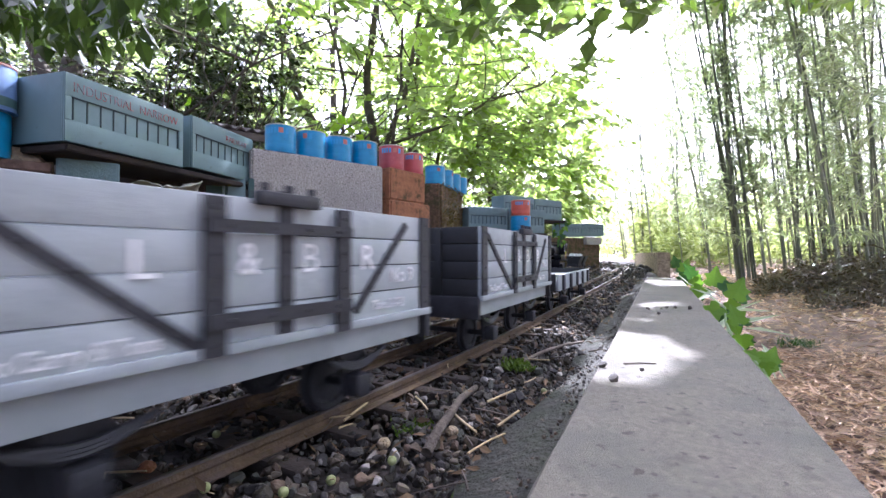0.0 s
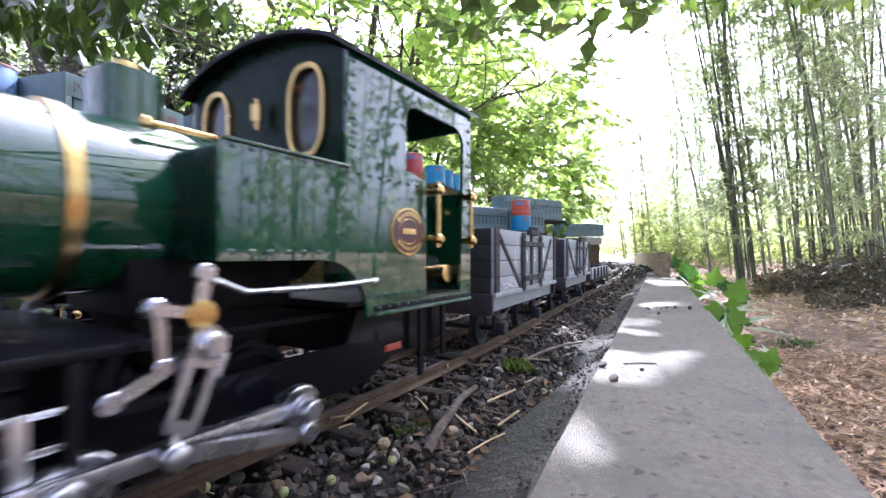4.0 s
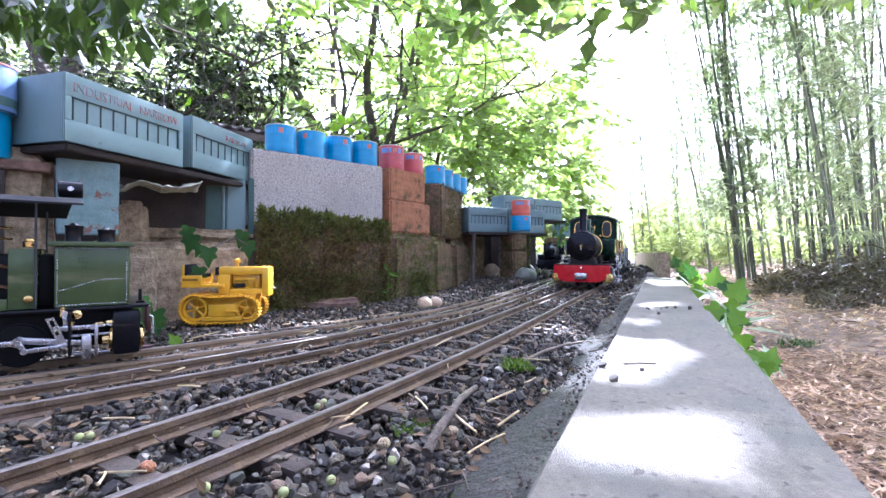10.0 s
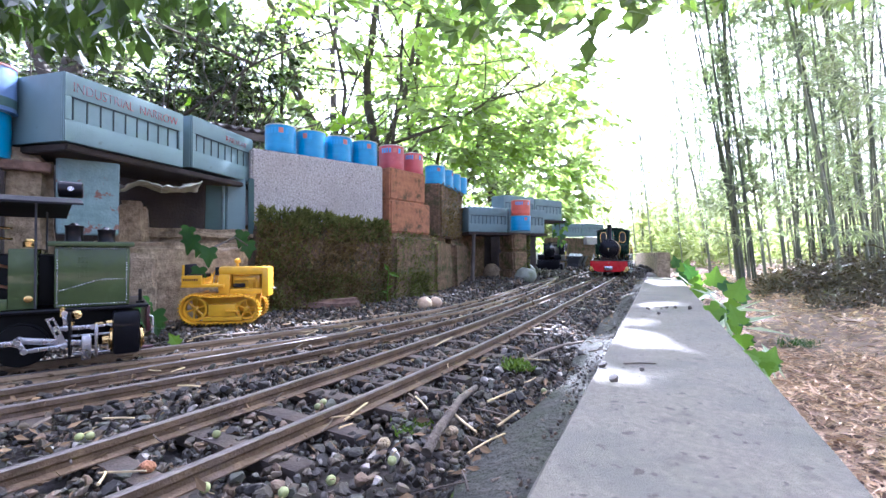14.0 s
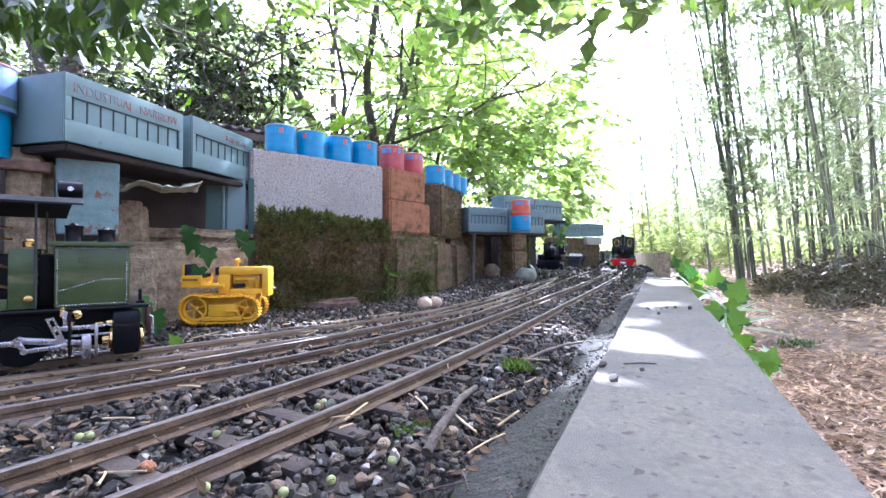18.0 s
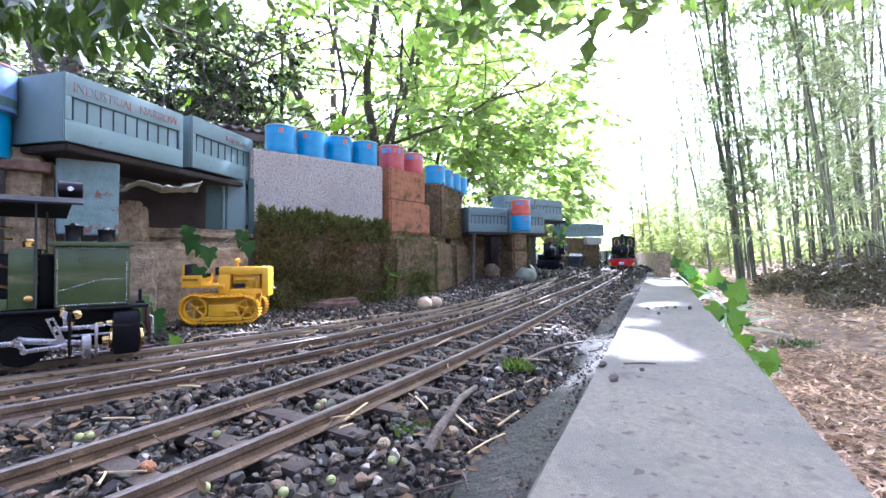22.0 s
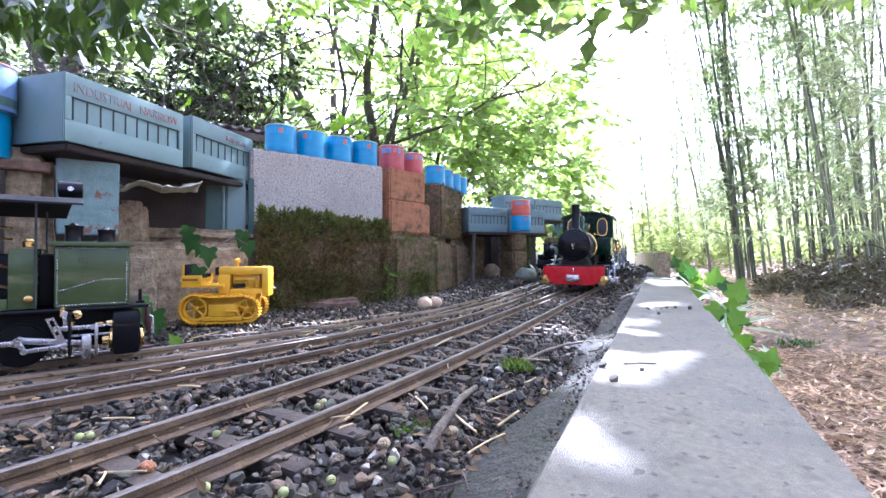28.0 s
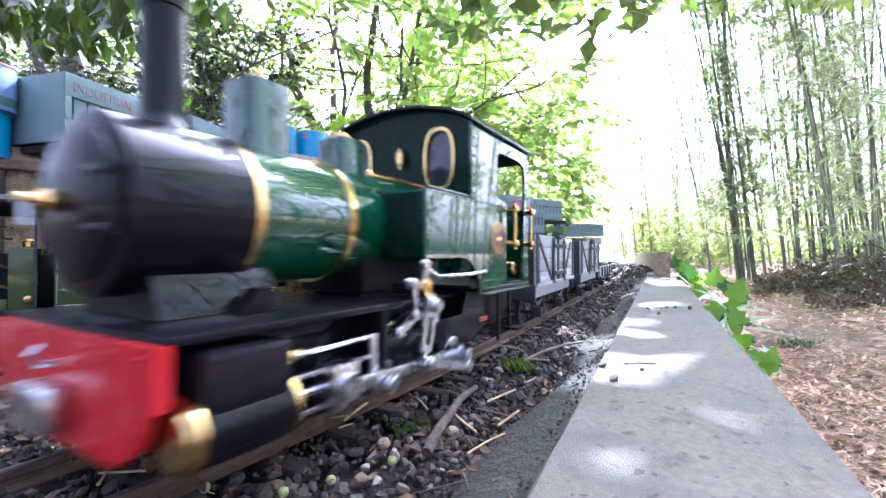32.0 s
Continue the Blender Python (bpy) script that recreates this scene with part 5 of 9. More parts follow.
# wheels, with their outside cranks and pins
wheels = []
for u in AXLES:
    w = Kit()
    for sgn in (1, -1):
        y = sgn * 0.0205
        w.lathe((0, y - 0.002, 0), (0, 1, 0), [(0, WHEEL_R + 0.0015), (0.001, WHEEL_R + 0.0015), (0.0012, WHEEL_R), (0.0045, WHEEL_R - 0.0003), (0.0045, WHEEL_R - 0.003), (0.003, WHEEL_R - 0.004)], 32)
    w.rod((0, -0.046, 0), (0, 0.046, 0), 0.0026, seg=14)
    ob = part("wheelset", w, "matt_black", LOCO, m=Matrix.Translation((-u, 0, WHEEL_R)))
    for sgn in (1, -1):
        y = sgn * 0.0440
        c = part("crank_disc", Kit().lathe((0, y, 0), (0, sgn * 9, 0), [(0, 0.0064), (0.0004, 0.0067), (0.0036, 0.0067), (0.0040, 0.0062)], 28).box((-0.003, min(y, y + sgn * 0.004), -CRANK - 0.002), (0.003, max(y, y + sgn * 0.004), 0.0), 0.001), "steel", ob, "turned steel crank")
        part("crank_pin", Kit().lathe((0, sgn * 0.047, -CRANK), (0, sgn * 9, -CRANK), [(0, 0.0018), (0.0095, 0.0018), (0.0096, 0.0030), (0.0120, 0.0030), (0.0125, 0.0024)], 16), "steel", c)
        if u == AXLES[1]:
            part("return_crank", bar_kit((0, -CRANK), ECC, *sorted((sgn * 0.0590, sgn * 0.0606)), 0.0040, 0.0030), "steel", c, "steel return crank")
            part("crank_nut", Kit().lathe((0, sgn * 0.0480, 0), (0, sgn * 9, 0), [(0, 0.0030), (0.0012, 0.0030), (0.0014, 0.0022)], 6), "brass", c)
    wheels.append(ob)


def rod_mesh(length, y, w=0.0042, boss=0.0042, thick=0.0022):
    k = Kit()
    k.box((-length, y - thick / 2, -w / 2), (0, y + thick / 2, w / 2), 0.0005)
    for x in (0, -length):
        k.lathe((x, y - thick * 0.8, 0), (x, y + 1, 0), [(0, boss), (thick * 1.6, boss)], 18)
    return k


coupling, connecting, crossheads, links, eccentric = [], [], [], [], []
for sgn in (1, -1):
    coupling.append(part("coupling_rod", rod_mesh(AXLES[1] - AXLES[0], sgn * 0.0512), "steel", LOCO, "bright steel coupling rod", m=Matrix.Translation((-AXLES[0], 0, WHEEL_R - CRANK))))
    connecting.append(part("connecting_rod", rod_mesh(0.078, sgn * 0.0545, 0.0046, 0.0046), "steel", LOCO, "bright steel connecting rod", m=Matrix.Translation((-0.073, 0, 0.0205))))
    ch = part("crosshead", Kit().box((-0.006, min(sgn * 0.0445, sgn * 0.0535), -0.0078), (0.006, max(sgn * 0.0445, sgn * 0.0535), 0.0078), 0.0012).rod((0.004, sgn * 0.0465, 0), (0.030, sgn * 0.0465, 0), 0.0016), "steel", LOCO, "steel crosshead and piston rod", m=Matrix.Translation((-0.073, 0, 0.0205)))
    crossheads.append(ch)
    # the slotted link swings about its pin; the eccentric rod drives its foot
    lo, hi = sorted((sgn * 0.0566, sgn * 0.0584))
    outline = [(-0.0042, 0.0030), (0.0005, 0.0048), (0.0044, 0.0026), (0.0040, -0.0190), (0.0030, -0.0205), (-0.0030, -0.0205), (-0.0040, -0.0190)]
    slot_ = [(0.0019, -0.0055), (0.0018, -0.0175), (-0.0018, -0.0175), (-0.0019, -0.0055)]
    lk = part("expansion_link", Kit().plate(outline, hi - lo, lambda a, b, d: (a, lo + d, b), [slot_]).box((-0.0014, lo, -LINK_ARM), (0.0014, hi, -0.0203), 0.0003), "steel", LOCO, "slotted steel expansion link", m=Matrix.Translation((LINK_PIN[0], 0, LINK_PIN[1])))
    part("link_pivot", Kit().lathe((0, sgn * 0.0560, 0), (0, sgn * 9, 0), [(0, 0.0034), (0.0040, 0.0034), (0.0046, 0.0026), (0.0060, 0.0024)], 16), "steel", lk)
    part("link_clip", Kit().box((-0.0052, min(lo, hi) - 0.0006, -0.0075), (-0.0036, hi + 0.0006, -0.0010), 0.0003), "steel", lk)
    part("foot_pin", Kit().lathe((0, sgn * 0.0556, -LINK_ARM), (0, sgn * 9, -LINK_ARM), [(0, 0.0026), (0.0068, 0.0026), (0.0072, 0.0018)], 16), "steel", lk)
    links.append(lk)
    eccentric.append(part("eccentric_rod", bar_kit((0, 0), (-ECC_ROD, 0), *sorted((sgn * 0.0588, sgn * 0.0602)), 0.0040, 0.0030), "steel", LOCO, "bright steel eccentric rod", m=Matrix.Translation((LINK_PIN[0], 0, LINK_PIN[1] - LINK_ARM))))


# ---- wagons ----
def wagon_wheels(t, us, r=0.0125):
    out = []
    for u in us:
        w = Kit()
        for sgn in (1, -1):
            y = sgn * 0.0205
            w.lathe((0, y - 0.002, 0), (0, 1, 0), [(0, r + 0.0014), (0.001, r + 0.0014), (0.0012, r), (0.0042, r - 0.0003), (0.0042, r - 0.0028), (0.003, r - 0.0034)], 26)
        w.rod((0, -0.036, 0), (0, 0.036, 0), 0.0018, seg=10)
        out.append(part("wheelset", w, "ironwork", t, m=Matrix.Translation((-u, 0, r))))
    return out


def undergear(t, length, us):
    for sgn in (1, -1):
        for u in us:
            ax = part("axle_guard", Kit().plate([(u - 0.008, 0.0275), (u - 0.0045, 0.0085), (u + 0.0045, 0.0085), (u + 0.008, 0.0275)], 0.0014, sheet_xz(sgn * 0.0345, sgn)), "ironwork", t)
            part("axle_box", Kit().box((-u - 0.0042, min(sgn * 0.034, sgn * 0.0415), 0.0085), (-u + 0.0042, max(sgn * 0.034, sgn * 0.0415), 0.0175), 0.0012), "ironwork", ax)
            k = Kit()
            for i in range(3):
                h = 0.0165 - i * 0.0036
                k.tube([(-u + x, sgn * 0.0375, 0.0195 + i * 0.0011 + 0.0062 * (x / 0.0165) ** 2) for x in np.linspace(-h, h, 7)], 0.0010, 6)
            part("leaf_spring", k, "ironwork", ax)


def open_wagon(first):
    t = thing("open_wagon", "pale grey plank wagon with black strapping and white company letters" if first else "pale grey plank wagon with black strapping, second in the train", "wagon", group="goods wagons")
    Lw, z0, ht, hw = 0.166, 0.0400, 0.0428, 0.0450
    # the floor takes the same shade-darkened colour as the ends
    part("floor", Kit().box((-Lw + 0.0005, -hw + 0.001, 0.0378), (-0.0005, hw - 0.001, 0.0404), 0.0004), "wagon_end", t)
    for sgn in (1, -1):
        part("floor_edge", Kit().box((-Lw - 0.001, min(sgn * (hw - 0.001), sgn * (hw + 0.0015)), 0.0376), (0.001, max(sgn * (hw - 0.001), sgn * (hw + 0.0015)), 0.0408), 0.0005), "wagon", t, "grey floor edge")
    for sgn in (1, -1):
        part("sole_bar", Kit().box((-Lw + 0.001, min(sgn * 0.036, sgn * 0.041), 0.0275), (-0.001, max(sgn * 0.036, sgn * 0.041), 0.0374), 0.0007), "wagon", t)
        for i in range(4):
            a = z0 + ht * i / 4
            part("side_plank", Kit().box((-Lw, min(sgn * (hw - 0.0022), sgn * hw), a + 0.0002), (0, max(sgn * (hw - 0.0022), sgn * hw), a + ht / 4 - 0.0002), 0.0004), "wagon", t)
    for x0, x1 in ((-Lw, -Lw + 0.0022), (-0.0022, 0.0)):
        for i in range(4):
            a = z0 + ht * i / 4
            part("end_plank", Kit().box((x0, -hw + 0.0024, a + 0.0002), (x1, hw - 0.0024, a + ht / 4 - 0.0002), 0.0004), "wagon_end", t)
    # backing added inside the ends to stop light through the plank gaps
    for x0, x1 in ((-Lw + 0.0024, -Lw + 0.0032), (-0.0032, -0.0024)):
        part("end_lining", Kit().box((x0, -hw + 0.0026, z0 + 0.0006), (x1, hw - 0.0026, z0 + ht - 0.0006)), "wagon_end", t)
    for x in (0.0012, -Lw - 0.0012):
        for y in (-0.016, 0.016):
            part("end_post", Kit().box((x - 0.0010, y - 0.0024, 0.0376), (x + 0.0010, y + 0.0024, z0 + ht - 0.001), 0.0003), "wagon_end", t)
        part("headstock", Kit().box((x - 0.002, -0.0445, 0.0265), (x + 0.002, 0.0445, 0.0400), 0.0006), "ironwork", t)
        part("coupler", Kit().box((x - 0.009, -0.006, 0.0205), (x + 0.009, 0.006, 0.0275), 0.0016), "ironwork", t)
        part("drawbar", Kit().rod((x, 0, 0.024), (x + math.copysign(0.027, x), 0, 0.024), 0.0017, seg=10), "ironwork", t)
    for sgn in (1, -1):
        y = sgn * hw
        ax = Vector((0, sgn, 0))

        def strap(nm, pts, w, lift=0.0, bolts=4):
            (a0, b0), (a1, b1) = pts
            d = Vector((a1 - a0, b1 - b0))
            n = Vector((-d.y, d.x)).normalized() * w / 2
            o = [(a0 + n.x, b0 + n.y), (a1 + n.x, b1 + n.y), (a1 - n.x, b1 - n.y), (a0 - n.x, b0 - n.y)]
            k = Kit().plate(o, 0.0011, lambda a, b, dd: (-a, y + sgn * (dd + lift), b))
            for i in range(bolts):
                f = (i + 0.5) / bolts
                rivets_along(k, [(-(a0 + d.x * f), y + sgn * (0.0011 + lift), b0 + d.y * f)], 0.0008, ax)
            part(nm, k, "ironwork", t)
        zt, zb = z0 + ht, z0
        strap("corner_iron", ((0.0040, zb), (0.0040, zt)), 0.0080, bolts=6)
        strap("corner_iron", ((Lw - 0.0035, zb), (Lw - 0.0035, zt)), 0.0070, bolts=6)
        strap("diagonal_brace", ((0.0085, zt - 0.005), (0.0560, zb + 0.001)), 0.0032, bolts=6)
        strap("diagonal_brace", ((Lw - 0.0180, zt - 0.004), (Lw - 0.0500, zb + 0.004)), 0.0028, bolts=6)
        for u in (0.0597, 0.1085):
            strap("door_post", ((u, zb - 0.002), (u, zt - 0.001)), 0.0068, 0.0012, 7)
        strap("door_strap", ((0.084, zb), (0.084, zt + 0.003)), 0.0052, 0.0, 6)
        strap("door_bar", ((0.0570, zt - 0.0090), (0.1115, zt - 0.0090)), 0.0036, 0.0024, 4)
        strap("door_bar", ((0.0570, zb + 0.0075), (0.1115, zb + 0.0075)), 0.0042, 0.0024, 4)
        latch = Kit().box((-0.084 - 0.012, min(y, y + sgn * 0.004), zt - 0.002), (-0.084 + 0.012, max(y, y + sgn * 0.004), zt + 0.0022), 0.0008)
        for dx in (-0.009, 0, 0.009):
            latch.rod((-0.084 + dx, y + sgn * 0.002, zt - 0.001), (-0.084 + dx, y + sgn * 0.002, zt + 0.0046), 0.0014, seg=8)
        part("door_latch", latch, "ironwork", t)

        def words(text, u, z, h, sq=1.0):
            me = letters(text, h, 0.00025)
            if sgn > 0:   # the left side is read from the rear to the front
                mm = Matrix.Translation((-u, y + 0.0004, z)) @ Matrix.Rotation(math.pi, 4, "Z") @ Matrix.Rotation(radians(90), 4, "X")
            else:
                mm = Matrix.Translation((-Lw + u, y - 0.0004, z)) @ Matrix.Rotation(radians(90), 4, "X")
            me.transform(mm @ Matrix.Diagonal((sq, 1, 1, 1)))
            me.materials.append(MAT["white"])
            o = new("lettering", me)
            o.parent = t
            o["label"] = "white painted lettering"
        words("L", 0.0390, 0.0600, 0.0100)
        words("&", 0.0672, 0.0600, 0.0100, 0.85)
        words("B", 0.0900, 0.0600, 0.0100)
        words("R", 0.1186, 0.0600, 0.0100)
        words("No 9" if first else "No 7", 0.1370, 0.0540, 0.0066, 0.85)
        words("To Carry 8 Tons", 0.0130, zb + 0.0022, 0.0044, 0.80)
        words("Tare 2-7-2", 0.1260, zb + 0.0035, 0.0040, 0.85)
    us = (0.034, 0.126)
    undergear(t, Lw, us)
    return t, wagon_wheels(t, us)


W1, W1w = open_wagon(True)
W2, W2w = open_wagon(False)


def flat_wagon():
    t = thing("flat_wagon", "low grey wagon with dark ironwork leading the train", "wagon", group="goods wagons")
    Lw = 0.215
    part("deck", Kit().box((-Lw, -0.040, 0.0330), (0, 0.040, 0.0375), 0.0008), "wagon", t)
    for sgn in (1, -1):
        part("side_board", Kit().box((-Lw, min(sgn * 0.0378, sgn * 0.0405), 0.0260), (0, max(sgn * 0.0378, sgn * 0.0405), 0.0440), 0.0006), "wagon", t)
        for u in (0.022, 0.065, 0.108, 0.150, 0.193):
            part("stake_pocket", Kit().box((-u - 0.004, min(sgn * 0.0405, sgn * 0.0430), 0.0265), (-u + 0.004, max(sgn * 0.0405, sgn * 0.0430), 0.0430), 0.0007), "ironwork", t)
    for x in (0.001, -Lw - 0.001):
        part("end_board", Kit().box((x - 0.0018, -0.0376, 0.0260), (x + 0.0018, 0.0376, 0.0445), 0.0006), "wagon_end", t)
        part("coupler", Kit().box((x - 0.008, -0.006, 0.0195), (x + 0.008, 0.006, 0.0258), 0.0016), "ironwork", t)
    us = (0.045, 0.170)
    undergear(t, Lw, us)
    return t, wagon_wheels(t, us)


W3, W3w = flat_wagon()
TRAIN = [(LOCO, 0.0, 0.090, 0.148), (W1, 0.304, 0.034, 0.126), (W2, 0.529, 0.034, 0.126), (W3, 0.756, 0.045, 0.170)]

# where the buffer beam stands along the main line
RUN = [(0.0, -0.370), (0.5, -0.312), (1.0, -0.264), (1.5, -0.229), (2.0, -0.201), (2.5, -0.182), (3.0, -0.165), (3.5, -0.150), (4.0, -0.125), (4.5, -0.068),
       (5.0, 0.030), (5.5, 0.128), (6.0, 0.212), (6.5, 0.294), (7.0, 0.366), (7.5, 0.430), (8.0, 0.494), (8.5, 0.563), (9.0, 0.640), (9.5, 0.708), (10.0, 0.780),
       (10.5, 0.855), (11.0, 0.935), (11.5, 1.005), (12.0, 1.068), (12.5, 1.135), (13.0, 1.205), (13.5, 1.255), (14.0, 1.300), (14.5, 1.370), (15.0, 1.480),
       (15.5, 1.625), (16.0, 1.785), (16.5, 1.925), (17.0, 2.015), (17.5, 2.055), (18.0, 2.065), (21.0, 2.065), (21.5, 2.050), (22.0, 2.000), (22.5, 1.925), (23.0, 1.860),
       (23.5, 1.805), (24.0, 1.750), (24.5, 1.650), (25.0, 1.545), (25.5, 1.428), (26.0, 1.290), (26.5, 1.140), (27.0, 0.985), (27.5, 0.827), (28.0, 0.696), (28.4, 0.602), (28.8, 0.511),
       (29.2, 0.427), (29.6, 0.350), (30.0, 0.280), (30.4, 0.210), (30.8, 0.141), (31.2, 0.083), (31.6, 0.029), (32.0, -0.027)]


def run_at(t):
    """The distance at t, with an even glide between the known moments."""
    T, S = [r[0] for r in RUN], [r[1] for r in RUN]
    i = max(0, min(len(T) - 2, int(np.searchsorted(T, t)) - 1))
    def slope(j):
        if j == 0 or j == len(T) - 1:
            k = 0 if j == 0 else j - 1
            return (S[k + 1] - S[k]) / (T[k + 1] - T[k])
        return (S[j + 1] - S[j - 1]) / (T[j + 1] - T[j - 1])
    h = T[i + 1] - T[i]
    x = (t - T[i]) / h
    a, b = slope(i), slope(i + 1)
    return (2 * x ** 3 - 3 * x ** 2 + 1) * S[i] + (x ** 3 - 2 * x ** 2 + x) * h * a + (-2 * x ** 3 + 3 * x ** 2) * S[i + 1] + (x ** 3 - x ** 2) * h * b


def motions():
    for ob, way, rows in SPRAYS:
        o = ob.matrix_basis.copy()
        walk(ob, [(t, Matrix.Translation(way * s) @ o) for t, s in rows])
    steps = [i / 10 for i in range(321)]
    # the train stands still between 18 and 21 s
    steps = [t for t in steps if not 18.05 < t < 20.95]
    for ob, back, a, b in TRAIN:
        walk(ob, [(t, MAIN.ride(run_at(t) + back, a, b)) for t in steps])
    # wheels turn with the distance run; finer steps where the train is quick
    fine = [i / 30 for i in range(961)]
    fine = [t for t in fine if not 18.05 < t < 20.95]
    def turn(t, r):
        return (run_at(t) + 0.345) / r
    for wl, r in ((wheels, WHEEL_R), (W1w, 0.0125), (W2w, 0.0125), (W3w, 0.0125)):
        ts = fine if wl is wheels else [t for t in fine if round(t * 30) % 2 == 0 or t > 31.99]
        for ob in wl:
            base = ob.matrix_basis.translation.copy()
            walk(ob, [(t, Matrix.Translation(base) @ Matrix.Rotation(-turn(t, r) - 1.2, 4, "Y")) for t in ts])
    for i, sgn in enumerate((1, -1)):
        rows, rows2, rows3 = [], [], []
        for t in fine:
            a = -turn(t, WHEEL_R) - 1.2
            px, pz = -CRANK * math.sin(a), -CRANK * math.cos(a)
            rows.append((t, Matrix.Translation((-AXLES[0] + px, 0, WHEEL_R + pz))))
            X, Z = -AXLES[1] + px, WHEEL_R + pz
            cz = 0.0205
            cx = X + math.sqrt(0.078 ** 2 - (Z - cz) ** 2)
            ang = math.atan2(cz - Z, cx - X)
            rows2.append((t, Matrix.Translation((cx, 0, cz)) @ Matrix.Rotation(-ang, 4, "Y")))
            rows3.append((t, Matrix.Translation((cx, 0, cz))))
        walk(coupling[i], rows)
        walk(connecting[i], rows2)
        walk(crossheads[i], rows3)
        swing, drive = [], []
        for t in fine:
            a = -turn(t, WHEEL_R) - 1.2
            ex = -AXLES[1] + ECC[0] * math.cos(a) + ECC[1] * math.sin(a)
            ez = WHEEL_R - ECC[0] * math.sin(a) + ECC[1] * math.cos(a)
            # foot of the link: LINK_ARM from its pin and ECC_ROD from the eccentric pin
            dx, dz = LINK_PIN[0] - ex, LINK_PIN[1] - ez
            D = math.hypot(dx, dz)
            k = (ECC_ROD ** 2 - LINK_ARM ** 2 + D * D) / (2 * D)
            h = math.sqrt(max(0.0, ECC_ROD ** 2 - k * k))
            fx, fz = ex + (dx * k + dz * h) / D, ez + (dz * k - dx * h) / D
            swing.append((t, Matrix.Translation((LINK_PIN[0], 0, LINK_PIN[1])) @ Matrix.Rotation(math.atan2(LINK_PIN[0] - fx, LINK_PIN[1] - fz), 4, "Y")))
            drive.append((t, Matrix.Translation((fx, 0, fz)) @ Matrix.Rotation(math.atan2(ez - fz, fx - ex), 4, "Y")))
        walk(links[i], swing)
        walk(eccentric[i], drive)


# ---- plants ----
def leaf_into(k, p, d, n, size, wide=0.55, fold=0.12, tip=0.5):
    """One folded leaf at p, pointing along d, its upper side along n."""
    d = d.normalized()
    s = d.cross(n)
    s = s.normalized() if s.length > 1e-6 else d.orthogonal().normalized()
    n = s.cross(d)
    w = size * wide / 2
    a = p + d * size * 0.42
    k.add([p, a + s * w + n * size * fold, p + d * size * 0.5, a - s * w + n * size * fold, p + d * size + n * size * -0.06],
          [(0, 1, 2), (0, 2, 3), (1, 4, 2), (2, 4, 3)])


def blade_into(k, p, d, n, size, wide=0.14):
    d = d.normalized()
    s = d.cross(n)
    s = s.normalized() if s.length > 1e-6 else d.orthogonal().normalized()
    n = s.cross(d).normalized()
    w = size * wide / 2
    k.add([p, p + d * size * 0.35 + s * w, p + d * size * 0.35 - s * w, p + d * size - n * size * 0.12], [(0, 1, 3, 2)])


def rand_dir(r, down=0.0):
    v = Vector((r.gauss(0, 1), r.gauss(0, 1), r.gauss(0, 1) - down))
    return v.normalized()


def limb_path(a, b, r, bend=0.06, n=8):
    a, b = Vector(a), Vector(b)
    L = (b - a).length
    off = Vector((r.uniform(-9, 9), r.uniform(-9, 9), 0))
    return [a.lerp(b, i / n) + noise.noise_vector(a.lerp(b, i / n) * 2.2 + off) * L * bend * math.sin(math.pi * i / n) for i in range(n + 1)]


def leaf_mesh(name, P, D, N, size, wide, fold=0.10, droop=0.08):
    """Many folded leaves at once: roots P, directions D, upper sides N (n x 3 arrays), sizes and widths (n)."""
    unit = lambda v: v / np.maximum(np.linalg.norm(v, axis=1), 1e-9)[:, None]
    P, D, N = np.asarray(P, float), unit(np.asarray(D, float)), np.asarray(N, float)
    size, wide = np.asarray(size, float)[:, None], np.asarray(wide, float)[:, None]
    S = unit(np.cross(D, N))
    N = np.cross(S, D)
    mid, half = P + D * size * 0.42 + N * size * fold, S * size * wide / 2
    n = len(P)
    vs = np.stack([P, mid + half, P + D * size - N * size * droop, mid - half], 1).reshape(-1, 3)
    k = 4 * np.arange(n)[:, None]
    tri = np.concatenate([k + np.array([[0, 1, 2]]), k + np.array([[0, 2, 3]])], 1).reshape(-1)
    me = bpy.data.meshes.new(name)
    me.vertices.add(4 * n)
    me.vertices.foreach_set("co", vs.ravel())
    me.loops.add(6 * n)
    me.loops.foreach_set("vertex_index", tri.astype(np.int32))
    me.polygons.add(2 * n)
    me.polygons.foreach_set("loop_start", (3 * np.arange(2 * n)).astype(np.int32))
    me.update(calc_edges=True)
    return me


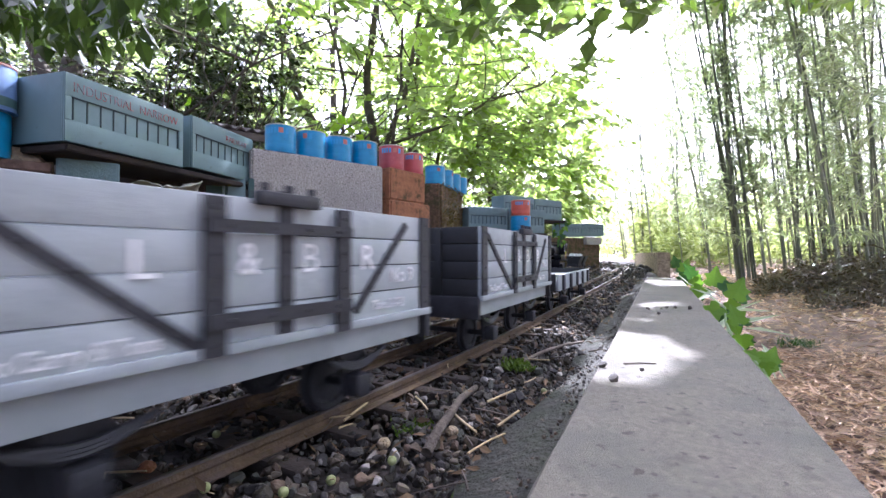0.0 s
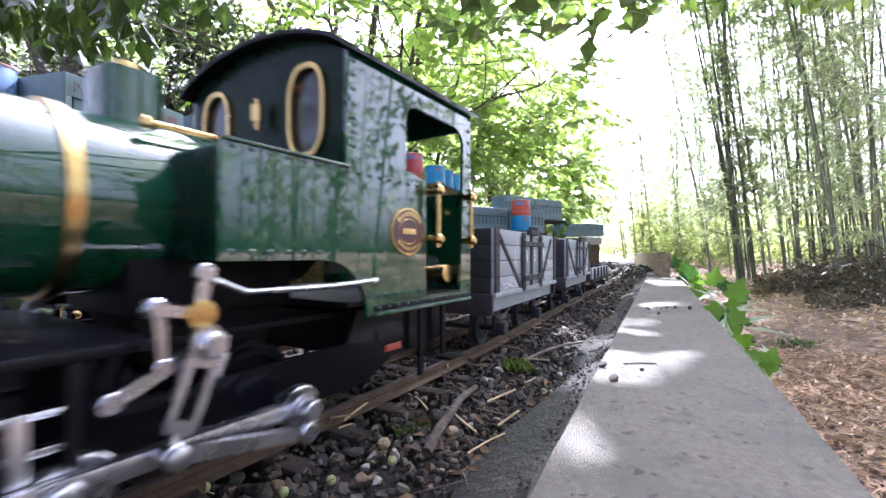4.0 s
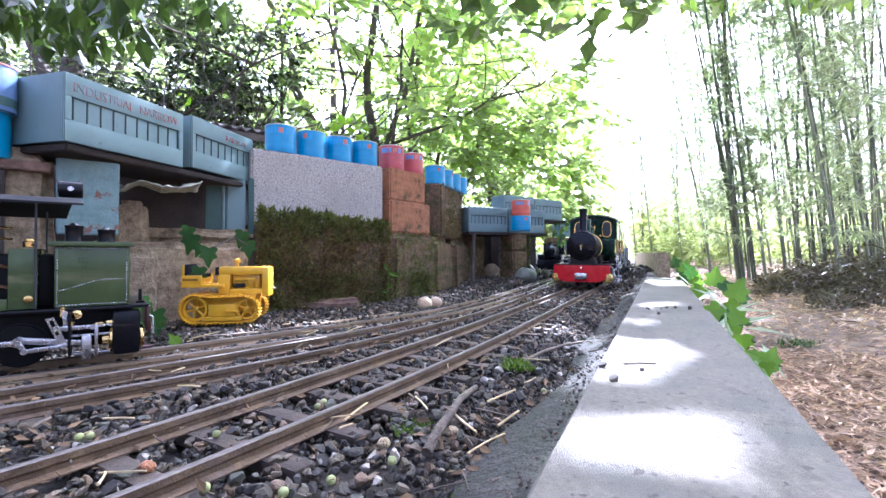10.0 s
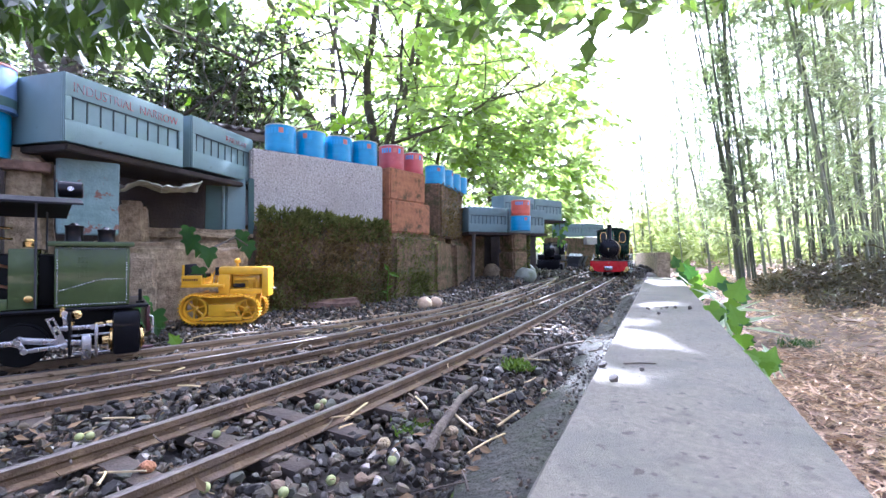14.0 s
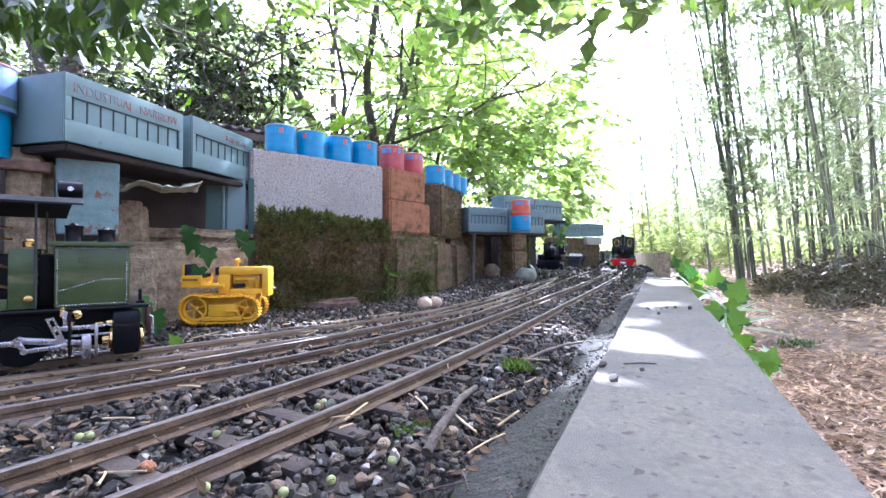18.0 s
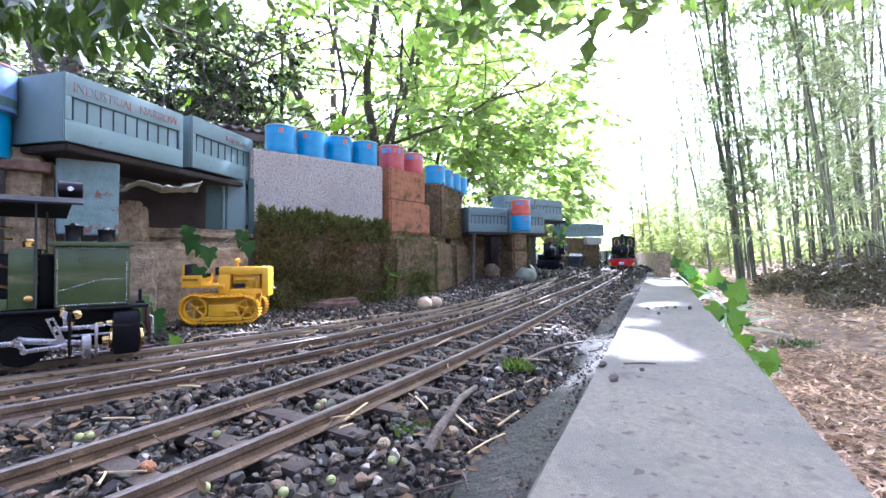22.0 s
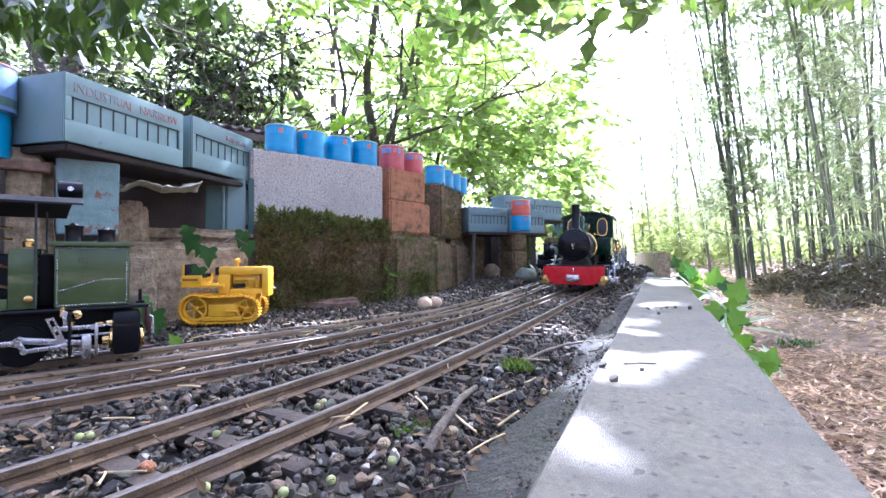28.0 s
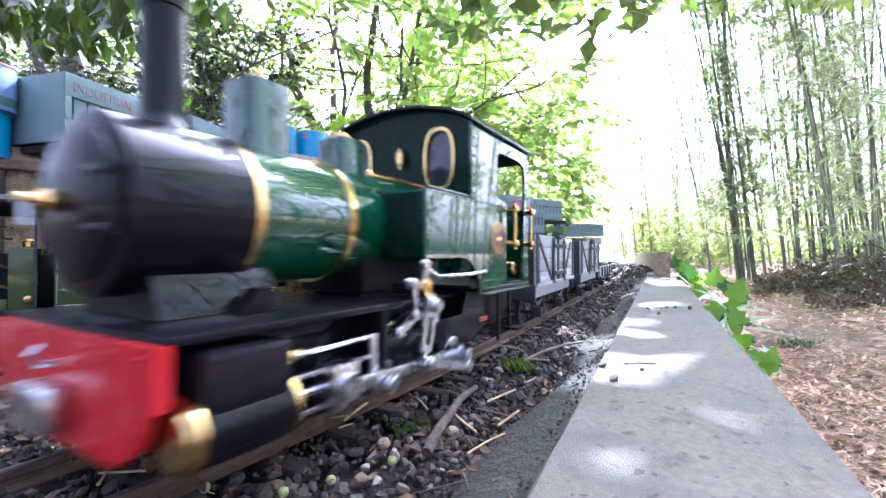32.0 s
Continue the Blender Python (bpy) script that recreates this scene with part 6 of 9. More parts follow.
def sprays_in(clouds, seed, size, wide, per=13, shift=Vector((0, 0, 0))):
    """Leafy sprays that fill the clouds (centre, radii, leaves) unevenly: the leaves alternate along drooping twigs."""
    r, g = random.Random(seed), np.random.default_rng(seed)
    P, D, N, S, tw = [], [], [], [], Kit()
    for c, rad, cnt in clouds:
        made = 0
        while made < cnt / per:
            v = Vector((r.uniform(-1, 1), r.uniform(-1, 1), r.uniform(-1, 1)))
            if v.length > 1:
                continue
            p = Vector(c) + Vector((v.x * rad[0], v.y * rad[1], v.z * rad[2]))
            if noise.noise(p * 2.4 + Vector((seed, 0, 0))) < -0.02 and r.random() < 0.92:
                continue
            made += 1
            out = Vector((v.x + r.gauss(0, .7), v.y + r.gauss(0, .7), r.gauss(0.05, .28))).normalized()
            L = size * r.uniform(3.2, 5.5)
            side = out.cross(Vector((r.gauss(0, .25), r.gauss(0, .25), 1))).normalized()
            up = side.cross(out)
            a = p - shift
            mids = [a + out * (L * f) - Vector((0, 0, 0.25 * L * f * f)) for f in (0, 0.5, 1.0)]
            tw.tube(mids, size * 0.026, 3, 0.35)
            n = max(4, int(per * r.uniform(0.7, 1.3)))
            f = (np.arange(n) + g.uniform(0, 0.6, n)) / n
            root = np.array(a)[None] + f[:, None] * L * np.array(out)[None]
            root[:, 2] -= 0.25 * L * f * f
            sg = np.where(np.arange(n) % 2 == 0, 1.0, -1.0)[:, None]
            P.append(root)
            D.append(np.array(out)[None] * g.uniform(0.3, 1.0, (n, 1)) + sg * np.array(side)[None] * g.uniform(0.6, 1.0, (n, 1)) + np.array([[0, 0, -0.35]]) + g.normal(0, 0.22, (n, 3)))
            N.append(np.array(up)[None] + g.normal(0, 0.35, (n, 3)))
            S.append(size * g.uniform(0.55, 1.2, n) * (1.1 - 0.35 * f))
    P, D, N, S = (np.concatenate(q) for q in (P, D, N, S))
    return leaf_mesh("crown", P, D, N, S, wide * g.uniform(0.8, 1.15, len(S))), tw


def tree(name, label, base, limbs, clouds, leaf_mat, seed, size=0.07, wide=0.6):
    """limbs: (start, end, radius); clouds: (centre, radii, leaves)."""
    r = random.Random(seed)
    t = thing(name, label, "tree", Matrix.Translation(base))
    b = Vector(base)
    ends = []
    for i, (p, q, rad) in enumerate(limbs):
        path = limb_path(Vector(p) - b, Vector(q) - b, r)
        part("trunk" if i == 0 else "limb", Kit().tube(path, rad, 8, 0.5), "bark", t, smooth=60)
        ends += path[3:]
    crown, tw = sprays_in(clouds, seed, size, wide, shift=b)
    for _ in range(14 * len(limbs)):
        p = r.choice(ends)
        d = rand_dir(r)
        d.z = abs(d.z) * 0.6
        tw.tube(limb_path(p, p + d * r.uniform(0.25, 0.8), r, 0.12, 5), r.uniform(0.0025, 0.006), 5, 0.3)
    tagged(part("twigwork", tw, "bark", t, smooth=60), kind="stuff")
    part("crown", crown, leaf_mat, t)
    return t


# trees behind the wall
tree("tree", "slender multi-stemmed tree with bright green backlit leaves", (-0.36, 2.3, 0.1),
     [((-0.36, 2.3, 0.0), (-0.38, 2.45, 1.65), 0.030), ((-0.42, 2.3, 0.05), (-1.0, 2.5, 1.55), 0.036), ((-0.40, 2.3, 0.25), (-0.10, 2.5, 1.6), 0.016), ((-0.37, 2.35, 0.6), (0.55, 2.5, 1.02), 0.010),
      ((-0.40, 2.3, 0.1), (-0.62, 2.4, 1.5), 0.014), ((-0.30, 2.3, 0.0), (-0.22, 2.4, 1.3), 0.012)],
     [((-0.62, 2.6, 1.25), (0.45, 0.6, 0.35), 700), ((-0.10, 2.45, 0.72), (0.42, 0.4, 0.20), 700), ((0.30, 2.6, 1.0), (0.50, 0.5, 0.42), 950), ((-0.15, 2.6, 1.35), (0.45, 0.5, 0.30), 900), ((-0.85, 2.5, 0.72), (0.4, 0.4, 0.25), 450)],
     "tree_leaf", 21, 0.075, 0.66)
tree("tree", "small tree with many thin stems and fresh leaves", (-0.10, 2.7, 0.1),
     [((-0.12, 2.7, 0.0), (-0.16, 2.8, 1.9), 0.022), ((-0.10, 2.72, 0.0), (0.15, 2.9, 1.7), 0.014), ((-0.12, 2.7, 0.3), (-0.45, 2.9, 1.8), 0.013), ((0.0, 2.8, 0.4), (1.0, 3.0, 1.25), 0.010), ((-0.05, 2.7, 0.0), (0.35, 2.9, 1.1), 0.011)],
     [((0.40, 2.9, 1.20), (0.70, 0.6, 0.50), 1150), ((0.72, 3.1, 0.78), (0.42, 0.5, 0.34), 1000), ((0.0, 2.9, 0.62), (0.5, 0.3, 0.2), 700), ((0.55, 3.0, 0.5), (0.5, 0.4, 0.22), 600)],
     "tree_leaf", 22, 0.078, 0.62)
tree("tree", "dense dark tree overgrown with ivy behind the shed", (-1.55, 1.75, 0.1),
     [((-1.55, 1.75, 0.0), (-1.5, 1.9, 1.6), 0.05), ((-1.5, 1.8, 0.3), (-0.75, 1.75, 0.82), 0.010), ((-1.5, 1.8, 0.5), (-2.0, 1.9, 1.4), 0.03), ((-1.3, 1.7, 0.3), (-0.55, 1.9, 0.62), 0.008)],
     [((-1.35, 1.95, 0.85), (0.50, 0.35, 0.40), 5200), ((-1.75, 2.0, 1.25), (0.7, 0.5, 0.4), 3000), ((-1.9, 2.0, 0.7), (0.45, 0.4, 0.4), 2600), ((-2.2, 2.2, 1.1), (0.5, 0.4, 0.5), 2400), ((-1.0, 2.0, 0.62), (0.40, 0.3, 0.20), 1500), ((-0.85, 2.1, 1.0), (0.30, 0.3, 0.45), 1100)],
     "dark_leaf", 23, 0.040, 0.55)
tree("tree", "fine-leaved bush spreading thin twigs before the bright sky", (-0.75, 2.2, 0.1),
     [((-0.75, 2.2, 0.0), (-0.85, 2.3, 1.3), 0.012), ((-0.75, 2.2, 0.1), (-1.2, 2.3, 1.2), 0.008), ((-0.72, 2.2, 0.1), (-0.45, 2.3, 1.0), 0.008), ((-0.8, 2.2, 0.2), (-1.05, 2.3, 1.3), 0.007), ((-0.8, 2.2, 0.1), (-0.4, 2.25, 0.65), 0.006)],
     [((-1.0, 2.3, 0.95), (0.35, 0.35, 0.45), 1300), ((-0.7, 2.4, 0.68), (0.40, 0.3, 0.16), 1100)], "small_leaf", 26, 0.042, 0.5)
# a tangle of bare stems in front of the dark tree
r = random.Random(29)
tang = thing("bush", "tangle of bare brown stems behind the planters", "bush", Matrix.Translation((-1.2, 1.6, 0.1)))
tk = Kit()
for _ in range(46):
    a = Vector((r.uniform(-0.55, 0.5), r.uniform(-0.1, 0.3), -0.05))
    b = a + Vector((r.uniform(-0.5, 0.6), r.uniform(-0.1, 0.2), r.uniform(0.5, 1.1)))
    tk.tube(limb_path(a, b, r, 0.12, 8), r.uniform(0.003, 0.007), 5, 0.3)
tagged(part("twigwork", tk, "bark", tang, smooth=60), kind="stuff")
tree("tree", "far trees with the sun's haze in their pale leaf colour", (0.6, 5.2, 0.0),
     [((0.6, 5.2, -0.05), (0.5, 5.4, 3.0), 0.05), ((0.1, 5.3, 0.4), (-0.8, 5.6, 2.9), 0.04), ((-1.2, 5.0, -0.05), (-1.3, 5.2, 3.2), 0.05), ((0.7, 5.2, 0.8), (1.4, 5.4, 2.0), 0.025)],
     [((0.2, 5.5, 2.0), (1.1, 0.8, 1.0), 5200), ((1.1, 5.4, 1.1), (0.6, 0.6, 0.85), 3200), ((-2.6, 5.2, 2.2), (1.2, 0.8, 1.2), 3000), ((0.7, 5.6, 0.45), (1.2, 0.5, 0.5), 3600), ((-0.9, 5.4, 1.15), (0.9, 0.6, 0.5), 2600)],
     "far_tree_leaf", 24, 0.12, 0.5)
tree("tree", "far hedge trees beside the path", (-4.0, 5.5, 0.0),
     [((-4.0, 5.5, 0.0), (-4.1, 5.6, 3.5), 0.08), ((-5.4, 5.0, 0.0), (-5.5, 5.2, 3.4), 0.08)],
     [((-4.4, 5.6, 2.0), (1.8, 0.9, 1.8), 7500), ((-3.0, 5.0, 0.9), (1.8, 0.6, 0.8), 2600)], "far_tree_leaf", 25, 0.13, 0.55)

# low branch hanging into the picture's upper corner, close to the camera
r = random.Random(31)
hang = thing("overhanging_branch", "leafy branch with large dark drooping leaves", "branch", Matrix.Translation((-0.95, 0.95, 0.62)))
hk, hl = Kit(), Kit()
for i in range(13):
    a = Vector((-1.15 + r.uniform(-.1, .1), 1.0 + r.uniform(-.15, .15), 0.72))
    b = Vector((-0.40 - 0.062 * i, 0.72 + r.uniform(-.05, .15), 0.51 + r.uniform(-0.05, 0.06)))
    pth = limb_path(a, b, r, 0.08, 7)
    hk.tube([p - Vector((-0.95, 0.95, 0.62)) for p in pth], 0.004, 6, 0.3)
    for p in pth[2:]:
        for _ in range(11):
            leaf_into(hl, p - Vector((-0.95, 0.95, 0.62)) + rand_dir(r) * 0.045, Vector((r.gauss(0, .4), r.gauss(0, .4), -1)), rand_dir(r), r.uniform(0.030, 0.058), 0.58)
part("branch_stems", hk, "bark", hang)
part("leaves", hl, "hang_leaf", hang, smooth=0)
lime = Kit()
for x, y, z, s in ((-0.52, 1.45, 0.86, 0.05), (-0.54, 1.48, 0.83, 0.05), (-0.46, 1.60, 0.52, 0.07), (-0.33, 1.55, 0.50, 0.07), (-0.36, 1.55, 0.53, 0.08), (-0.30, 1.6, 0.55, 0.07), (-0.66, 1.1, 0.44, 0.03), (-0.78, 1.25, 0.36, 0.03), (-0.6, 1.06, 0.25, 0.035), (-0.4, 1.5, 0.47, 0.06)):
    for _ in range(3):
        leaf_into(lime, Vector((x, y, z)) + rand_dir(r) * 0.03, Vector((r.gauss(0, 1), r.gauss(0, .3), -0.7)), Vector((r.gauss(0, .5), -1, 0.4)), s * r.uniform(.4, .75), 0.75)
lm = part("sunlit_leaves", lime, "sunlit_leaf", smooth=0)
tagged(lm, "bright yellow-green leaves catching the sun", "leaves", kind="stuff")

# unseen overhead canopy, added to shade the railway; its gaps aim at the sun patches
GAPS = [((0.084, 0.216, 0), 0.014), ((0.098, 0.250, 0), 0.026), ((0.117, 0.268, 0), 0.025), ((0.128, 0.305, 0), 0.020), ((0.160, 0.375, 0), 0.015), ((0.120, 0.36, 0), 0.014),
        ((0.046, 0.134, 0), 0.013), ((0.070, 0.127, 0), 0.013), ((0.093, 0.140, 0), 0.011),
        ((0.245, 0.49, 0), 0.022), ((0.272, 0.55, 0), 0.020), ((0.47, 0.90, 0), 0.045), ((0.115, 0.43, 0), 0.022),
        ((0.10, 0.75, 0), 0.014), ((0.8, 0.9, -0.2), 0.05), ((1.3, 1.2, -0.2), 0.06), ((0.62, 1.75, 0), 0.04), ((1.5, 1.9, -0.1), 0.08)]


def canopy():
    r = random.Random(41)
    base = Vector((2.8, -1.2, -0.12))
    t = thing("tree", "unseen tall tree added to shade the railway", "tree", Matrix.Translation(base))
    top = Vector((1.3, 2.2, 2.3))
    part("trunk", Kit().tube([p - base for p in limb_path(base, (2.7, -1.1, 2.4), r, 0.05)], 0.09, 10, 0.7), "bark", t)
    for q in ((0.4, 2.0, 2.3), (1.6, 3.4, 2.6), (1.0, 0.9, 2.2), (2.4, 2.6, 2.6), (1.9, 4.2, 2.7)):
        part("limb", Kit().tube([p - base for p in limb_path((2.7, -1.1, 2.3), q, r, 0.08)], 0.03, 7, 0.3), "bark", t)
    k = Kit()
    n = 0
    while n < 17500:
        small = n >= 7000
        g = Vector((r.uniform(-0.06, 0.30), r.uniform(0.02, 0.62), 0.0)) if small else Vector((r.uniform(-0.2, 0.4), r.uniform(-0.15, 0.20), 0.0)) if n < 1100 else Vector((r.uniform(-1.1, 2.0), -0.5 + 2.2 * r.random() ** 1.1, 0.0))
        h = r.uniform(1.2, 1.75) if small or n < 1100 else r.uniform(1.5, 2.5)
        p = g + SUN_DIR * (h / SUN_DIR.z)
        ok = True
        d, size = rand_dir(r, 0.3), r.uniform(0.03, 0.055) if small else r.uniform(0.07, 0.13)
        for c, rad in GAPS:
            for f in (0.0, 0.5, 1.0):
                v = p + d * (size * f) - Vector(c)
                if (v - SUN_DIR * v.dot(SUN_DIR)).length < rad + (size * 0.28 if f == 0.5 else 0.004):
                    ok = False
                    break
            if not ok:
                break
        if not ok or (p.z - 0.066) < 0.56 * p.y:
            if ok:
                n += 0.3
            continue
        n += 1
        leaf_into(k, p - base, d, Vector((r.gauss(0, .5), r.gauss(0, .5), 1)), size, 0.68)
    part("crown", k, "tree_leaf", t, smooth=0)


canopy()


# unseen leafy sprays, added and keyed to open and close gaps for the sun
def spray(ground, rad, seed, leaves=95):
    r = random.Random(seed)
    o = Vector(ground) + SUN_DIR * (1.1 / SUN_DIR.z)
    t = thing("swaying_spray", "unseen leafy spray added to open and close sun gaps", "branch", Matrix.Translation(o), group="swaying sprays")
    part("stem", Kit().tube(limb_path((0.05, 0.02, 1.1), (0, 0, 0), r, 0.05), 0.004, 6, 0.4), "bark", t)
    k = Kit()
    for _ in range(leaves):
        a, q = r.uniform(0, 6.3), rad * math.sqrt(r.random())
        d = rand_dir(r)
        p = Vector((math.cos(a) * q, math.sin(a) * q, 0)) + SUN_DIR * r.uniform(-0.06, 0.10) - d * 0.014
        leaf_into(k, p, d, SUN_DIR + rand_dir(r) * 0.5, r.uniform(0.022, 0.034), 0.75)
    part("leaves", k, "tree_leaf", t, smooth=0)
    return t


SPRAYS = [(spray((0.066, 0.136, 0), 0.044, 301, 130), NX,
           ((0.0, 0.0), (2.0, 0.004), (3.0, 0.034), (4.5, 0.03), (6.0, 0.054), (7.0, 0.056), (8.0, 0.048), (9.0, 0.040), (10.0, 0.12), (11.0, 0.115), (12.0, 0.016), (13.0, 0.004), (16.0, 0.0),
            (20.0, -0.006), (22.0, 0.006), (23.0, 0.014), (24.0, 0.044), (25.0, 0.05), (27.5, 0.046), (28.5, 0.040), (29.5, 0.036), (30.5, -0.044), (32.0, -0.054))),
          (spray((0.120, 0.272, 0), 0.026, 302, 80), AX,
           ((0.0, 0.085), (1.0, 0.075), (2.0, 0.010), (3.5, 0.006), (5.5, 0.075), (7.0, 0.070), (10.0, 0.064), (12.0, 0.058), (13.0, 0.052), (14.0, -0.030), (17.0, -0.042), (19.0, -0.050),
            (21.0, -0.060), (22.0, -0.066), (23.5, -0.012), (25.0, 0.012), (28.0, 0.016), (32.0, 0.008))),
          (spray((0.072, 0.130, 0), 0.018, 303, 60), AX, ((0.0, 0.0), (8.0, 0.002), (9.5, -0.05), (11.5, -0.05), (12.5, 0.0), (32.0, 0.003)))]
# dim leaves at the upper edge of the view
ov, r = Kit(), random.Random(43)
for _ in range(95):
    y = r.uniform(1.15, 1.7)
    x = y * r.uniform(0.02, 0.50)
    z = 0.066 + y * r.uniform(0.49, 0.64)
    leaf_into(ov, Vector((x, y, z)), Vector((r.gauss(0, 1), r.gauss(0, .6), r.gauss(-.5, .4))), Vector((r.gauss(0, .4), r.gauss(0, .4), 1)), r.uniform(0.06, 0.10), 0.7)
for i in range(4):
    ov.tube(limb_path((1.2 + 0.1 * i, 1.7, 1.15), (0.15 + 0.2 * i, 1.3, 0.80), r, 0.05), 0.004, 5, 0.3)
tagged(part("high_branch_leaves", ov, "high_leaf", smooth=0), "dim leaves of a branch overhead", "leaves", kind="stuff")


# ---- bamboo grove ----
def bamboo_meshes(seed, height, rad, lean):
    r = random.Random(seed)
    c, lv, br = Kit(), [], Kit()
    z, pts = 0.0, []
    gap = 0.16
    path = []
    while z < height:
        x = lean * (z / height) ** 1.7 * height
        path.append(Vector((x, 0.03 * math.sin(z * 1.3 + seed), z)))
        z += gap * r.uniform(0.85, 1.2)
    for i in range(len(path) - 1):
        rr = rad * (1 - 0.75 * i / len(path))
        a, b = path[i], path[i + 1]
        d = (b - a)
        L = d.length
        for f, g in ((0.0, 1.12), (0.03, 1.13), (0.07, 0.98), (0.95, 0.98)):
            q = a.lerp(b, f)
            c.v += [(q.x + rr * g * math.cos(t), q.y + rr * g * math.sin(t), q.z) for t in [math.pi * j / 4 for j in range(8)]]
        h = a.z / height
        if h > 0.05:
            for _ in range(2):
                bd = Vector((r.gauss(0, 1), r.gauss(0, 1), r.uniform(0.1, 1.0))).normalized()
                e = b + bd * r.uniform(0.18, 0.50)
                br.tube([b, b.lerp(e, 0.5) + Vector((0, 0, 0.02)), e], rr * 0.12 + 0.001, 3, 0.4)
                for _ in range(6):
                    p = b.lerp(e, r.uniform(0.25, 1.05)) + rand_dir(r) * 0.035
                    fan = Vector((r.gauss(0, 1), r.gauss(0, 1), r.gauss(-0.7, 0.5))).normalized()
                    for _ in range(r.randint(2, 4)):
                        lv.append((p, fan + rand_dir(r) * 0.55, Vector((r.gauss(0, .6), r.gauss(0, .6), 1)), r.uniform(0.045, 0.095)))
    for j in range(len(c.v) // 8 - 1):
        c.f += [(j * 8 + i, j * 8 + (i + 1) % 8, j * 8 + 8 + (i + 1) % 8, j * 8 + 8 + i) for i in range(8)]
    cm = c.mesh("culm", 50)
    cm.materials.append(MAT["bamboo"])
    lm_ = leaf_mesh("leaves", [q[0] for q in lv], [q[1] for q in lv], [q[2] for q in lv], [q[3] for q in lv], [0.14] * len(lv), 0.03, 0.10)
    lm_.materials.append(MAT["bamboo_leaf"])
    bm_ = br.mesh("side_branches", 0)
    bm_.materials.append(MAT["bamboo"])
    return cm, lm_, bm_


kinds = [bamboo_meshes(60 + i, 3.2 + 0.25 * i, 0.0064 + 0.0020 * (i % 3), (-0.06, 0.05, -0.10, 0.0, 0.08)[i]) for i in range(5)]
protos = []
for cm, lm_, bm_ in kinds:
    t = thing("bamboo", "tall grey-green bamboo cane with narrow leaves", "bamboo", group="bamboo grove")
    part("culm", cm, "bamboo", t)
    part("leaves", lm_, "bamboo_leaf", t)
    tagged(part("branchwork", bm_, "bamboo", t), kind="stuff")
    protos.append(t)
r = random.Random(77)
spots = []
for _ in range(14):     # tight clump
    spots.append((0.69 + r.uniform(-0.028, 0.028), r.uniform(3.0, 3.25)))
for a, b, d0, d1, n in ((0.53, 0.66, 3.4, 5.6, 12), (0.72, 0.88, 3.0, 4.4, 20), (0.88, 1.04, 2.5, 3.8, 17), (0.40, 0.58, 5.5, 8.5, 20), (0.425, 0.47, 4.4, 5.0, 4), (1.04, 1.6, 2.2, 4.5, 12), (0.76, 1.04, 4.4, 6.0, 9), (0.955, 1.0, 2.9, 3.2, 6)):
    for _ in range(n):
        spots.append((r.uniform(a, b), r.uniform(d0, d1)))
spots = [(u * d, d) for u, d in spots]
# unseen canes right of the view, added for the loco's side to reflect
for _ in range(34):
    t, d = r.uniform(radians(50), radians(118)), r.uniform(2.2, 4.2)
    spots.append((math.sin(t) * d, math.cos(t) * d))
for i, (x, y) in enumerate(spots):
    z = ground_z(Vector((x, y, 0))) - 0.02
    lean = Matrix.Rotation(radians(-3 - 4 * r.random()), 4, "Y")
    m = Matrix.Translation((x, y, z)) @ lean @ Matrix.Rotation(r.uniform(-0.6, 0.6), 4, "Z") @ Matrix.Scale(1.0, 4)
    if i < 5:
        protos[i].matrix_basis = m
    else:
        copy_thing(protos[i % 5], m)

# bright growth beyond the path, and dull shrubs at the grove's foot
def thicket(name, label, category, mat, spots, seed, size, wide):
    """Loose low foliage; spots: a function that gives a place over the ground from a random source."""
    r, g = random.Random(seed), np.random.default_rng(seed)
    P = []
    for f, n in spots:
        for _ in range(n):
            x, y, h = f(r)
            P.append((x, y, ground_z(Vector((x, y, 0))) + h))
    n = len(P)
    far_ = np.array([p[1] for p in P])
    me = leaf_mesh(name, P, g.normal(0, 1, (n, 3)) * [[1, 1, 0.7]], g.normal(0, 0.5, (n, 3)) + [[0, 0, 1]], g.uniform(*size, n) * (0.4 + far_ / 10), wide * g.uniform(0.7, 1.2, n))
    return tagged(part(name, me, mat), label, category, kind="stuff")


def far_spot(r):
    return r.uniform(0.6, 9.5), r.uniform(8, 13), abs(r.gauss(0, 0.9))


def fan_spot(u0, u1, d0, d1, high, grow=lambda u: 1.0):
    def f(r):
        u, d = r.uniform(u0, u1), r.uniform(d0, d1)
        return u * d, d, abs(r.gauss(0, high)) * grow(u)
    return f


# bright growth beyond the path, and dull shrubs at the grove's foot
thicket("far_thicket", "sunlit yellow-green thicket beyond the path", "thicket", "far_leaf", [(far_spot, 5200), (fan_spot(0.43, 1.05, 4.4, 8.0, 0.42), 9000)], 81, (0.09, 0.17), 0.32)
thicket("undergrowth", "dull brown-green undergrowth at the foot of the bamboo", "undergrowth", "shrub_leaf",
        [(fan_spot(0.70, 1.25, 2.1, 3.4, 0.085, lambda u: smooth(0.68, 0.88, u)), 8500), (fan_spot(0.82, 1.25, 1.75, 2.3, 0.055, lambda u: smooth(0.80, 0.98, u)), 3600)], 82, (0.035, 0.08), 0.36)
r = random.Random(83)
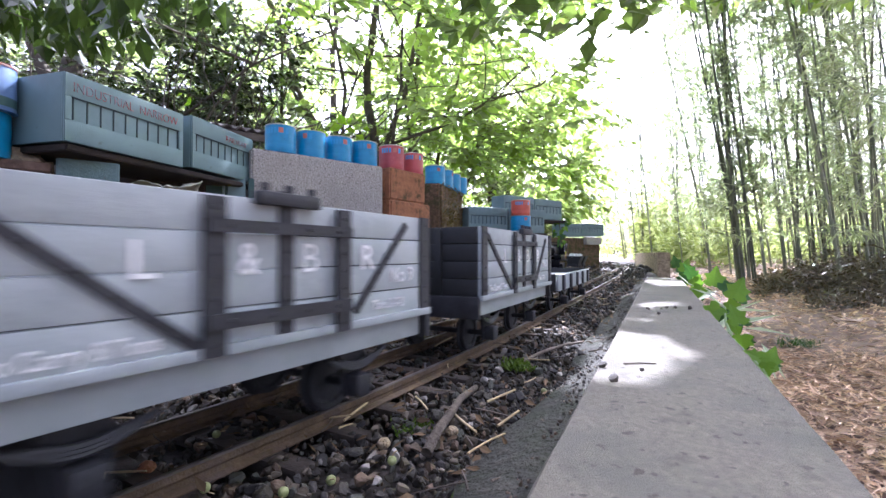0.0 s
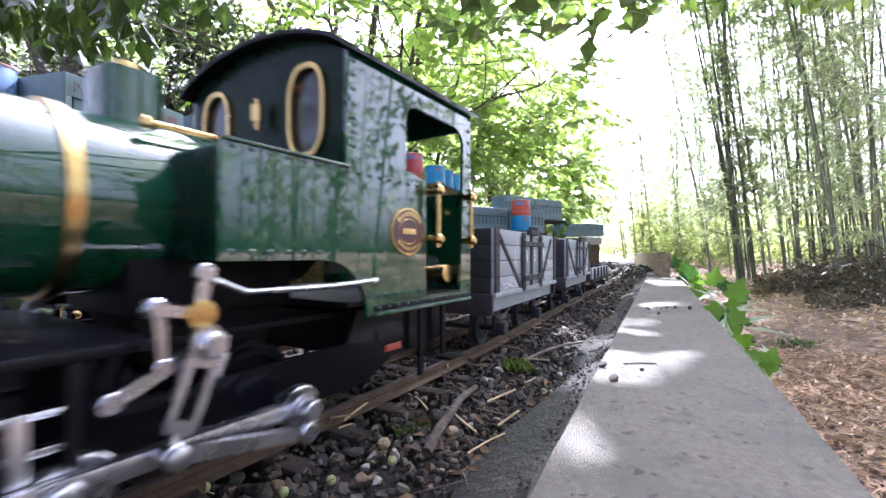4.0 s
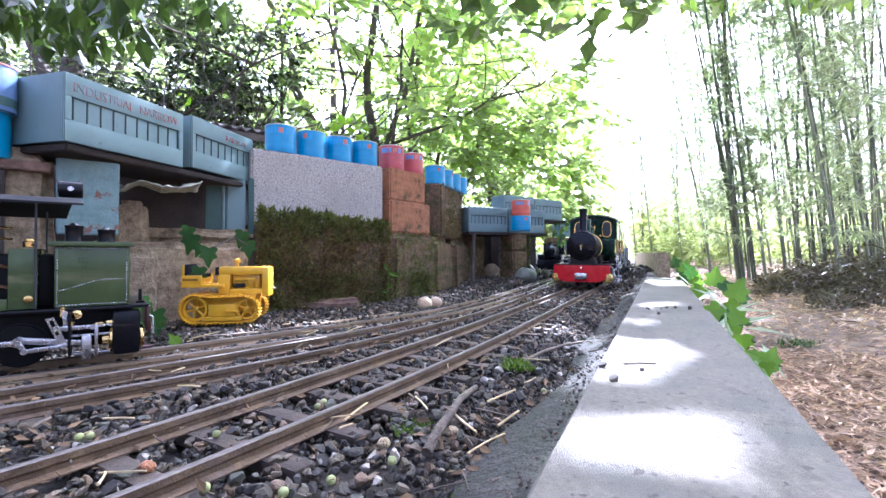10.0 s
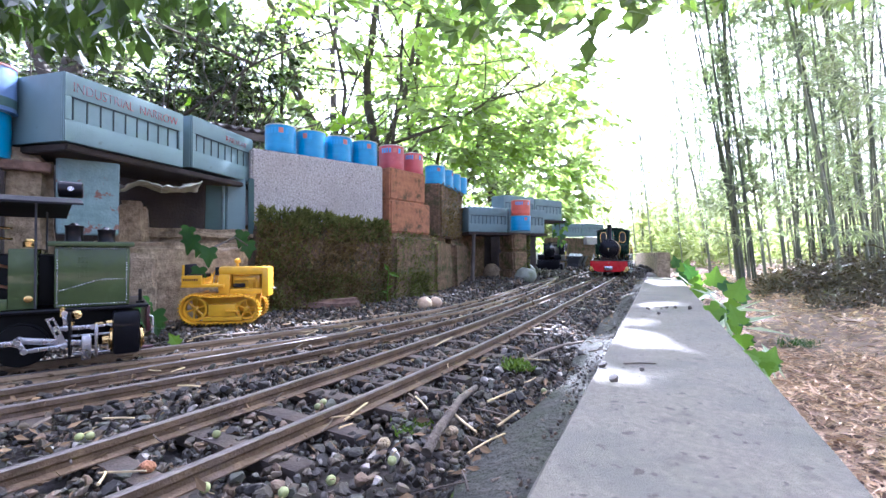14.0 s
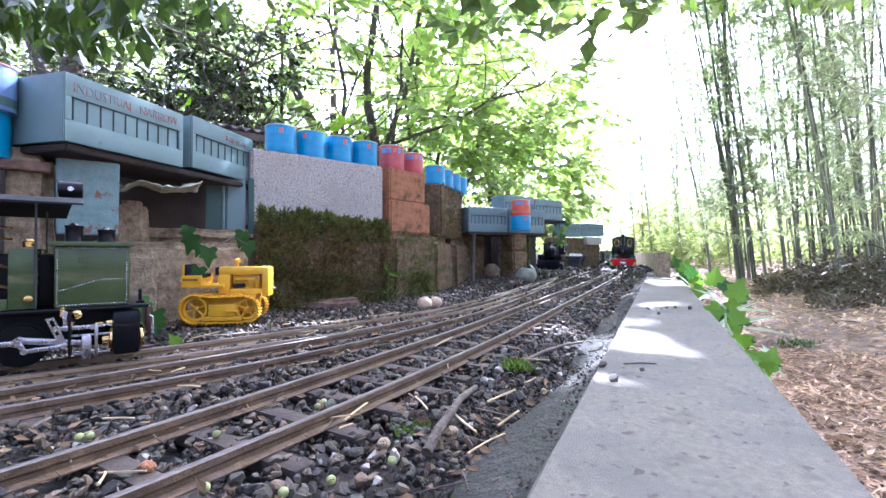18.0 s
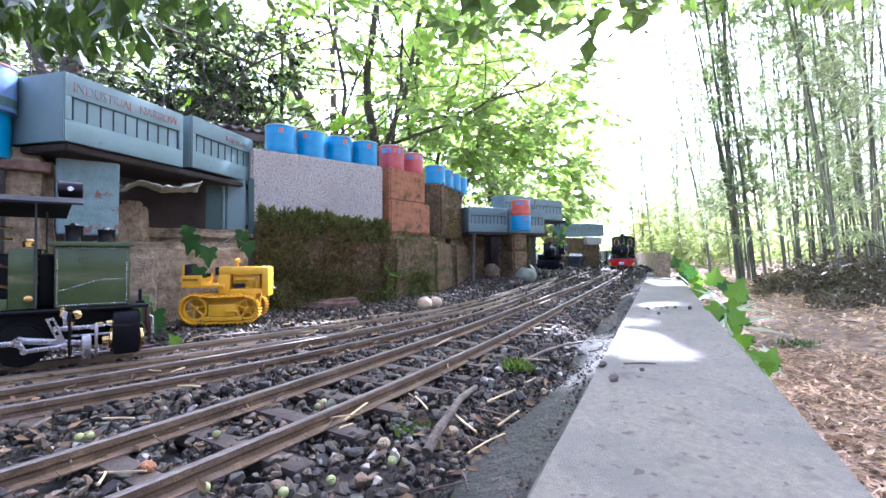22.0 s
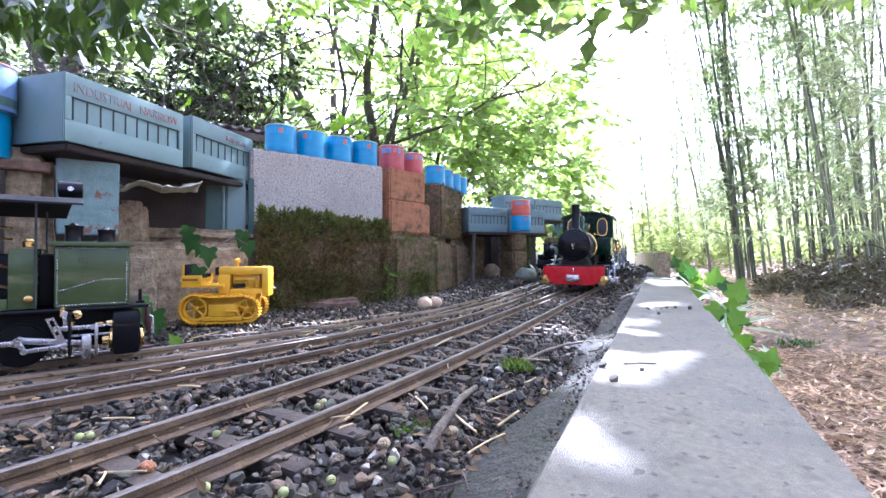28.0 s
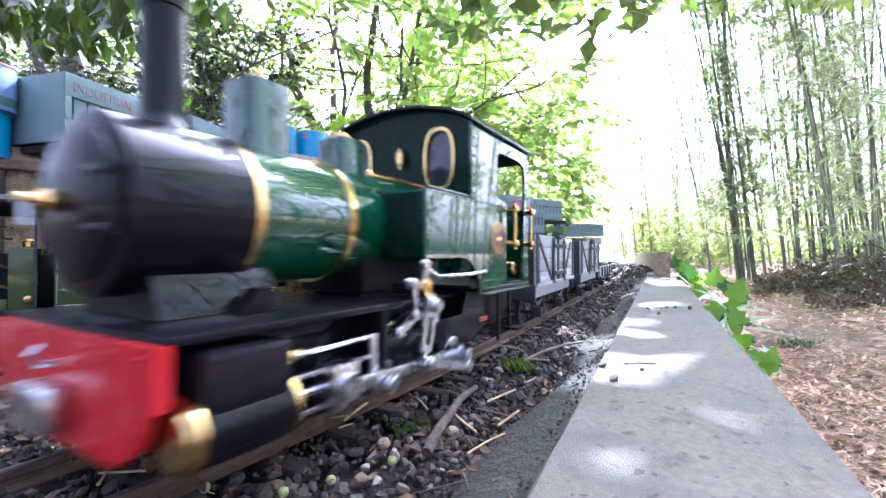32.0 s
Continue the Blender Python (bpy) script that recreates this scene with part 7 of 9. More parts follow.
# unseen woodland behind the camera and to the right, added to shape reflections
k = Kit()
for _ in range(2600):
    a = r.uniform(math.pi * 0.80, math.pi * 1.72)
    d = r.uniform(4.5, 7.0)
    x, y = math.sin(a) * d, math.cos(a) * d
    leaf_into(k, Vector((x, y, r.random() ** 1.5 * 3.0)), rand_dir(r), Vector((0, 0, 1)), r.uniform(0.18, 0.34), 0.6)
for _ in range(8000):
    a = r.uniform(math.pi * 0.32, math.pi * 0.80)
    d = r.uniform(4.2, 5.2)
    p = Vector((math.sin(a) * d, math.cos(a) * d, 4.2 * r.random()))
    if noise.noise(Vector((a * 14, p.z / d * 5, 3.0))) < 0.02 + 0.22 * p.z / d:
        continue
    leaf_into(k, p, rand_dir(r), Vector((0, 0, 1)), r.uniform(0.10, 0.20), 0.55)
tagged(part("woodland", k, "dark_leaf", smooth=0), "unseen woodland foliage added behind and to the right for reflections", "woodland", kind="stuff")

# ---- leaf litter ----
k, r = Kit(), random.Random(91)
for cnt, a0, a1, q0, q1, s in ((46000, -0.05, 1.5, 0.06, 1.6, 0.029), (26000, 0.8, 4.2, 0.10, 3.4, 0.042), (2500, 3.5, 8.0, 0.2, 5.0, 0.08)):
    for _ in range(cnt):
        a, q = r.uniform(a0, a1), r.uniform(q0, q1)
        p = kq(a, q)
        p.z = right_ground(a, q) + r.uniform(0.001, 0.020)
        t = r.uniform(0, 6.3)
        blade_into(k, p, Vector((math.cos(t), math.sin(t), r.gauss(0, 0.30))), Vector((r.gauss(0, .55), r.gauss(0, .55), 1)), s * r.uniform(0.45, 1.2), r.uniform(0.12, 0.24))
tagged(part("leaf_litter", k, "litter", smooth=0), "dry brown and buff bamboo leaves on the ground", "leaf litter", kind="stuff")


# ---- olive locomotive standing on the siding; its near side is y = 0, the rest lies behind (+y) ----
def siding_loco():
    m = Matrix.Translation((-0.1985, 0.2915, -0.003)) @ Matrix.Rotation(math.atan2(0.602, 0.798), 4, "Z")
    L = thing("tank_locomotive", "olive green riveted model tank locomotive parked on the siding", "locomotive", m)
    Z0 = 0.003

    def bx(nm, u0, u1, y0, y1, z0, z1, mat, bev=0.0006, lab="", par=None):
        return part(nm, Kit().box((-u1, y0, z0 + Z0), (-u0, y1, z1 + Z0), bev), mat, par or L, lab)
    bx("running_board", -0.0042, 0.125, -0.004, 0.070, 0.0312, 0.0332, "black")
    tank = bx("side_tank", 0.0062, 0.0432, 0.0, 0.062, 0.0334, 0.0706, "olive", 0.0008, "riveted olive green tank")
    bx("tank_top", 0.0036, 0.0462, -0.0025, 0.0645, 0.0706, 0.0736, "olive", 0.0007, par=tank)
    rows = [[(-u, 0, 0.0348 + Z0) for u in np.arange(0.0085, 0.0425, 0.00145)], [(-u, 0, 0.0694 + Z0) for u in np.arange(0.0085, 0.0425, 0.00145)],
            [(-0.0078, 0, z + Z0) for z in np.arange(0.0365, 0.069, 0.0016)], [(-0.0418, 0, z + Z0) for z in np.arange(0.0365, 0.069, 0.0016)],
            [(-u, 0, (0.0500 if u < 0.0215 else 0.0500 - (u - 0.0215) * 0.33) + Z0) for u in np.arange(0.0085, 0.0405, 0.00145)]]
    rows += [[(-u, 0, z + Z0) for u in (0.0275, 0.0295, 0.0315)] for z in (0.052, 0.055, 0.058, 0.061, 0.064)]
    for i, pts in enumerate(rows):
        k = Kit()
        rivets_along(k, pts, 0.00042, Vector((0, -1, 0)), 6)
        tagged(part("rivet_row", k, "steel" if i < 5 else "olive", tank, smooth=60), kind="stuff")
    bx("bunker_tank", 0.0508, 0.0635, 0.002, 0.060, 0.0335, 0.0690, "olive", 0.0007, "small olive rear tank")
    bx("cab_side", 0.0635, 0.118, 0.001, 0.003, 0.0335, 0.0400, "olive", 0.0005)
    for z in (0.046, 0.058):
        part("cab_pipe", Kit().tube([(-0.0640, 0.010, z + Z0), (-0.0750, 0.006, z + 0.004 + Z0), (-0.0850, 0.012, z - 0.003 + Z0), (-0.0980, 0.010, z + Z0)], 0.0009, 6), "copper_pipe", L)
    bx("backhead", 0.0760, 0.0800, 0.010, 0.052, 0.0334, 0.0740, "matt_black", 0.003)
    bx("cab_back", 0.1165, 0.118, 0.003, 0.060, 0.0335, 0.0960, "olive", 0.0005)
    bx("boiler_casing", 0.0432, 0.075, 0.012, 0.050, 0.0334, 0.0660, "matt_black", 0.004)
    for u, r, z0, z1, y in ((0.0348, 0.0046, 0.0736, 0.0832, 0.016), (0.0183, 0.0047, 0.0736, 0.0812, 0.018)):
        p = part("filler_pot", Kit().lathe((-u, y, z0 + Z0), (-u, y, 9), [(0, r * 1.05), (0.0008, r), (z1 - z0 - 0.001, r), (z1 - z0, r * 1.08), (z1 - z0 + 0.0008, r * 1.08)], 22), "black", L, "black filler pot")
        part("pot_lid", Kit().lathe((-u, y, z1 + Z0 + 0.0008), (-u, y, 9), [(0, r * 0.9), (0.0008, r * 0.5), (0.0018, r * 0.3)], 16), "black", p)
    # canopy roof with its posts
    k = Kit()
    prof = [(-0.006, 0.0955), (0.004, 0.0985), (0.018, 0.1005), (0.032, 0.1008), (0.046, 0.0990), (0.058, 0.0960), (0.0695, 0.0915)]
    n = len(prof)
    for u in (0.0295, 0.125):
        for dz in (0, 0.0012):
            k.v += [(-u - (0.16 * (y + 0.006) if u < 0.1 else 0), y, z + dz + Z0) for y, z in prof]
    for i in range(n - 1):
        a, b, c, d = i, n + i, 2 * n + i, 3 * n + i
        k.f += [(a, a + 1, c + 1, c), (b, d, d + 1, b + 1), (a, b, b + 1, a + 1), (c, c + 1, d + 1, d)]
    k.f += [(0, 2 * n, 3 * n, n), (n - 1, 2 * n - 1, 4 * n - 1, 3 * n - 1)]
    part("canopy_roof", k, "rubber", L, "dark curved canopy roof")
    for u, y in ((0.0515, 0.0005), (0.0515, 0.060), (0.116, 0.0005), (0.116, 0.060)):
        part("canopy_post", Kit().rod((-u, y, 0.0335 + Z0), (-u, y, 0.0965 + Z0), 0.0006, seg=8), "ironwork", L)
    part("roof_tank", Kit().lathe((-0.0310, 0.030, 0.1085 + Z0), (-9, 0.030, 0.1085 + Z0), [(0, 0.0048), (0.0006, 0.0054), (0.0122, 0.0054), (0.0128, 0.0048)], 24), "black", L, "small black drum on the roof")
    part("drum_ring", Kit().lathe((-0.0372, 0.0243, 0.1085 + Z0), (-0.0372, -9, 0.1085 + Z0), [(0, 0.0016), (0.0006, 0.0016), (0.0006, 0.0012)], 16), "steel", L)
    part("regulator_valve", Kit().lathe((-0.0560, 0.020, 0.070 + Z0), (-0.0560, 0.020, 9), [(0, 0.0034), (0.0035, 0.0034), (0.004, 0.0026), (0.0052, 0.0024)], 16), "brass", L, "brass valve cap")
    part("sight_glass", Kit().lathe((-0.0545, 0.0012, 0.0395 + Z0), (-0.0545, -9, 0.0395 + Z0), [(0, 0.0020), (0.0012, 0.0020), (0.0014, 0.0012)], 16), "brass", L)
    for z in (0.0750, 0.0815, 0.0470):
        part("cab_pipe", Kit().tube([(-0.064, 0.022, z + Z0), (-0.075, 0.020, z + 0.001 + Z0), (-0.092, 0.022, z - 0.002 + Z0)], 0.0007, 6), "brass", L)
    # front cylinder and outside motion
    cyl = bx("cylinder_block", 0.0004, 0.0150, -0.0075, 0.010, 0.0025, 0.0300, "black", 0.0028, "glossy black cylinder block")
    for u, d in ((0.0004, 1), (0.0150, -1)):
        part("cylinder_ring", Kit().lathe((-u, -0.0005, 0.0120 + Z0), (-u + d, -0.0005, 0.0120 + Z0), [(0, 0.0076), (0.0012, 0.0076), (0.0014, 0.0060), (0.0020, 0.0055)], 24), "brass", cyl, "brass cylinder ring")
    part("gland", Kit().lathe((-0.0165, -0.0005, 0.0120 + Z0), (-9, -0.0005, 0.0120 + Z0), [(0, 0.0030), (0.0035, 0.0030), (0.0038, 0.0015)], 14), "brass", cyl)
    part("valve_gland", Kit().lathe((-0.0150, -0.001, 0.0225 + Z0), (-9, -0.001, 0.0225 + Z0), [(0, 0.0022), (0.003, 0.0022), (0.0045, 0.0010), (0.0085, 0.0009)], 12), "brass", cyl)
    for nm, a, b, w, y in (("connecting_rod", (0.0274, 0.0116), (0.0577, 0.0166), 0.0036, -0.0060), ("eccentric_rod", (0.0377, 0.0116), (0.0549, 0.0107), 0.0024, -0.0095), ("valve_rod", (0.0158, 0.0220), (0.0243, 0.0214), 0.0014, -0.0060),
                           ("radius_rod", (0.0243, 0.0214), (0.0423, 0.0217), 0.0026, -0.0062), ("return_crank", (0.0549, 0.0107), (0.0577, 0.0166), 0.0026, -0.0105), ("coupling_rod", (0.0577, 0.0150), (0.0930, 0.0150), 0.0030, -0.0045),
                           ("reach_arm", (0.0379, 0.0306), (0.0373, 0.0212), 0.0024, -0.0050)):
        d = Vector((-(b[0] - a[0]), 0, b[1] - a[1]))
        mm = Matrix.Translation((-a[0], y, a[1] + Z0)) @ Matrix.Rotation(math.atan2(-d.z, d.x), 4, "Y")
        k = Kit().box((0, -0.0006, -w / 2), (d.length, 0.0006, w / 2), 0.0003)
        for x in (0, d.length):
            k.lathe((x, -0.0014, 0), (x, 9, 0), [(0, w * 0.62), (0.0024, w * 0.62)], 16)
        part(nm, k, "steel", L, "bright steel rod", m=mm)
    for z in (0.0056, 0.0166):
        bx("slide_bar", 0.0160, 0.0349, -0.0060, -0.0040, z - 0.0006, z + 0.0006, "steel", 0.0002)
    bx("crosshead", 0.0252, 0.0298, -0.0085, -0.0030, 0.0020, 0.0168, "steel", 0.0006, "steel crosshead")
    link = Kit().plate([(0.0425, 0.0292), (0.0462, 0.0282), (0.0396, 0.0104), (0.0362, 0.0118)], 0.0012, lambda a, b, d: (-a, -0.0080 - d, b + Z0), [[(0.0428, 0.0274), (0.0444, 0.0268), (0.0414, 0.0180), (0.0398, 0.0186)]])
    part("expansion_link", link, "steel", L)
    bx("combination_lever", 0.0220, 0.0236, -0.0096, -0.0084, 0.0034, 0.0232, "steel", 0.0003)
    bx("motion_hanger", 0.0348, 0.0360, -0.0110, 0.006, 0.0050, 0.0312, "matt_black", 0.0002)
    for u in (0.0352, 0.0390):
        part("oiler", Kit().lathe((-u, -0.003, 0.0200 + Z0 + (0.0085 if u > 0.037 else 0)), (-u, -0.003, 9), [(0, 0.0015), (0.0050, 0.0015), (0.0055, 0.0009)], 12), "brass", L)
    part("lubricator_cap", Kit().lathe((-0.0324, -0.004, 0.0292 + Z0), (-0.0324, -9, 0.0292 + Z0), [(0, 0.0024), (0.0008, 0.0026), (0.0016, 0.0014), (0.0022, 0.0012)], 16), "brass", L)
    for u in (0.0582, 0.0950):
        w = Kit()
        for y in (0.004, 0.048):
            w.lathe((-u, y, 0.0120 + Z0), (-u, 9, 0.0120 + Z0), [(0, 0.0090), (0.0002, 0.0118), (0.0030, 0.0120), (0.0032, 0.0130), (0.0042, 0.0130)], 30)
        w.rod((-u, -0.003, 0.012 + Z0), (-u, 0.052, 0.012 + Z0), 0.002)
        part("wheelset", w, "matt_black", L)
        part("crank_pin", Kit().lathe((-u, -0.0095, 0.0152 + Z0), (-u, 9, 0.0152 + Z0), [(0, 0.0018), (0.010, 0.0018)], 14), "steel", L)
    bx("frame", 0.004, 0.118, 0.010, 0.046, 0.0075, 0.0312, "matt_black", 0.001)
    bx("front_beam", -0.0050, -0.0030, -0.003, 0.066, 0.0150, 0.0318, "maroon", 0.0005)
    part("front_pipe", Kit().tube([(0.0045, -0.003, 0.026 + Z0), (0.0062, -0.003, 0.0245 + Z0), (0.0062, -0.003, 0.014 + Z0)], 0.0009, 8), "steel", L)
    part("drain_cock", Kit().lathe((0.0004, -0.004, 0.0055 + Z0), (9, -0.004, 0.0050 + Z0), [(0, 0.0012), (0.006, 0.0010)], 10), "maroon", L)
    part("lamp_bracket", Kit().box((-0.0022, 0.008, 0.0332 + Z0), (0.0022, 0.012, 0.0345 + Z0)).box((-0.001, 0.0094, 0.0345 + Z0), (0.001, 0.0108, 0.0425 + Z0), 0.0003), "black", L)


siding_loco()


# ---- yellow crawler tractor ----
def tractor():
    m = Matrix.Translation((-0.2565, 0.4300, -0.0035)) @ Matrix.Rotation(math.atan2(0.1805, 0.9836), 4, "Z") @ Matrix.Diagonal((0.955, 1, 1, 1))
    T = thing("crawler_tractor", "bright yellow model crawler tractor with black seat, standing beside the siding", "tractor", m)

    def bx(nm, x0, x1, y0, y1, z0, z1, mat="yellow", bev=0.0007, lab="", par=None):
        return part(nm, Kit().box((x0, y0, z0), (x1, y1, z1), bev), mat, par or T, lab)
    # endless tracks
    ra, rb = 0.0136, 0.0122
    ca, cb = Vector((0.0142, 0.0150)), Vector((0.0640, 0.0142))
    path = []
    for t in np.linspace(math.pi / 2, 3 * math.pi / 2, 15):
        path.append((ca.x + ra * math.cos(t), ca.y + ra * math.sin(t)))
    path += [(x, 0.0014 + 0.0003 * math.sin(x * 400)) for x in np.linspace(0.020, 0.058, 10)]
    for t in np.linspace(-math.pi / 2, math.pi / 2, 14):
        path.append((cb.x + rb * math.cos(t), cb.y + rb * math.sin(t)))
    path += [(x, 0.0275 - 0.0009 * math.sin(math.pi * (0.058 - x) / 0.04)) for x in np.linspace(0.058, 0.020, 10)]
    shoe = Kit().box((-0.0021, -0.0062, -0.0005), (0.0021, 0.0062, 0.0004), 0.0002).box((-0.0021, -0.0062, 0.0004), (-0.0013, 0.0062, 0.0019)).mesh("track_shoe")
    shoe.materials.append(MAT["yellow"])
    for y in (0.0062, 0.0425):
        tr = part("track", Kit().tube([(a, y, b) for a, b in path[:1]] + [(a, y, b) for a, b in path[1:]], 0.0012, 5), "yellow", T, "endless yellow crawler track")
        for i in range(len(path)):
            p, q = Vector(path[i - 1]), Vector(path[(i + 1) % len(path)])
            d = (q - p).normalized()
            c = Vector(path[i])
            part("track_shoe", shoe, "yellow", tr, m=Matrix.Translation((c.x, y, c.y)) @ Matrix.Rotation(-math.atan2(d.y, d.x) + math.pi, 4, "Y"))
        for c, r, ns in ((ca, 0.0118, 6), (cb, 0.0105, 5)):
            w = part("sprocket" if ns == 6 else "idler", Kit().plate(oval(c.x, c.y, r, r, 28), 0.004, lambda a, b, d, y=y: (a, y - 0.002 + d, b), [oval(c.x, c.y, r * 0.80, r * 0.80, 28)]), "yellow", T)
            for i in range(ns):
                t = 2 * math.pi * i / ns + 0.3
                part("spoke", Kit().tube([(c.x, y, c.y), (c.x + r * 0.85 * math.cos(t), y, c.y + r * 0.85 * math.sin(t))], 0.0011, 6), "yellow", w)
            part("wheel_hub", Kit().lathe((c.x, y - 0.003, c.y), (c.x, 9, c.y), [(0, 0.0014), (0.001, 0.0026), (0.006, 0.0026)], 16), "yellow", w)
        sgn = -1 if y < 0.02 else 1
        bx("track_frame", 0.027, 0.0535, y - 0.0035, y + 0.0035, 0.0075, 0.0195, "yellow", 0.0012)
        bx("roller_guard", 0.022, 0.0600, y - 0.0045, y + 0.0045, 0.0032, 0.0072, "yellow", 0.0008)
        for x in (0.028, 0.035, 0.042, 0.049, 0.055):
            part("roller", Kit().lathe((x, y - 0.005, 0.0050), (x, 9, 0.0050), [(0, 0.0018), (0.010, 0.0018)], 12), "yellow", T)
        part("recoil_spring", Kit().lathe((0.044, y - 0.0045, 0.0125), (0.060, y - 0.0045, 0.0125), [(0.0005 * i, 0.0016 if i % 2 else 0.0011) for i in range(28)], 10), "yellow", T)
    bx("chassis", 0.008, 0.072, 0.013, 0.036, 0.010, 0.030, "yellow", 0.002)
    # bonnet with open engine bay
    bx("bonnet", 0.0335, 0.0835, 0.0125, 0.0365, 0.0480, 0.0565, "yellow", 0.0026, "rounded yellow bonnet")
    bx("bonnet_rear", 0.0335, 0.0450, 0.0120, 0.0370, 0.0290, 0.0485, "yellow", 0.001)
    bx("radiator_shell", 0.0770, 0.0845, 0.0115, 0.0375, 0.0255, 0.0560, "yellow", 0.0022)
    bx("engine_sill", 0.0450, 0.0770, 0.0125, 0.0365, 0.0285, 0.0340, "yellow", 0.0008)
    bx("engine_block", 0.0460, 0.0740, 0.0190, 0.0300, 0.0340, 0.0480, "yellow", 0.0015)
    # black panel added behind the engine to paint the bay's shadow
    bx("bay_wall", 0.0452, 0.0768, 0.0305, 0.0315, 0.0345, 0.0478, "rubber", 0.0001, "dark panel in place of the engine bay's shadow")
    bx("engine_head", 0.0480, 0.0700, 0.0160, 0.0200, 0.0420, 0.0460, "yellow", 0.0010)
    bx("starter_motor", 0.0470, 0.0590, 0.0150, 0.0195, 0.0350, 0.0392, "rubber", 0.0014, "grey-black starter motor")
    for x in (0.062, 0.066, 0.070):
        part("engine_pipe", Kit().tube([(x, 0.0165, 0.0345), (x + 0.001, 0.0160, 0.0390), (x, 0.0170, 0.0440)], 0.0010, 6), "yellow", T)
    part("front_hitch", Kit().rod((0.0845, 0.0245, 0.0335), (0.0895, 0.0245, 0.0335), 0.0008), "steel", T)
    part("air_cleaner", Kit().lathe((0.0495, 0.0245, 0.0560), (0.0495, 0.0245, 9), [(0, 0.0016), (0.0040, 0.0014), (0.0046, 0.0030), (0.0070, 0.0034), (0.0084, 0.0024), (0.0090, 0.0008)], 18), "yellow", T, "yellow air cleaner bowl")
    # driver's platform
    for y0, y1 in ((0.0075, 0.0105), (0.0385, 0.0415)):
        s = bx("fuel_tank_side", -0.0005, 0.0190, y0, y1, 0.0385, 0.0480, "yellow", 0.0008)
        if y0 < 0.02:
            for i in range(7):
                bx("lettering_bar", 0.0012 + i * 0.0021, 0.0026 + i * 0.0021, y0 - 0.0002, y0, 0.0425, 0.0448, "maroon", 0.0, par=s)
    bx("deck", -0.0010, 0.0400, 0.0070, 0.0420, 0.0360, 0.0388, "yellow", 0.0007)
    bx("seat_box", 0.0010, 0.0200, 0.0110, 0.0380, 0.0388, 0.0455, "yellow", 0.0008)
    bx("seat", 0.0030, 0.0190, 0.0120, 0.0370, 0.0455, 0.0490, "rubber", 0.0012, "black padded seat")
    bx("seat_back", 0.0005, 0.0045, 0.0120, 0.0370, 0.0455, 0.0590, "rubber", 0.0016, "black seat back")
    bx("seat_shell", -0.0015, 0.0006, 0.0115, 0.0375, 0.0440, 0.0585, "yellow", 0.0006)
    bx("dashboard", 0.0300, 0.0336, 0.0140, 0.0350, 0.0480, 0.0560, "rubber", 0.0008)
    for y, x in ((0.018, 0.026), (0.022, 0.0275), (0.030, 0.0265)):
        part("lever", Kit().tube([(x, y, 0.0388), (x + 0.001, y, 0.0480), (x + 0.004, y, 0.0545)], 0.0006, 6), "yellow", T)


tractor()


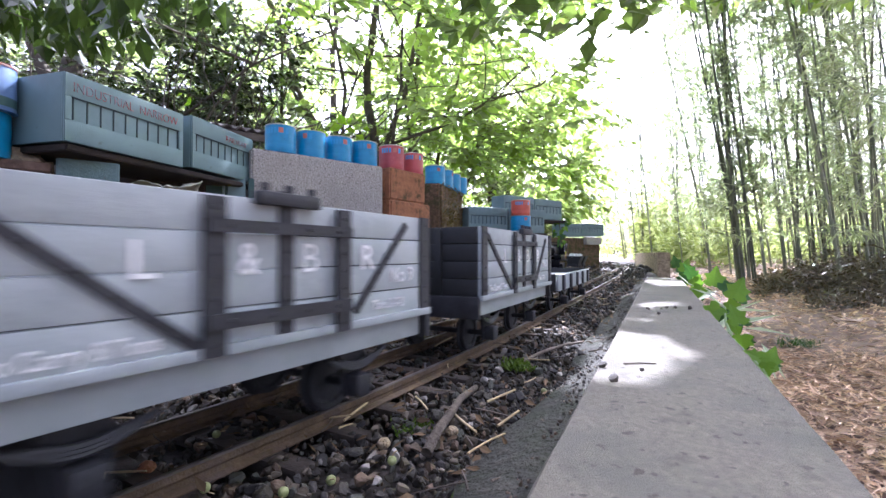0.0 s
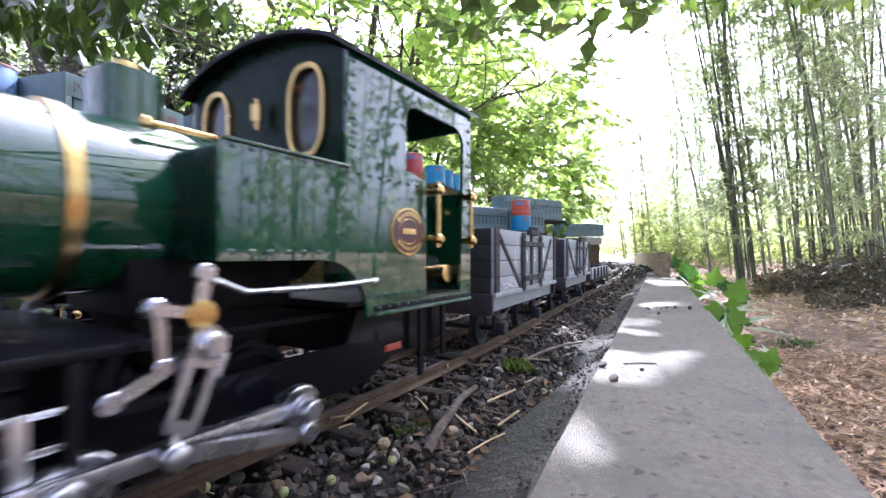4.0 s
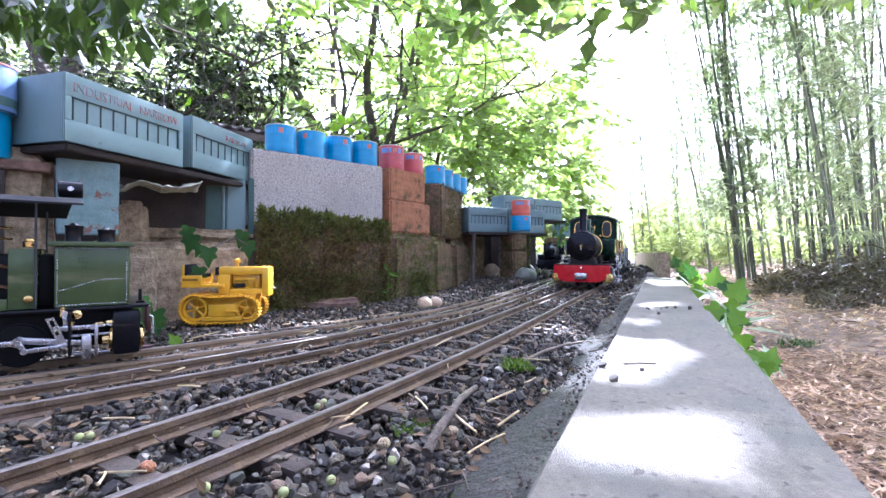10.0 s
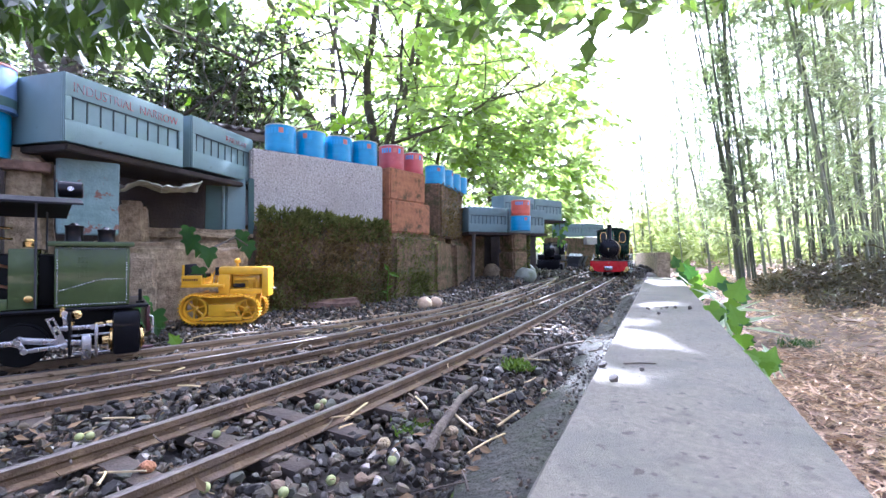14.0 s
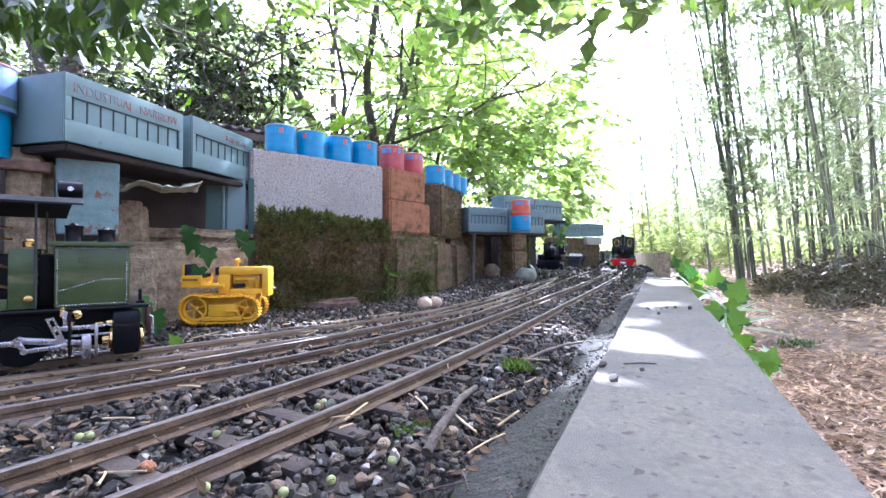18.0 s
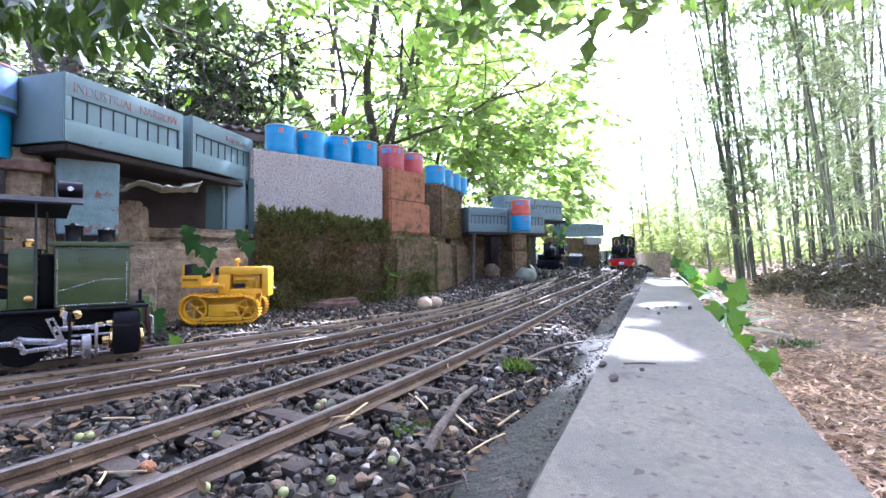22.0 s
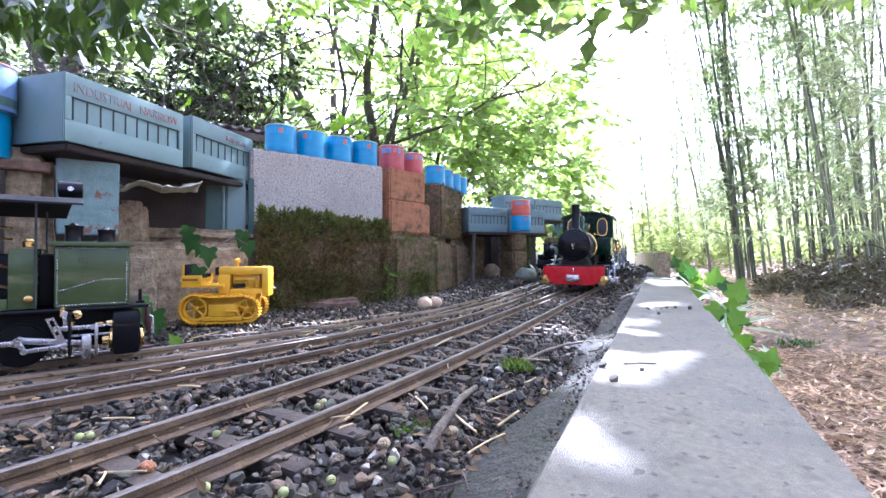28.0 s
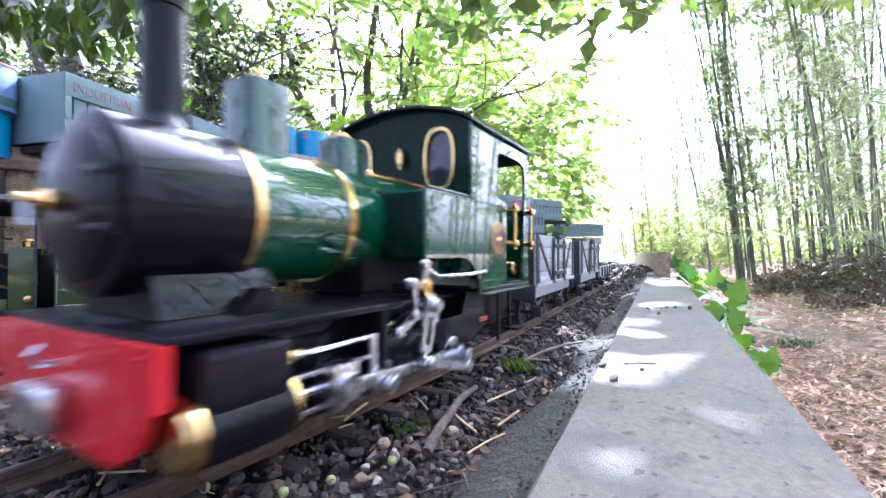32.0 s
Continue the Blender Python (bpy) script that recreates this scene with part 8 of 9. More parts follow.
# ---- black locomotive and skips on the far siding ----
def far_loco():
    m = Matrix.Translation((0.377, 1.585, -0.003)) @ Matrix.Rotation(math.atan2(-0.92, -0.39), 4, "Z")
    L = thing("small_locomotive", "small black model locomotive with brass cab trim on the far siding", "locomotive", m)

    def bx(nm, u0, u1, w, z0, z1, mat, bev=0.001, lab=""):
        return part(nm, Kit().box((-u1, -w, z0), (-u0, w, z1), bev), mat, L, lab)
    bx("buffer_beam", 0, 0.005, 0.040, 0.010, 0.044, "black")
    bx("frame", 0.005, 0.20, 0.030, 0.012, 0.034, "matt_black")
    bx("footplate", 0.0, 0.20, 0.042, 0.044, 0.047, "black")
    for s in (1, -1):
        part("side_tank", Kit().box((-0.12, s * 0.030 - 0.012, 0.047), (-0.02, s * 0.030 + 0.012, 0.066), 0.002), "black", L)
        part("cab_side", Kit().box((-0.19, s * 0.040 - 0.001, 0.047), (-0.13, s * 0.040 + 0.001, 0.078), 0.0006), "brass" if s > 0 else "black", L, "yellow-lined cab side" if s > 0 else "")
        for u in (0.131, 0.189):
            part("cab_pillar", Kit().box((-u - 0.002, s * 0.039 - 0.002, 0.078), (-u + 0.002, s * 0.039 + 0.002, 0.106)), "steel" if s > 0 else "black", L)
        for u in (0.05, 0.11):
            part("wheel", Kit().lathe((-u, s * 0.022 - 0.002, 0.016), (-u, 9, 0.016), [(0, 0.016), (0.004, 0.016)], 20), "matt_black", L)
        part("cylinder", Kit().box((-0.045, s * 0.040 - 0.008, 0.012), (-0.012, s * 0.040 + 0.008, 0.034), 0.003), "black", L)
    part("smokebox", Kit().lathe((-0.012, 0, 0.078), (-9, 0, 0.078), [(0, 0.019), (0.001, 0.0205), (0.115, 0.0205)], 26), "black", L)
    part("door_ring", Kit().lathe((-0.0118, 0, 0.078), (9, 0, 0.078), [(0, 0.0135), (0.003, 0.011), (0.004, 0.004)], 20), "black", L)
    part("headlamp", Kit().lathe((-0.006, 0.012, 0.092), (9, 0.012, 0.092), [(0, 0.006), (0.006, 0.007), (0.0062, 0.0055)], 16), "steel", L)
    part("chimney", Kit().lathe((-0.035, 0, 0.096), (-0.035, 0, 9), [(0, 0.009), (0.004, 0.0065), (0.013, 0.007), (0.014, 0.008)], 18), "black", L)
    part("dome", Kit().lathe((-0.075, 0, 0.096), (-0.075, 0, 9), [(0, 0.010), (0.004, 0.009), (0.008, 0.005), (0.009, 0.001)], 18), "black", L)
    part("cab_front", Kit().box((-0.132, -0.040, 0.047), (-0.130, 0.040, 0.106), 0.0005), "black", L)
    part("cab_roof", arc_roof(0.122, 0.200, 0.045, 0.105, 0.112, 0.002), "black", L)
    for i, (x, y) in enumerate(((0.545, 1.86), (0.605, 1.985))):
        t = thing("tipper_wagon", "small grey tipper wagon with pale load on the far siding", "wagon", Matrix.Translation((x, y, -0.004)) @ Matrix.Rotation(math.atan2(-0.90, -0.43), 4, "Z"), group="tipper wagons")
        tub = [(-0.034, 0.060), (-0.020, 0.026), (0.020, 0.026), (0.034, 0.060)]
        part("tub", Kit().plate(tub, 0.085, sheet_yz(0.0)), "wagon_end", t)
        part("tub_frame", Kit().box((-0.092, -0.022, 0.016), (0.007, 0.022, 0.026), 0.001), "ironwork", t)
        for u in (0.018, 0.068):
            w = Kit()
            for yy in (-0.018, 0.016):
                w.lathe((-u, yy, 0.012), (-u, 9, 0.012), [(0, 0.012), (0.004, 0.0118)], 16)
            part("wheelset", w, "ironwork", t)
        if i == 0:
            k = Kit()
            rr = random.Random(5)
            for _ in range(14):
                stone_into(k, Vector((-rr.uniform(0.01, 0.075), rr.uniform(-0.022, 0.022), 0.062)), 0.010, rr, 0.6)
            tagged(part("load", k, "white", t, "pale lumps of load", smooth=0), kind="stuff")


far_loco()

# ---- stones, log, pebbles and litter beside the track ----
def boulder(name, label, p, size, mat, seed, squash=0.7, category="stone"):
    bm = bmesh.new()
    bmesh.ops.create_icosphere(bm, subdivisions=3, radius=1)
    for v in bm.verts:
        v.co *= 1 + 0.18 * noise.noise(v.co * 1.4 + Vector((seed * 5.3, 0, 0))) + 0.05 * noise.noise(v.co * 4 + Vector((0, seed, 0)))
        v.co = Vector((v.co.x * size[0], v.co.y * size[1], v.co.z * size[2]))
    ob = part(name, Kit().bm(bm), mat, smooth=60, m=Matrix.Translation(p) @ Matrix.Rotation(seed, 4, "Z"))
    return tagged(ob, label, category)


boulder("boulder", "smooth grey oval boulder by the far pier", (0.1955, 1.055, 0.014), (0.027, 0.020, 0.020), "grey_stone", 0.3)
boulder("boulder", "mossy flat boulder behind a grey one", (0.200, 1.10, 0.022), (0.034, 0.022, 0.024), "grey_stone", 2.1)
boulder("pebble", "pale tan rounded pebble on the ballast", (-0.0245, 0.590, 0.000), (0.0105, 0.0095, 0.009), "snail", 1.0, category="pebble")
boulder("pebble", "pale tan rounded pebble beside another", (-0.0100, 0.600, 0.000), (0.0090, 0.0085, 0.0085), "snail", 2.6, category="pebble")
boulder("stone", "dark hollow stone in the shed", (0.125, 1.14, 0.012), (0.036, 0.022, 0.030), "stone", 1.7)
for i, (x, y, s) in enumerate(((0.0778, 0.2026, 0.0024), (0.0819, 0.2269, 0.0020), (0.0986, 0.2203, 0.0013), (0.257, 0.462, 0.0026), (0.2473, 0.4717, 0.0022), (0.2383, 0.4717, 0.0019), (0.2128, 0.4621, 0.0022), (0.2077, 0.4274, 0.0015), (0.228, 0.464, 0.0014))):
    k = Kit()
    chunk_into(k, Vector((0, 0, 0)), s * 1.35, random.Random(i + 40))
    tagged(part("pebble", k, "gravel", smooth=0, m=Matrix.Translation((x, y, 0.008 + s * 0.55))), "small dark chip of gravel lying on the slab", "pebble", "gravel chips on the slab")
BERRY = ((-0.0174, 0.1519), (-0.0349, 0.1388), (-0.0472, 0.1318), (-0.0579, 0.2052), (-0.0569, 0.2116), (-0.14, 0.1713), (-0.1367, 0.1724), (-0.1302, 0.1514), (-0.1342, 0.1474), (0.0518, 0.2283), (-0.0718, 0.1344), (-0.0886, 0.174), (-0.0643, 0.2711))
for i, (x, y) in enumerate(BERRY):
    k = Kit().lathe((0, 0, -0.0016), (0, 0, 1), [(0.0016 - 0.0016 * math.cos(t), max(0.00005, 0.0016 * math.sin(t))) for t in np.linspace(0, math.pi, 9)], 14)
    ob = part("berry", k, "berry", smooth=80, m=Matrix.Translation((x, y, -0.0045)) @ Matrix.Rotation(i, 4, "X"))
    part("berry_stalk", Kit().tube([(0, 0, 0.0014), (0.0007, 0, 0.0027), (0.0019, 0, 0.0034)], 0.00022, 5), "straw", ob)
    tagged(ob, "pale green berry fallen on the ballast", "berry", "fallen berries")
for x, y, lab in ((-0.0985, 0.1483, "rust-red pebble between the rails"), (-0.0222, 0.1671, "tan pebble in the ballast"), (0.0036, 0.1785, "tan pebble in the ballast")):
    boulder("pebble", lab, (x, y, -0.005), (0.0026, 0.0024, 0.0021), "brick" if "red" in lab else "stone", x * 90, category="pebble")
STRAWS = (((0.0033, 0.1971), (0.0127, 0.1688)), ((0.0208, 0.2091), (0.0361, 0.2213)), ((0.022, 0.1797), (0.0327, 0.1916)), ((0.0087, 0.1553), (0.0233, 0.1673)), ((0.0532, 0.296), (0.0678, 0.2826)), ((-0.0135, 0.2166), (-0.0066, 0.1929)),
          ((-0.0412, 0.1858), (-0.0344, 0.2015)), ((-0.05, 0.1877), (-0.0378, 0.1863)), ((-0.1092, 0.1413), (-0.0923, 0.1386)), ((-0.088, 0.3749), (-0.0762, 0.4148)), ((-0.1434, 0.1877), (-0.1271, 0.1831)), ((-0.2066, 0.3649), (-0.1936, 0.3853)), ((-0.006, 0.3338), (0.0073, 0.3597)))
r = random.Random(5)
for (x0, y0), (x1, y1) in STRAWS:
    a, b = Vector((x0, y0, -0.0035)), Vector((x1, y1, -0.0015))
    ob = part("straw", Kit().tube(limb_path(a - a, b - a, r, 0.05, 5), r.uniform(0.0004, 0.00065), 6, 0.8), "straw", smooth=60, m=Matrix.Translation(a))
    tagged(ob, "dry yellow stalk lying on the ballast", "stalk", "dry stalks")
ob = part("twig", Kit().tube([(0.0172, 0.2331, -0.004), (0.0082, 0.2077, -0.0015), (0.0039, 0.1895, -0.001), (-0.002, 0.1699, -0.0015), (-0.0059, 0.1589, -0.005)], 0.0015, 8, 1.4), "twig", smooth=60)
tagged(ob, "weathered grey twig across the ballast", "twig")
ob = part("twig", Kit().tube([(0.0518, 0.2882, -0.004), (0.0702, 0.3129, -0.003), (0.0944, 0.3428, -0.004), (0.1125, 0.3586, -0.005)], 0.0014, 8, 0.7), "twig", smooth=60)
tagged(ob, "lichen-covered twig beside the slab", "twig")
ob = part("twig", Kit().tube([(0.0947, 0.2327, 0.0085), (0.1030, 0.2330, 0.0088), (0.1116, 0.2327, 0.0085)], 0.0004, 6), "twig", smooth=60)
tagged(ob, "thin brown twig lying on the slab", "twig")
lg = part("log", rough_block(0.086, 0.024, 0.017, 71, 0.005, 0.0025), "log", smooth=50, m=at_heading(-0.196, 0.585, -0.012, 72))
tagged(lg, "split weathered log at the foot of the wall", "log")
tagged(part("plank", rough_block(0.115, 0.010, 0.004, 72, 0.0008, 0.0006), "rail_worn", smooth=50, m=at_heading(-0.236, 0.318, -0.010, 47)), "pale weathered strip of wood along the siding", "plank")
tagged(part("plank", rough_block(0.105, 0.007, 0.005, 73, 0.0008, 0.0006), "sleeper", smooth=50, m=at_heading(-0.205, 0.385, -0.011, 52)), "dark strip of wood beside the siding", "plank")
tagged(part("plank", rough_block(0.120, 0.006, 0.0045, 74, 0.0008, 0.0006), "rail_worn", smooth=50, m=at_heading(-0.130, 0.452, -0.010, 40)), "straw-coloured strip of wood beside the siding", "plank")

# many small broken stalks
r = random.Random(6)
for _ in range(110):
    a, q = 0.03 + 0.9 * r.random() ** 1.4, r.uniform(-0.36, -0.045)
    p = kq(a, q, -0.003)
    t = r.uniform(0, 6.3)
    e = Vector((math.cos(t), math.sin(t), r.gauss(0, 0.12))) * r.uniform(0.006, 0.018)
    ob = part("straw", Kit().tube(limb_path(Vector(), e, r, 0.08, 4), r.uniform(0.0003, 0.0006), 5, 0.7), r.choice(("straw", "twig", "twig")), smooth=60, m=Matrix.Translation(p))
    tagged(ob, "short broken brown stalk on the ballast", "stalk", "broken stalks")
# brown crumbs, chips of leaf and husk over the ballast
k, r = Kit(), random.Random(15)
for _ in range(4200):
    a = 0.02 + 1.9 * r.random() ** 1.5
    q = r.uniform(-0.42, -0.035)
    p = kq(a, q)
    p.z = -0.0075 + r.random() * 0.006
    blade_into(k, p, Vector((r.gauss(0, 1), r.gauss(0, 1), r.gauss(0, 0.3))), Vector((r.gauss(0, .6), r.gauss(0, .6), 1)), r.uniform(0.002, 0.006) * (1 + a), r.uniform(0.15, 0.5))
tagged(part("leaf_crumbs", k, "crumb", smooth=0), "brown crumbs of dead leaf on the ballast", "litter", kind="stuff")


# ---- moss and ivy ----
def moss_on(name, label, m, lx, lz, count, mat, seed, size=0.006, cond=None, proud=0.0):
    """Tufts over a block's outer face: x along, z up, outwards is -y."""
    r = random.Random(seed)
    k = Kit()
    n = 0
    tries = 0
    while n < count and tries < count * 8:
        tries += 1
        x, z = r.uniform(0, lx), r.uniform(0, lz)
        if noise.noise(Vector((x * 22, z * 22, seed))) < -0.05 and r.random() < 0.7:
            continue
        if cond and not cond(x, z, r):
            continue
        n += 1
        p = Vector((x, -proud - r.random() * 0.003, z))
        d = Vector((r.gauss(0, .5), -0.55 + r.gauss(0, .3), r.gauss(0.45, .6)))
        blade_into(k, p, d, rand_dir(r), size * r.uniform(0.5, 1.4), 0.35)
    ob = part(name, k, mat, smooth=0, m=m)
    return tagged(ob, label, "moss", kind="stuff")


mB = at_heading(-0.232, 0.552, -0.016, 50)
moss_on("moss", "green moss cushions over the stone block", mB, 0.197, 0.122, 5500, "moss", 3, 0.006, lambda x, z, r: (z < 0.055 or z > 0.098 or x < 0.07) and r.random() < 0.9)
moss_on("dry_moss", "brown dry moss over the stone block", mB, 0.197, 0.122, 7000, "dry_moss", 5, 0.006)
moss_on("moss", "tall moss growing up the concrete block", at_heading(-0.232, 0.556, 0.100, 50), 0.19, 0.036, 3800, "moss", 7, 0.008,
        lambda x, z, r: z < 0.006 + 0.026 * (1 - x / 0.22) * (0.55 + 0.45 * noise.noise(Vector((x * 60, 0, 2)))) + 0.006 * r.random())
moss_on("moss", "thin moss on the brown stones", at_heading(-0.080, 0.700, -0.016, 34), 0.125, 0.116, 2600, "moss", 9, 0.005, lambda x, z, r: z < 0.05 or r.random() < 0.25)
moss_on("moss", "thin moss on the brown brick", at_heading(-0.004, 0.868, 0.0985, 17), 0.17, 0.107, 1300, "dry_moss", 11, 0.005)
moss_on("moss", "yellow-green moss on the far pier", at_heading(0.2066, 1.0666, -0.018, -28), 0.05, 0.13, 1800, "moss", 13, 0.008)
k, r = Kit(), random.Random(17)
for _ in range(420):
    v = Vector((r.gauss(0, .0035), r.gauss(0, .0045), abs(r.gauss(0, .0016))))
    blade_into(k, Vector((0.0464, 0.2778, -0.006)) + v, Vector((r.gauss(0, .6), r.gauss(0, .6), 1)), rand_dir(r), r.uniform(0.002, 0.005), 0.5)
for cx, cy in ((0.012, 0.128), (0.006, 0.122), (-0.012, 0.19)):
    for _ in range(160):
        blade_into(k, Vector((cx + r.gauss(0, .004), cy + r.gauss(0, .004), -0.0085)), Vector((r.gauss(0, .6), r.gauss(0, .6), 1)), rand_dir(r), r.uniform(0.001, 0.003), 0.5)
tagged(part("moss_clump", k, "moss_new", smooth=0), "bright green moss clumps in the ballast", "moss", kind="stuff")

IVY = [(0, 0), (0.14, -0.09), (0.34, -0.06), (0.46, 0.07), (0.33, 0.25), (0.48, 0.50), (0.26, 0.56), (0.17, 0.72), (0.09, 0.92), (0, 1.06)]
IVY += [(-a, b) for a, b in IVY[::-1][1:-1]]


def ivy_leaf(p, d, n, size, mat, parent, label=""):
    d = Vector(d).normalized()
    s = d.cross(Vector(n)).normalized()
    n = s.cross(d)
    k = Kit()
    p = Vector(p)
    vs = [p + s * a * size + d * b * size + n * size * (0.18 * abs(a) - 0.12 * b * b) for a, b in IVY]
    c = p + d * 0.42 * size - n * size * 0.04
    k.v = [tuple(v) for v in vs] + [tuple(c)]
    k.f = [(i, (i + 1) % len(vs), len(vs)) for i in range(len(vs))]
    return part("leaf", k, mat, parent, label, smooth=0)


vine = thing("ivy_vine", "young bright green ivy climbing over the slab's edge", "ivy")
pts = [(0.160, 0.215, 0.000), (0.176, 0.245, 0.002), (0.22, 0.335, 0.000), (0.255, 0.40, 0.004), (0.305, 0.48, 0.008), (0.372, 0.62, 0.008), (0.47, 0.85, 0.010), (0.583, 1.12, 0.022)]
part("stem", Kit().tube(pts, 0.0012, 6), "ivy_new", vine)
for p, d, n, s, mt in (((0.1755, 0.247, 0.004), (0.50, 0.1, 0.85), (-0.35, -1, 0.4), 0.0165, "ivy_new"), ((0.1745, 0.246, 0.006), (0.10, 0.05, -1), (-0.2, -1, 0.3), 0.0135, "ivy_new"), ((0.1730, 0.249, 0.008), (-0.65, 0.1, 0.35), (0, -1, 0.6), 0.0115, "ivy_new"),
                      ((0.2238, 0.34, 0.004), (0.2, 0.2, -1), (-0.5, -1, 0.5), 0.022, "ivy_new"), ((0.226, 0.345, 0.012), (-0.2, 0.4, 1), (-0.3, -1, 0.8), 0.022, "ivy_new"), ((0.2556, 0.40, 0.008), (0.5, 0.2, -0.8), (-0.5, -1, 0.8), 0.028, "ivy_new"),
                      ((0.2761, 0.45, 0.012), (-0.5, 0.1, -0.4), (-0.2, -1, 0.9), 0.030, "ivy_new"), ((0.3098, 0.48, 0.018), (0.4, 0, 0.9), (-0.5, -1, 0.5), 0.034, "ivy_new"), ((0.315, 0.50, 0.012), (0.6, 0, -0.7), (-0.5, -1, 0.5), 0.030, "ivy_new"), ((0.3409, 0.55, 0.020), (0.7, 0, 0.3), (-0.3, -1, 0.6), 0.034, "ivy"),
                      ((0.3725, 0.62, 0.022), (0.3, 0.2, 0.9), (-0.3, -1, 0.5), 0.040, "ivy_new"), ((0.4027, 0.70, 0.014), (-0.4, 0.1, -0.6), (-0.3, -1, 0.7), 0.036, "ivy_new"), ((0.4727, 0.85, 0.018), (0.4, 0, -0.7), (-0.3, -1, 0.7), 0.044, "ivy_new"), ((0.478, 0.86, 0.022), (-0.5, 0, 0.8), (-0.3, -1, 0.5), 0.040, "ivy"),
                      ((0.537, 1.0, 0.026), (0.3, 0.1, 0.7), (-0.3, -1, 0.5), 0.044, "ivy_new"), ((0.54, 1.0, 0.018), (-0.4, 0.1, -0.7), (-0.3, -1, 0.7), 0.040, "ivy"), ((0.5829, 1.12, 0.034), (-0.2, 0, 0.9), (-0.3, -1, 0.5), 0.040, "ivy"), ((0.59, 1.13, 0.030), (0.6, 0, -0.4), (-0.3, -1, 0.6), 0.040, "ivy")):
    ivy_leaf(Vector(p) + NX * 0.003 * (1 + Vector(p).y), d, n, s * 0.74, mt, vine)
    ivy_leaf(Vector(p) + NX * 0.007 * (1 + Vector(p).y) + AX * 0.02 + Vector((0, 0, -0.004)), Vector(d) + Vector((0.3, 0.2, -0.3)), n, s * 0.6, "ivy" if mt == "ivy_new" else "ivy_new", vine)
blades, r = Kit(), random.Random(19)
for (x, y, z), (dx, dy, dz), s in (((0.205, 0.30, 0.006), (-0.25, -0.5, -0.25), 0.05), ((0.232, 0.36, 0.008), (0.7, -0.1, 0.12), 0.05), ((0.25, 0.40, 0.012), (0.6, -0.2, 0.2), 0.05), ((0.262, 0.42, 0.004), (-0.4, -0.6, -0.25), 0.06),
                                   ((0.31, 0.51, 0.016), (-0.5, -0.3, 0.1), 0.05), ((0.36, 0.60, 0.018), (-0.5, -0.4, -0.1), 0.06)):
    for _ in range(2):
        blade_into(blades, Vector((x, y, z)) + NX * 0.008 + rand_dir(r) * 0.004, Vector((dx, dy, dz)) + rand_dir(r) * 0.15, Vector((0, -0.5, 1)), s * r.uniform(0.6, 1), 0.13)
tagged(part("dry_blades", blades, "pale_blade", vine, "pale grey-green bent blades", smooth=0), kind="stuff")
tuft, r = Kit(), random.Random(20)
for _ in range(170):
    p = Vector((1.02 + r.gauss(0, 0.025), 1.27 + r.gauss(0, 0.02), right_ground(1.02 * AX.x + 1.27 * AX.y, 1.02 * NX.x - 1.27 * abs(NX.y))))
    blade_into(tuft, p, Vector((r.gauss(0, .45), r.gauss(0, .45), 1)), rand_dir(r), r.uniform(0.015, 0.035), 0.1)
tagged(part("grass_tuft", tuft, "ivy", smooth=0), "thin tuft of grass growing through the dead leaves", "grass", kind="stuff")
shed_ivy = thing("ivy_vine", "dark ivy hanging from the stone ledge", "ivy")
part("stem", Kit().tube([(-0.275, 0.475, 0.095), (-0.262, 0.470, 0.078), (-0.245, 0.462, 0.070), (-0.235, 0.50, 0.085), (-0.228, 0.52, 0.075)], 0.0010, 6), "bark", shed_ivy)
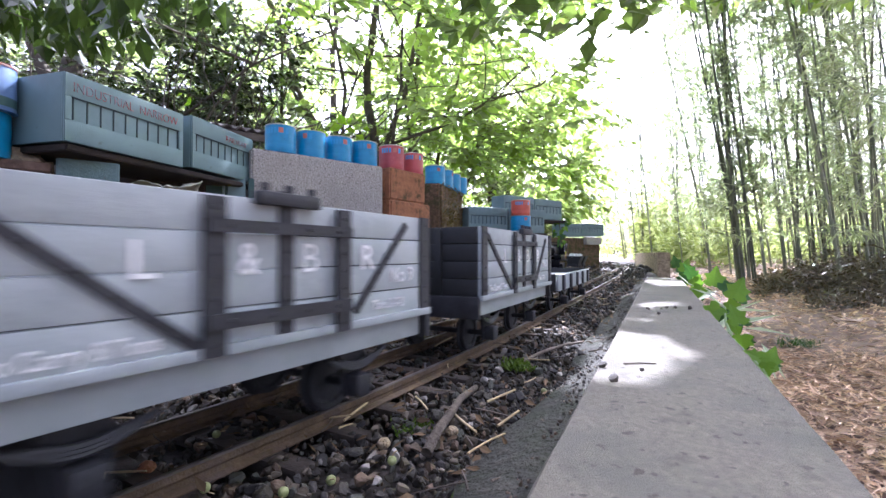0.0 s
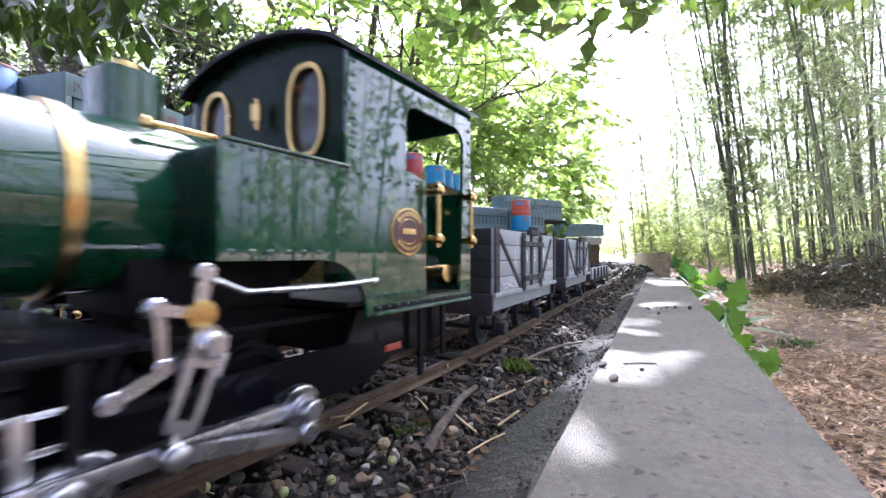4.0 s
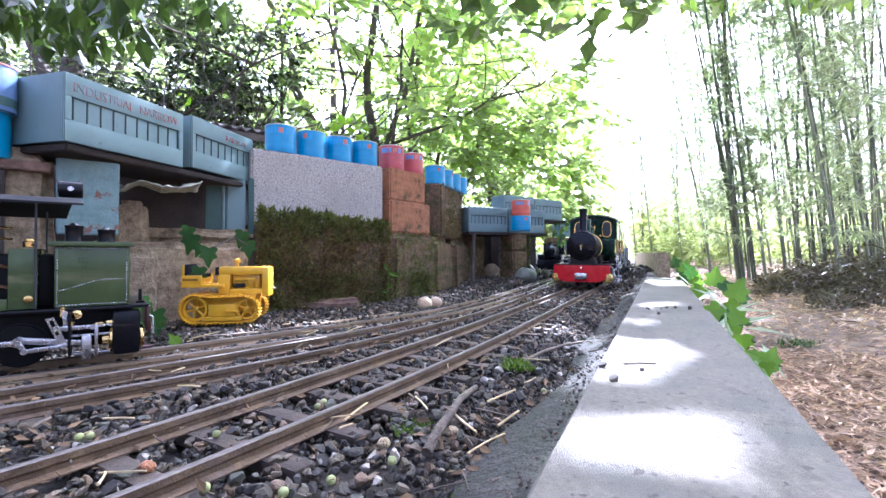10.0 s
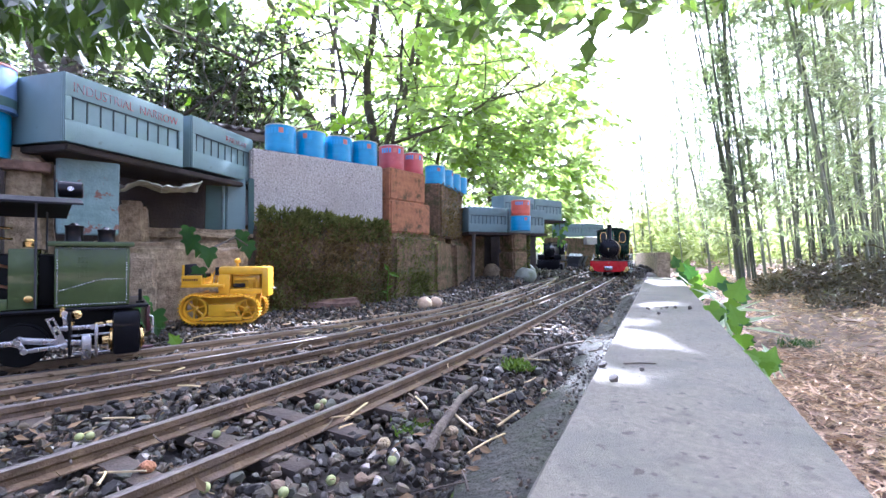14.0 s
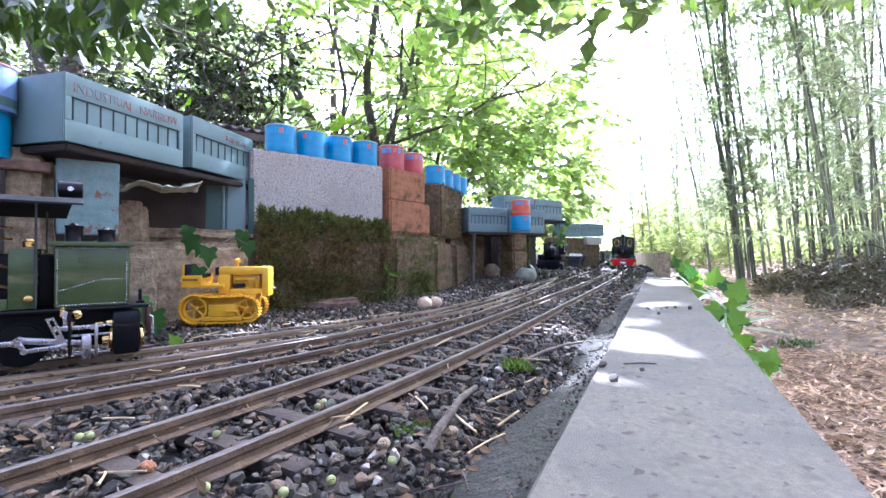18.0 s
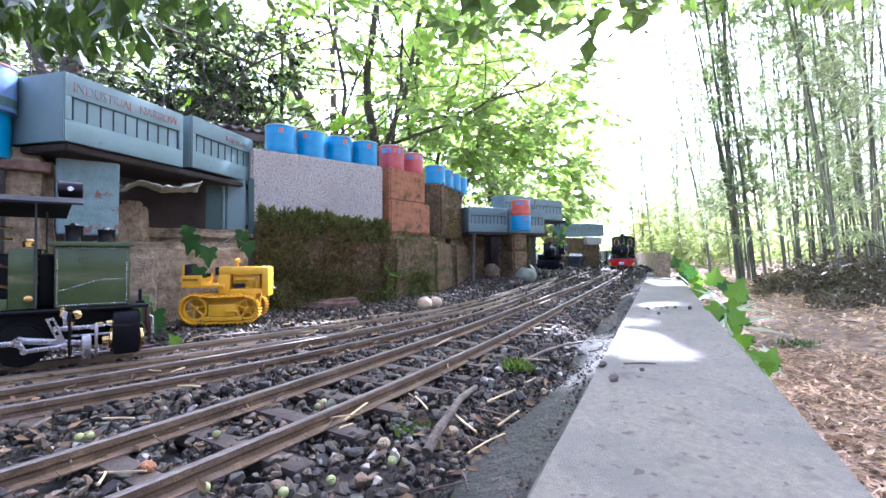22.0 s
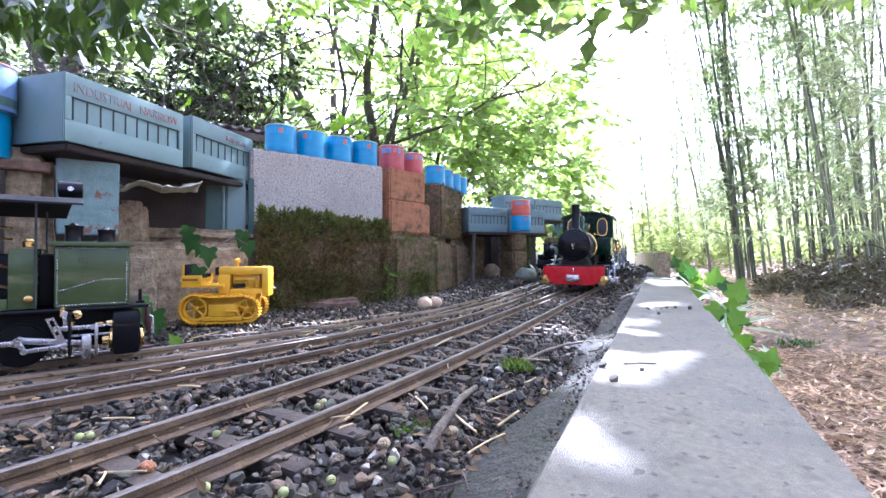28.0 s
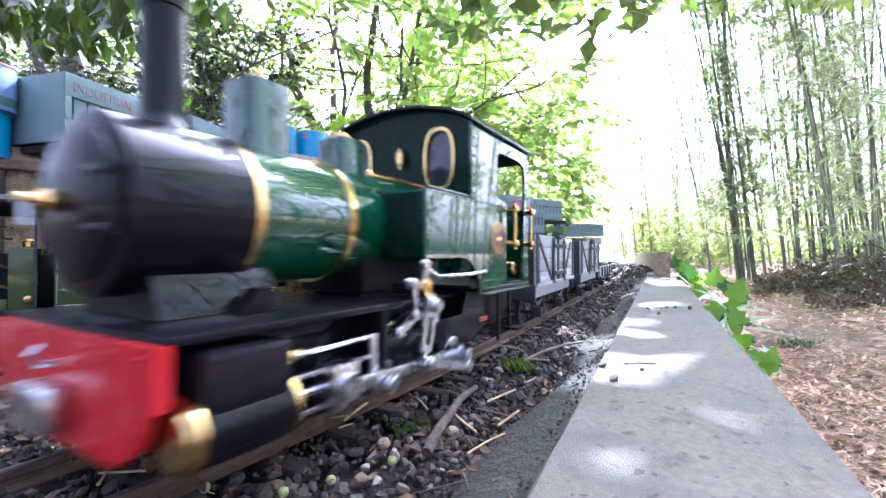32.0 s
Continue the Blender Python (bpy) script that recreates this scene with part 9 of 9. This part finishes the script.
for p, s in (((-0.2632, 0.468, 0.086), 0.022), ((-0.2417, 0.458, 0.072), 0.020), ((-0.268, 0.468, 0.094), 0.018), ((-0.2335, 0.518, 0.092), 0.020), ((-0.2282, 0.518, 0.080), 0.020), ((-0.2462, 0.449, 0.052), 0.018), ((-0.252, 0.462, 0.075), 0.014)):
    ivy_leaf(p, (r.gauss(0, .3), -0.1, -1), (0.2, -1, 0.5), s, "ivy", shed_ivy)
far_ivy = thing("ivy_vine", "pale green creeper hanging beside the far shed", "ivy")
part("stem", Kit().tube([(0.345, 1.30, 0.180), (0.342, 1.30, 0.150), (0.347, 1.30, 0.120), (0.343, 1.30, 0.090)], 0.0012, 6), "bark", far_ivy)
for i in range(26):
    ivy_leaf((0.345 + r.gauss(0, 0.010), 1.295 + r.gauss(0, 0.010), 0.094 + 0.0034 * i), (r.gauss(0, .6), -0.2, r.gauss(-0.6, .4)), (0.1, -1, 0.6), r.uniform(0.010, 0.018), r.choice(("ivy", "ivy_new", "ivy_new")), far_ivy)
low = thing("ivy_vine", "low ivy leaves on the ground by the siding", "ivy")
part("stem", Kit().tube([(-0.262, 0.375, -0.012), (-0.250, 0.371, -0.002), (-0.240, 0.370, 0.004)], 0.0009, 6), "bark", low)
for p, s in (((-0.2402, 0.369, 0.018), 0.020), ((-0.2449, 0.370, 0.026), 0.018), ((-0.252, 0.371, 0.014), 0.022), ((-0.2335, 0.371, 0.008), 0.014), ((-0.2005, 0.335, -0.002), 0.010)):
    ivy_leaf(p, (r.gauss(0, .6), -0.2, r.gauss(-0.3, .5)), (0.2, -1, 0.9), s, "ivy" if s > 0.012 else "ivy_new", low)
spr = thing("seedling", "small green seedling in the wall's joint", "seedling")
part("stem", Kit().tube([(-0.0835, 0.665, -0.014), (-0.0830, 0.665, 0.020), (-0.0810, 0.664, 0.042)], 0.0009, 6), "ivy_new", spr)
for p, d, s in (((-0.0810, 0.664, 0.040), (-0.5, 0, 0.8), 0.014), ((-0.0815, 0.664, 0.038), (0.8, -0.1, -0.3), 0.018), ((-0.0830, 0.665, 0.014), (0.5, -0.2, 0.3), 0.011), ((-0.0832, 0.665, 0.008), (-0.6, -0.2, 0.2), 0.010)):
    kk = Kit()
    leaf_into(kk, Vector(p), Vector(d), Vector((0, -1, 0.4)), s, 0.45)
    part("leaf", kk, "ivy_new", spr, smooth=0)


motions()
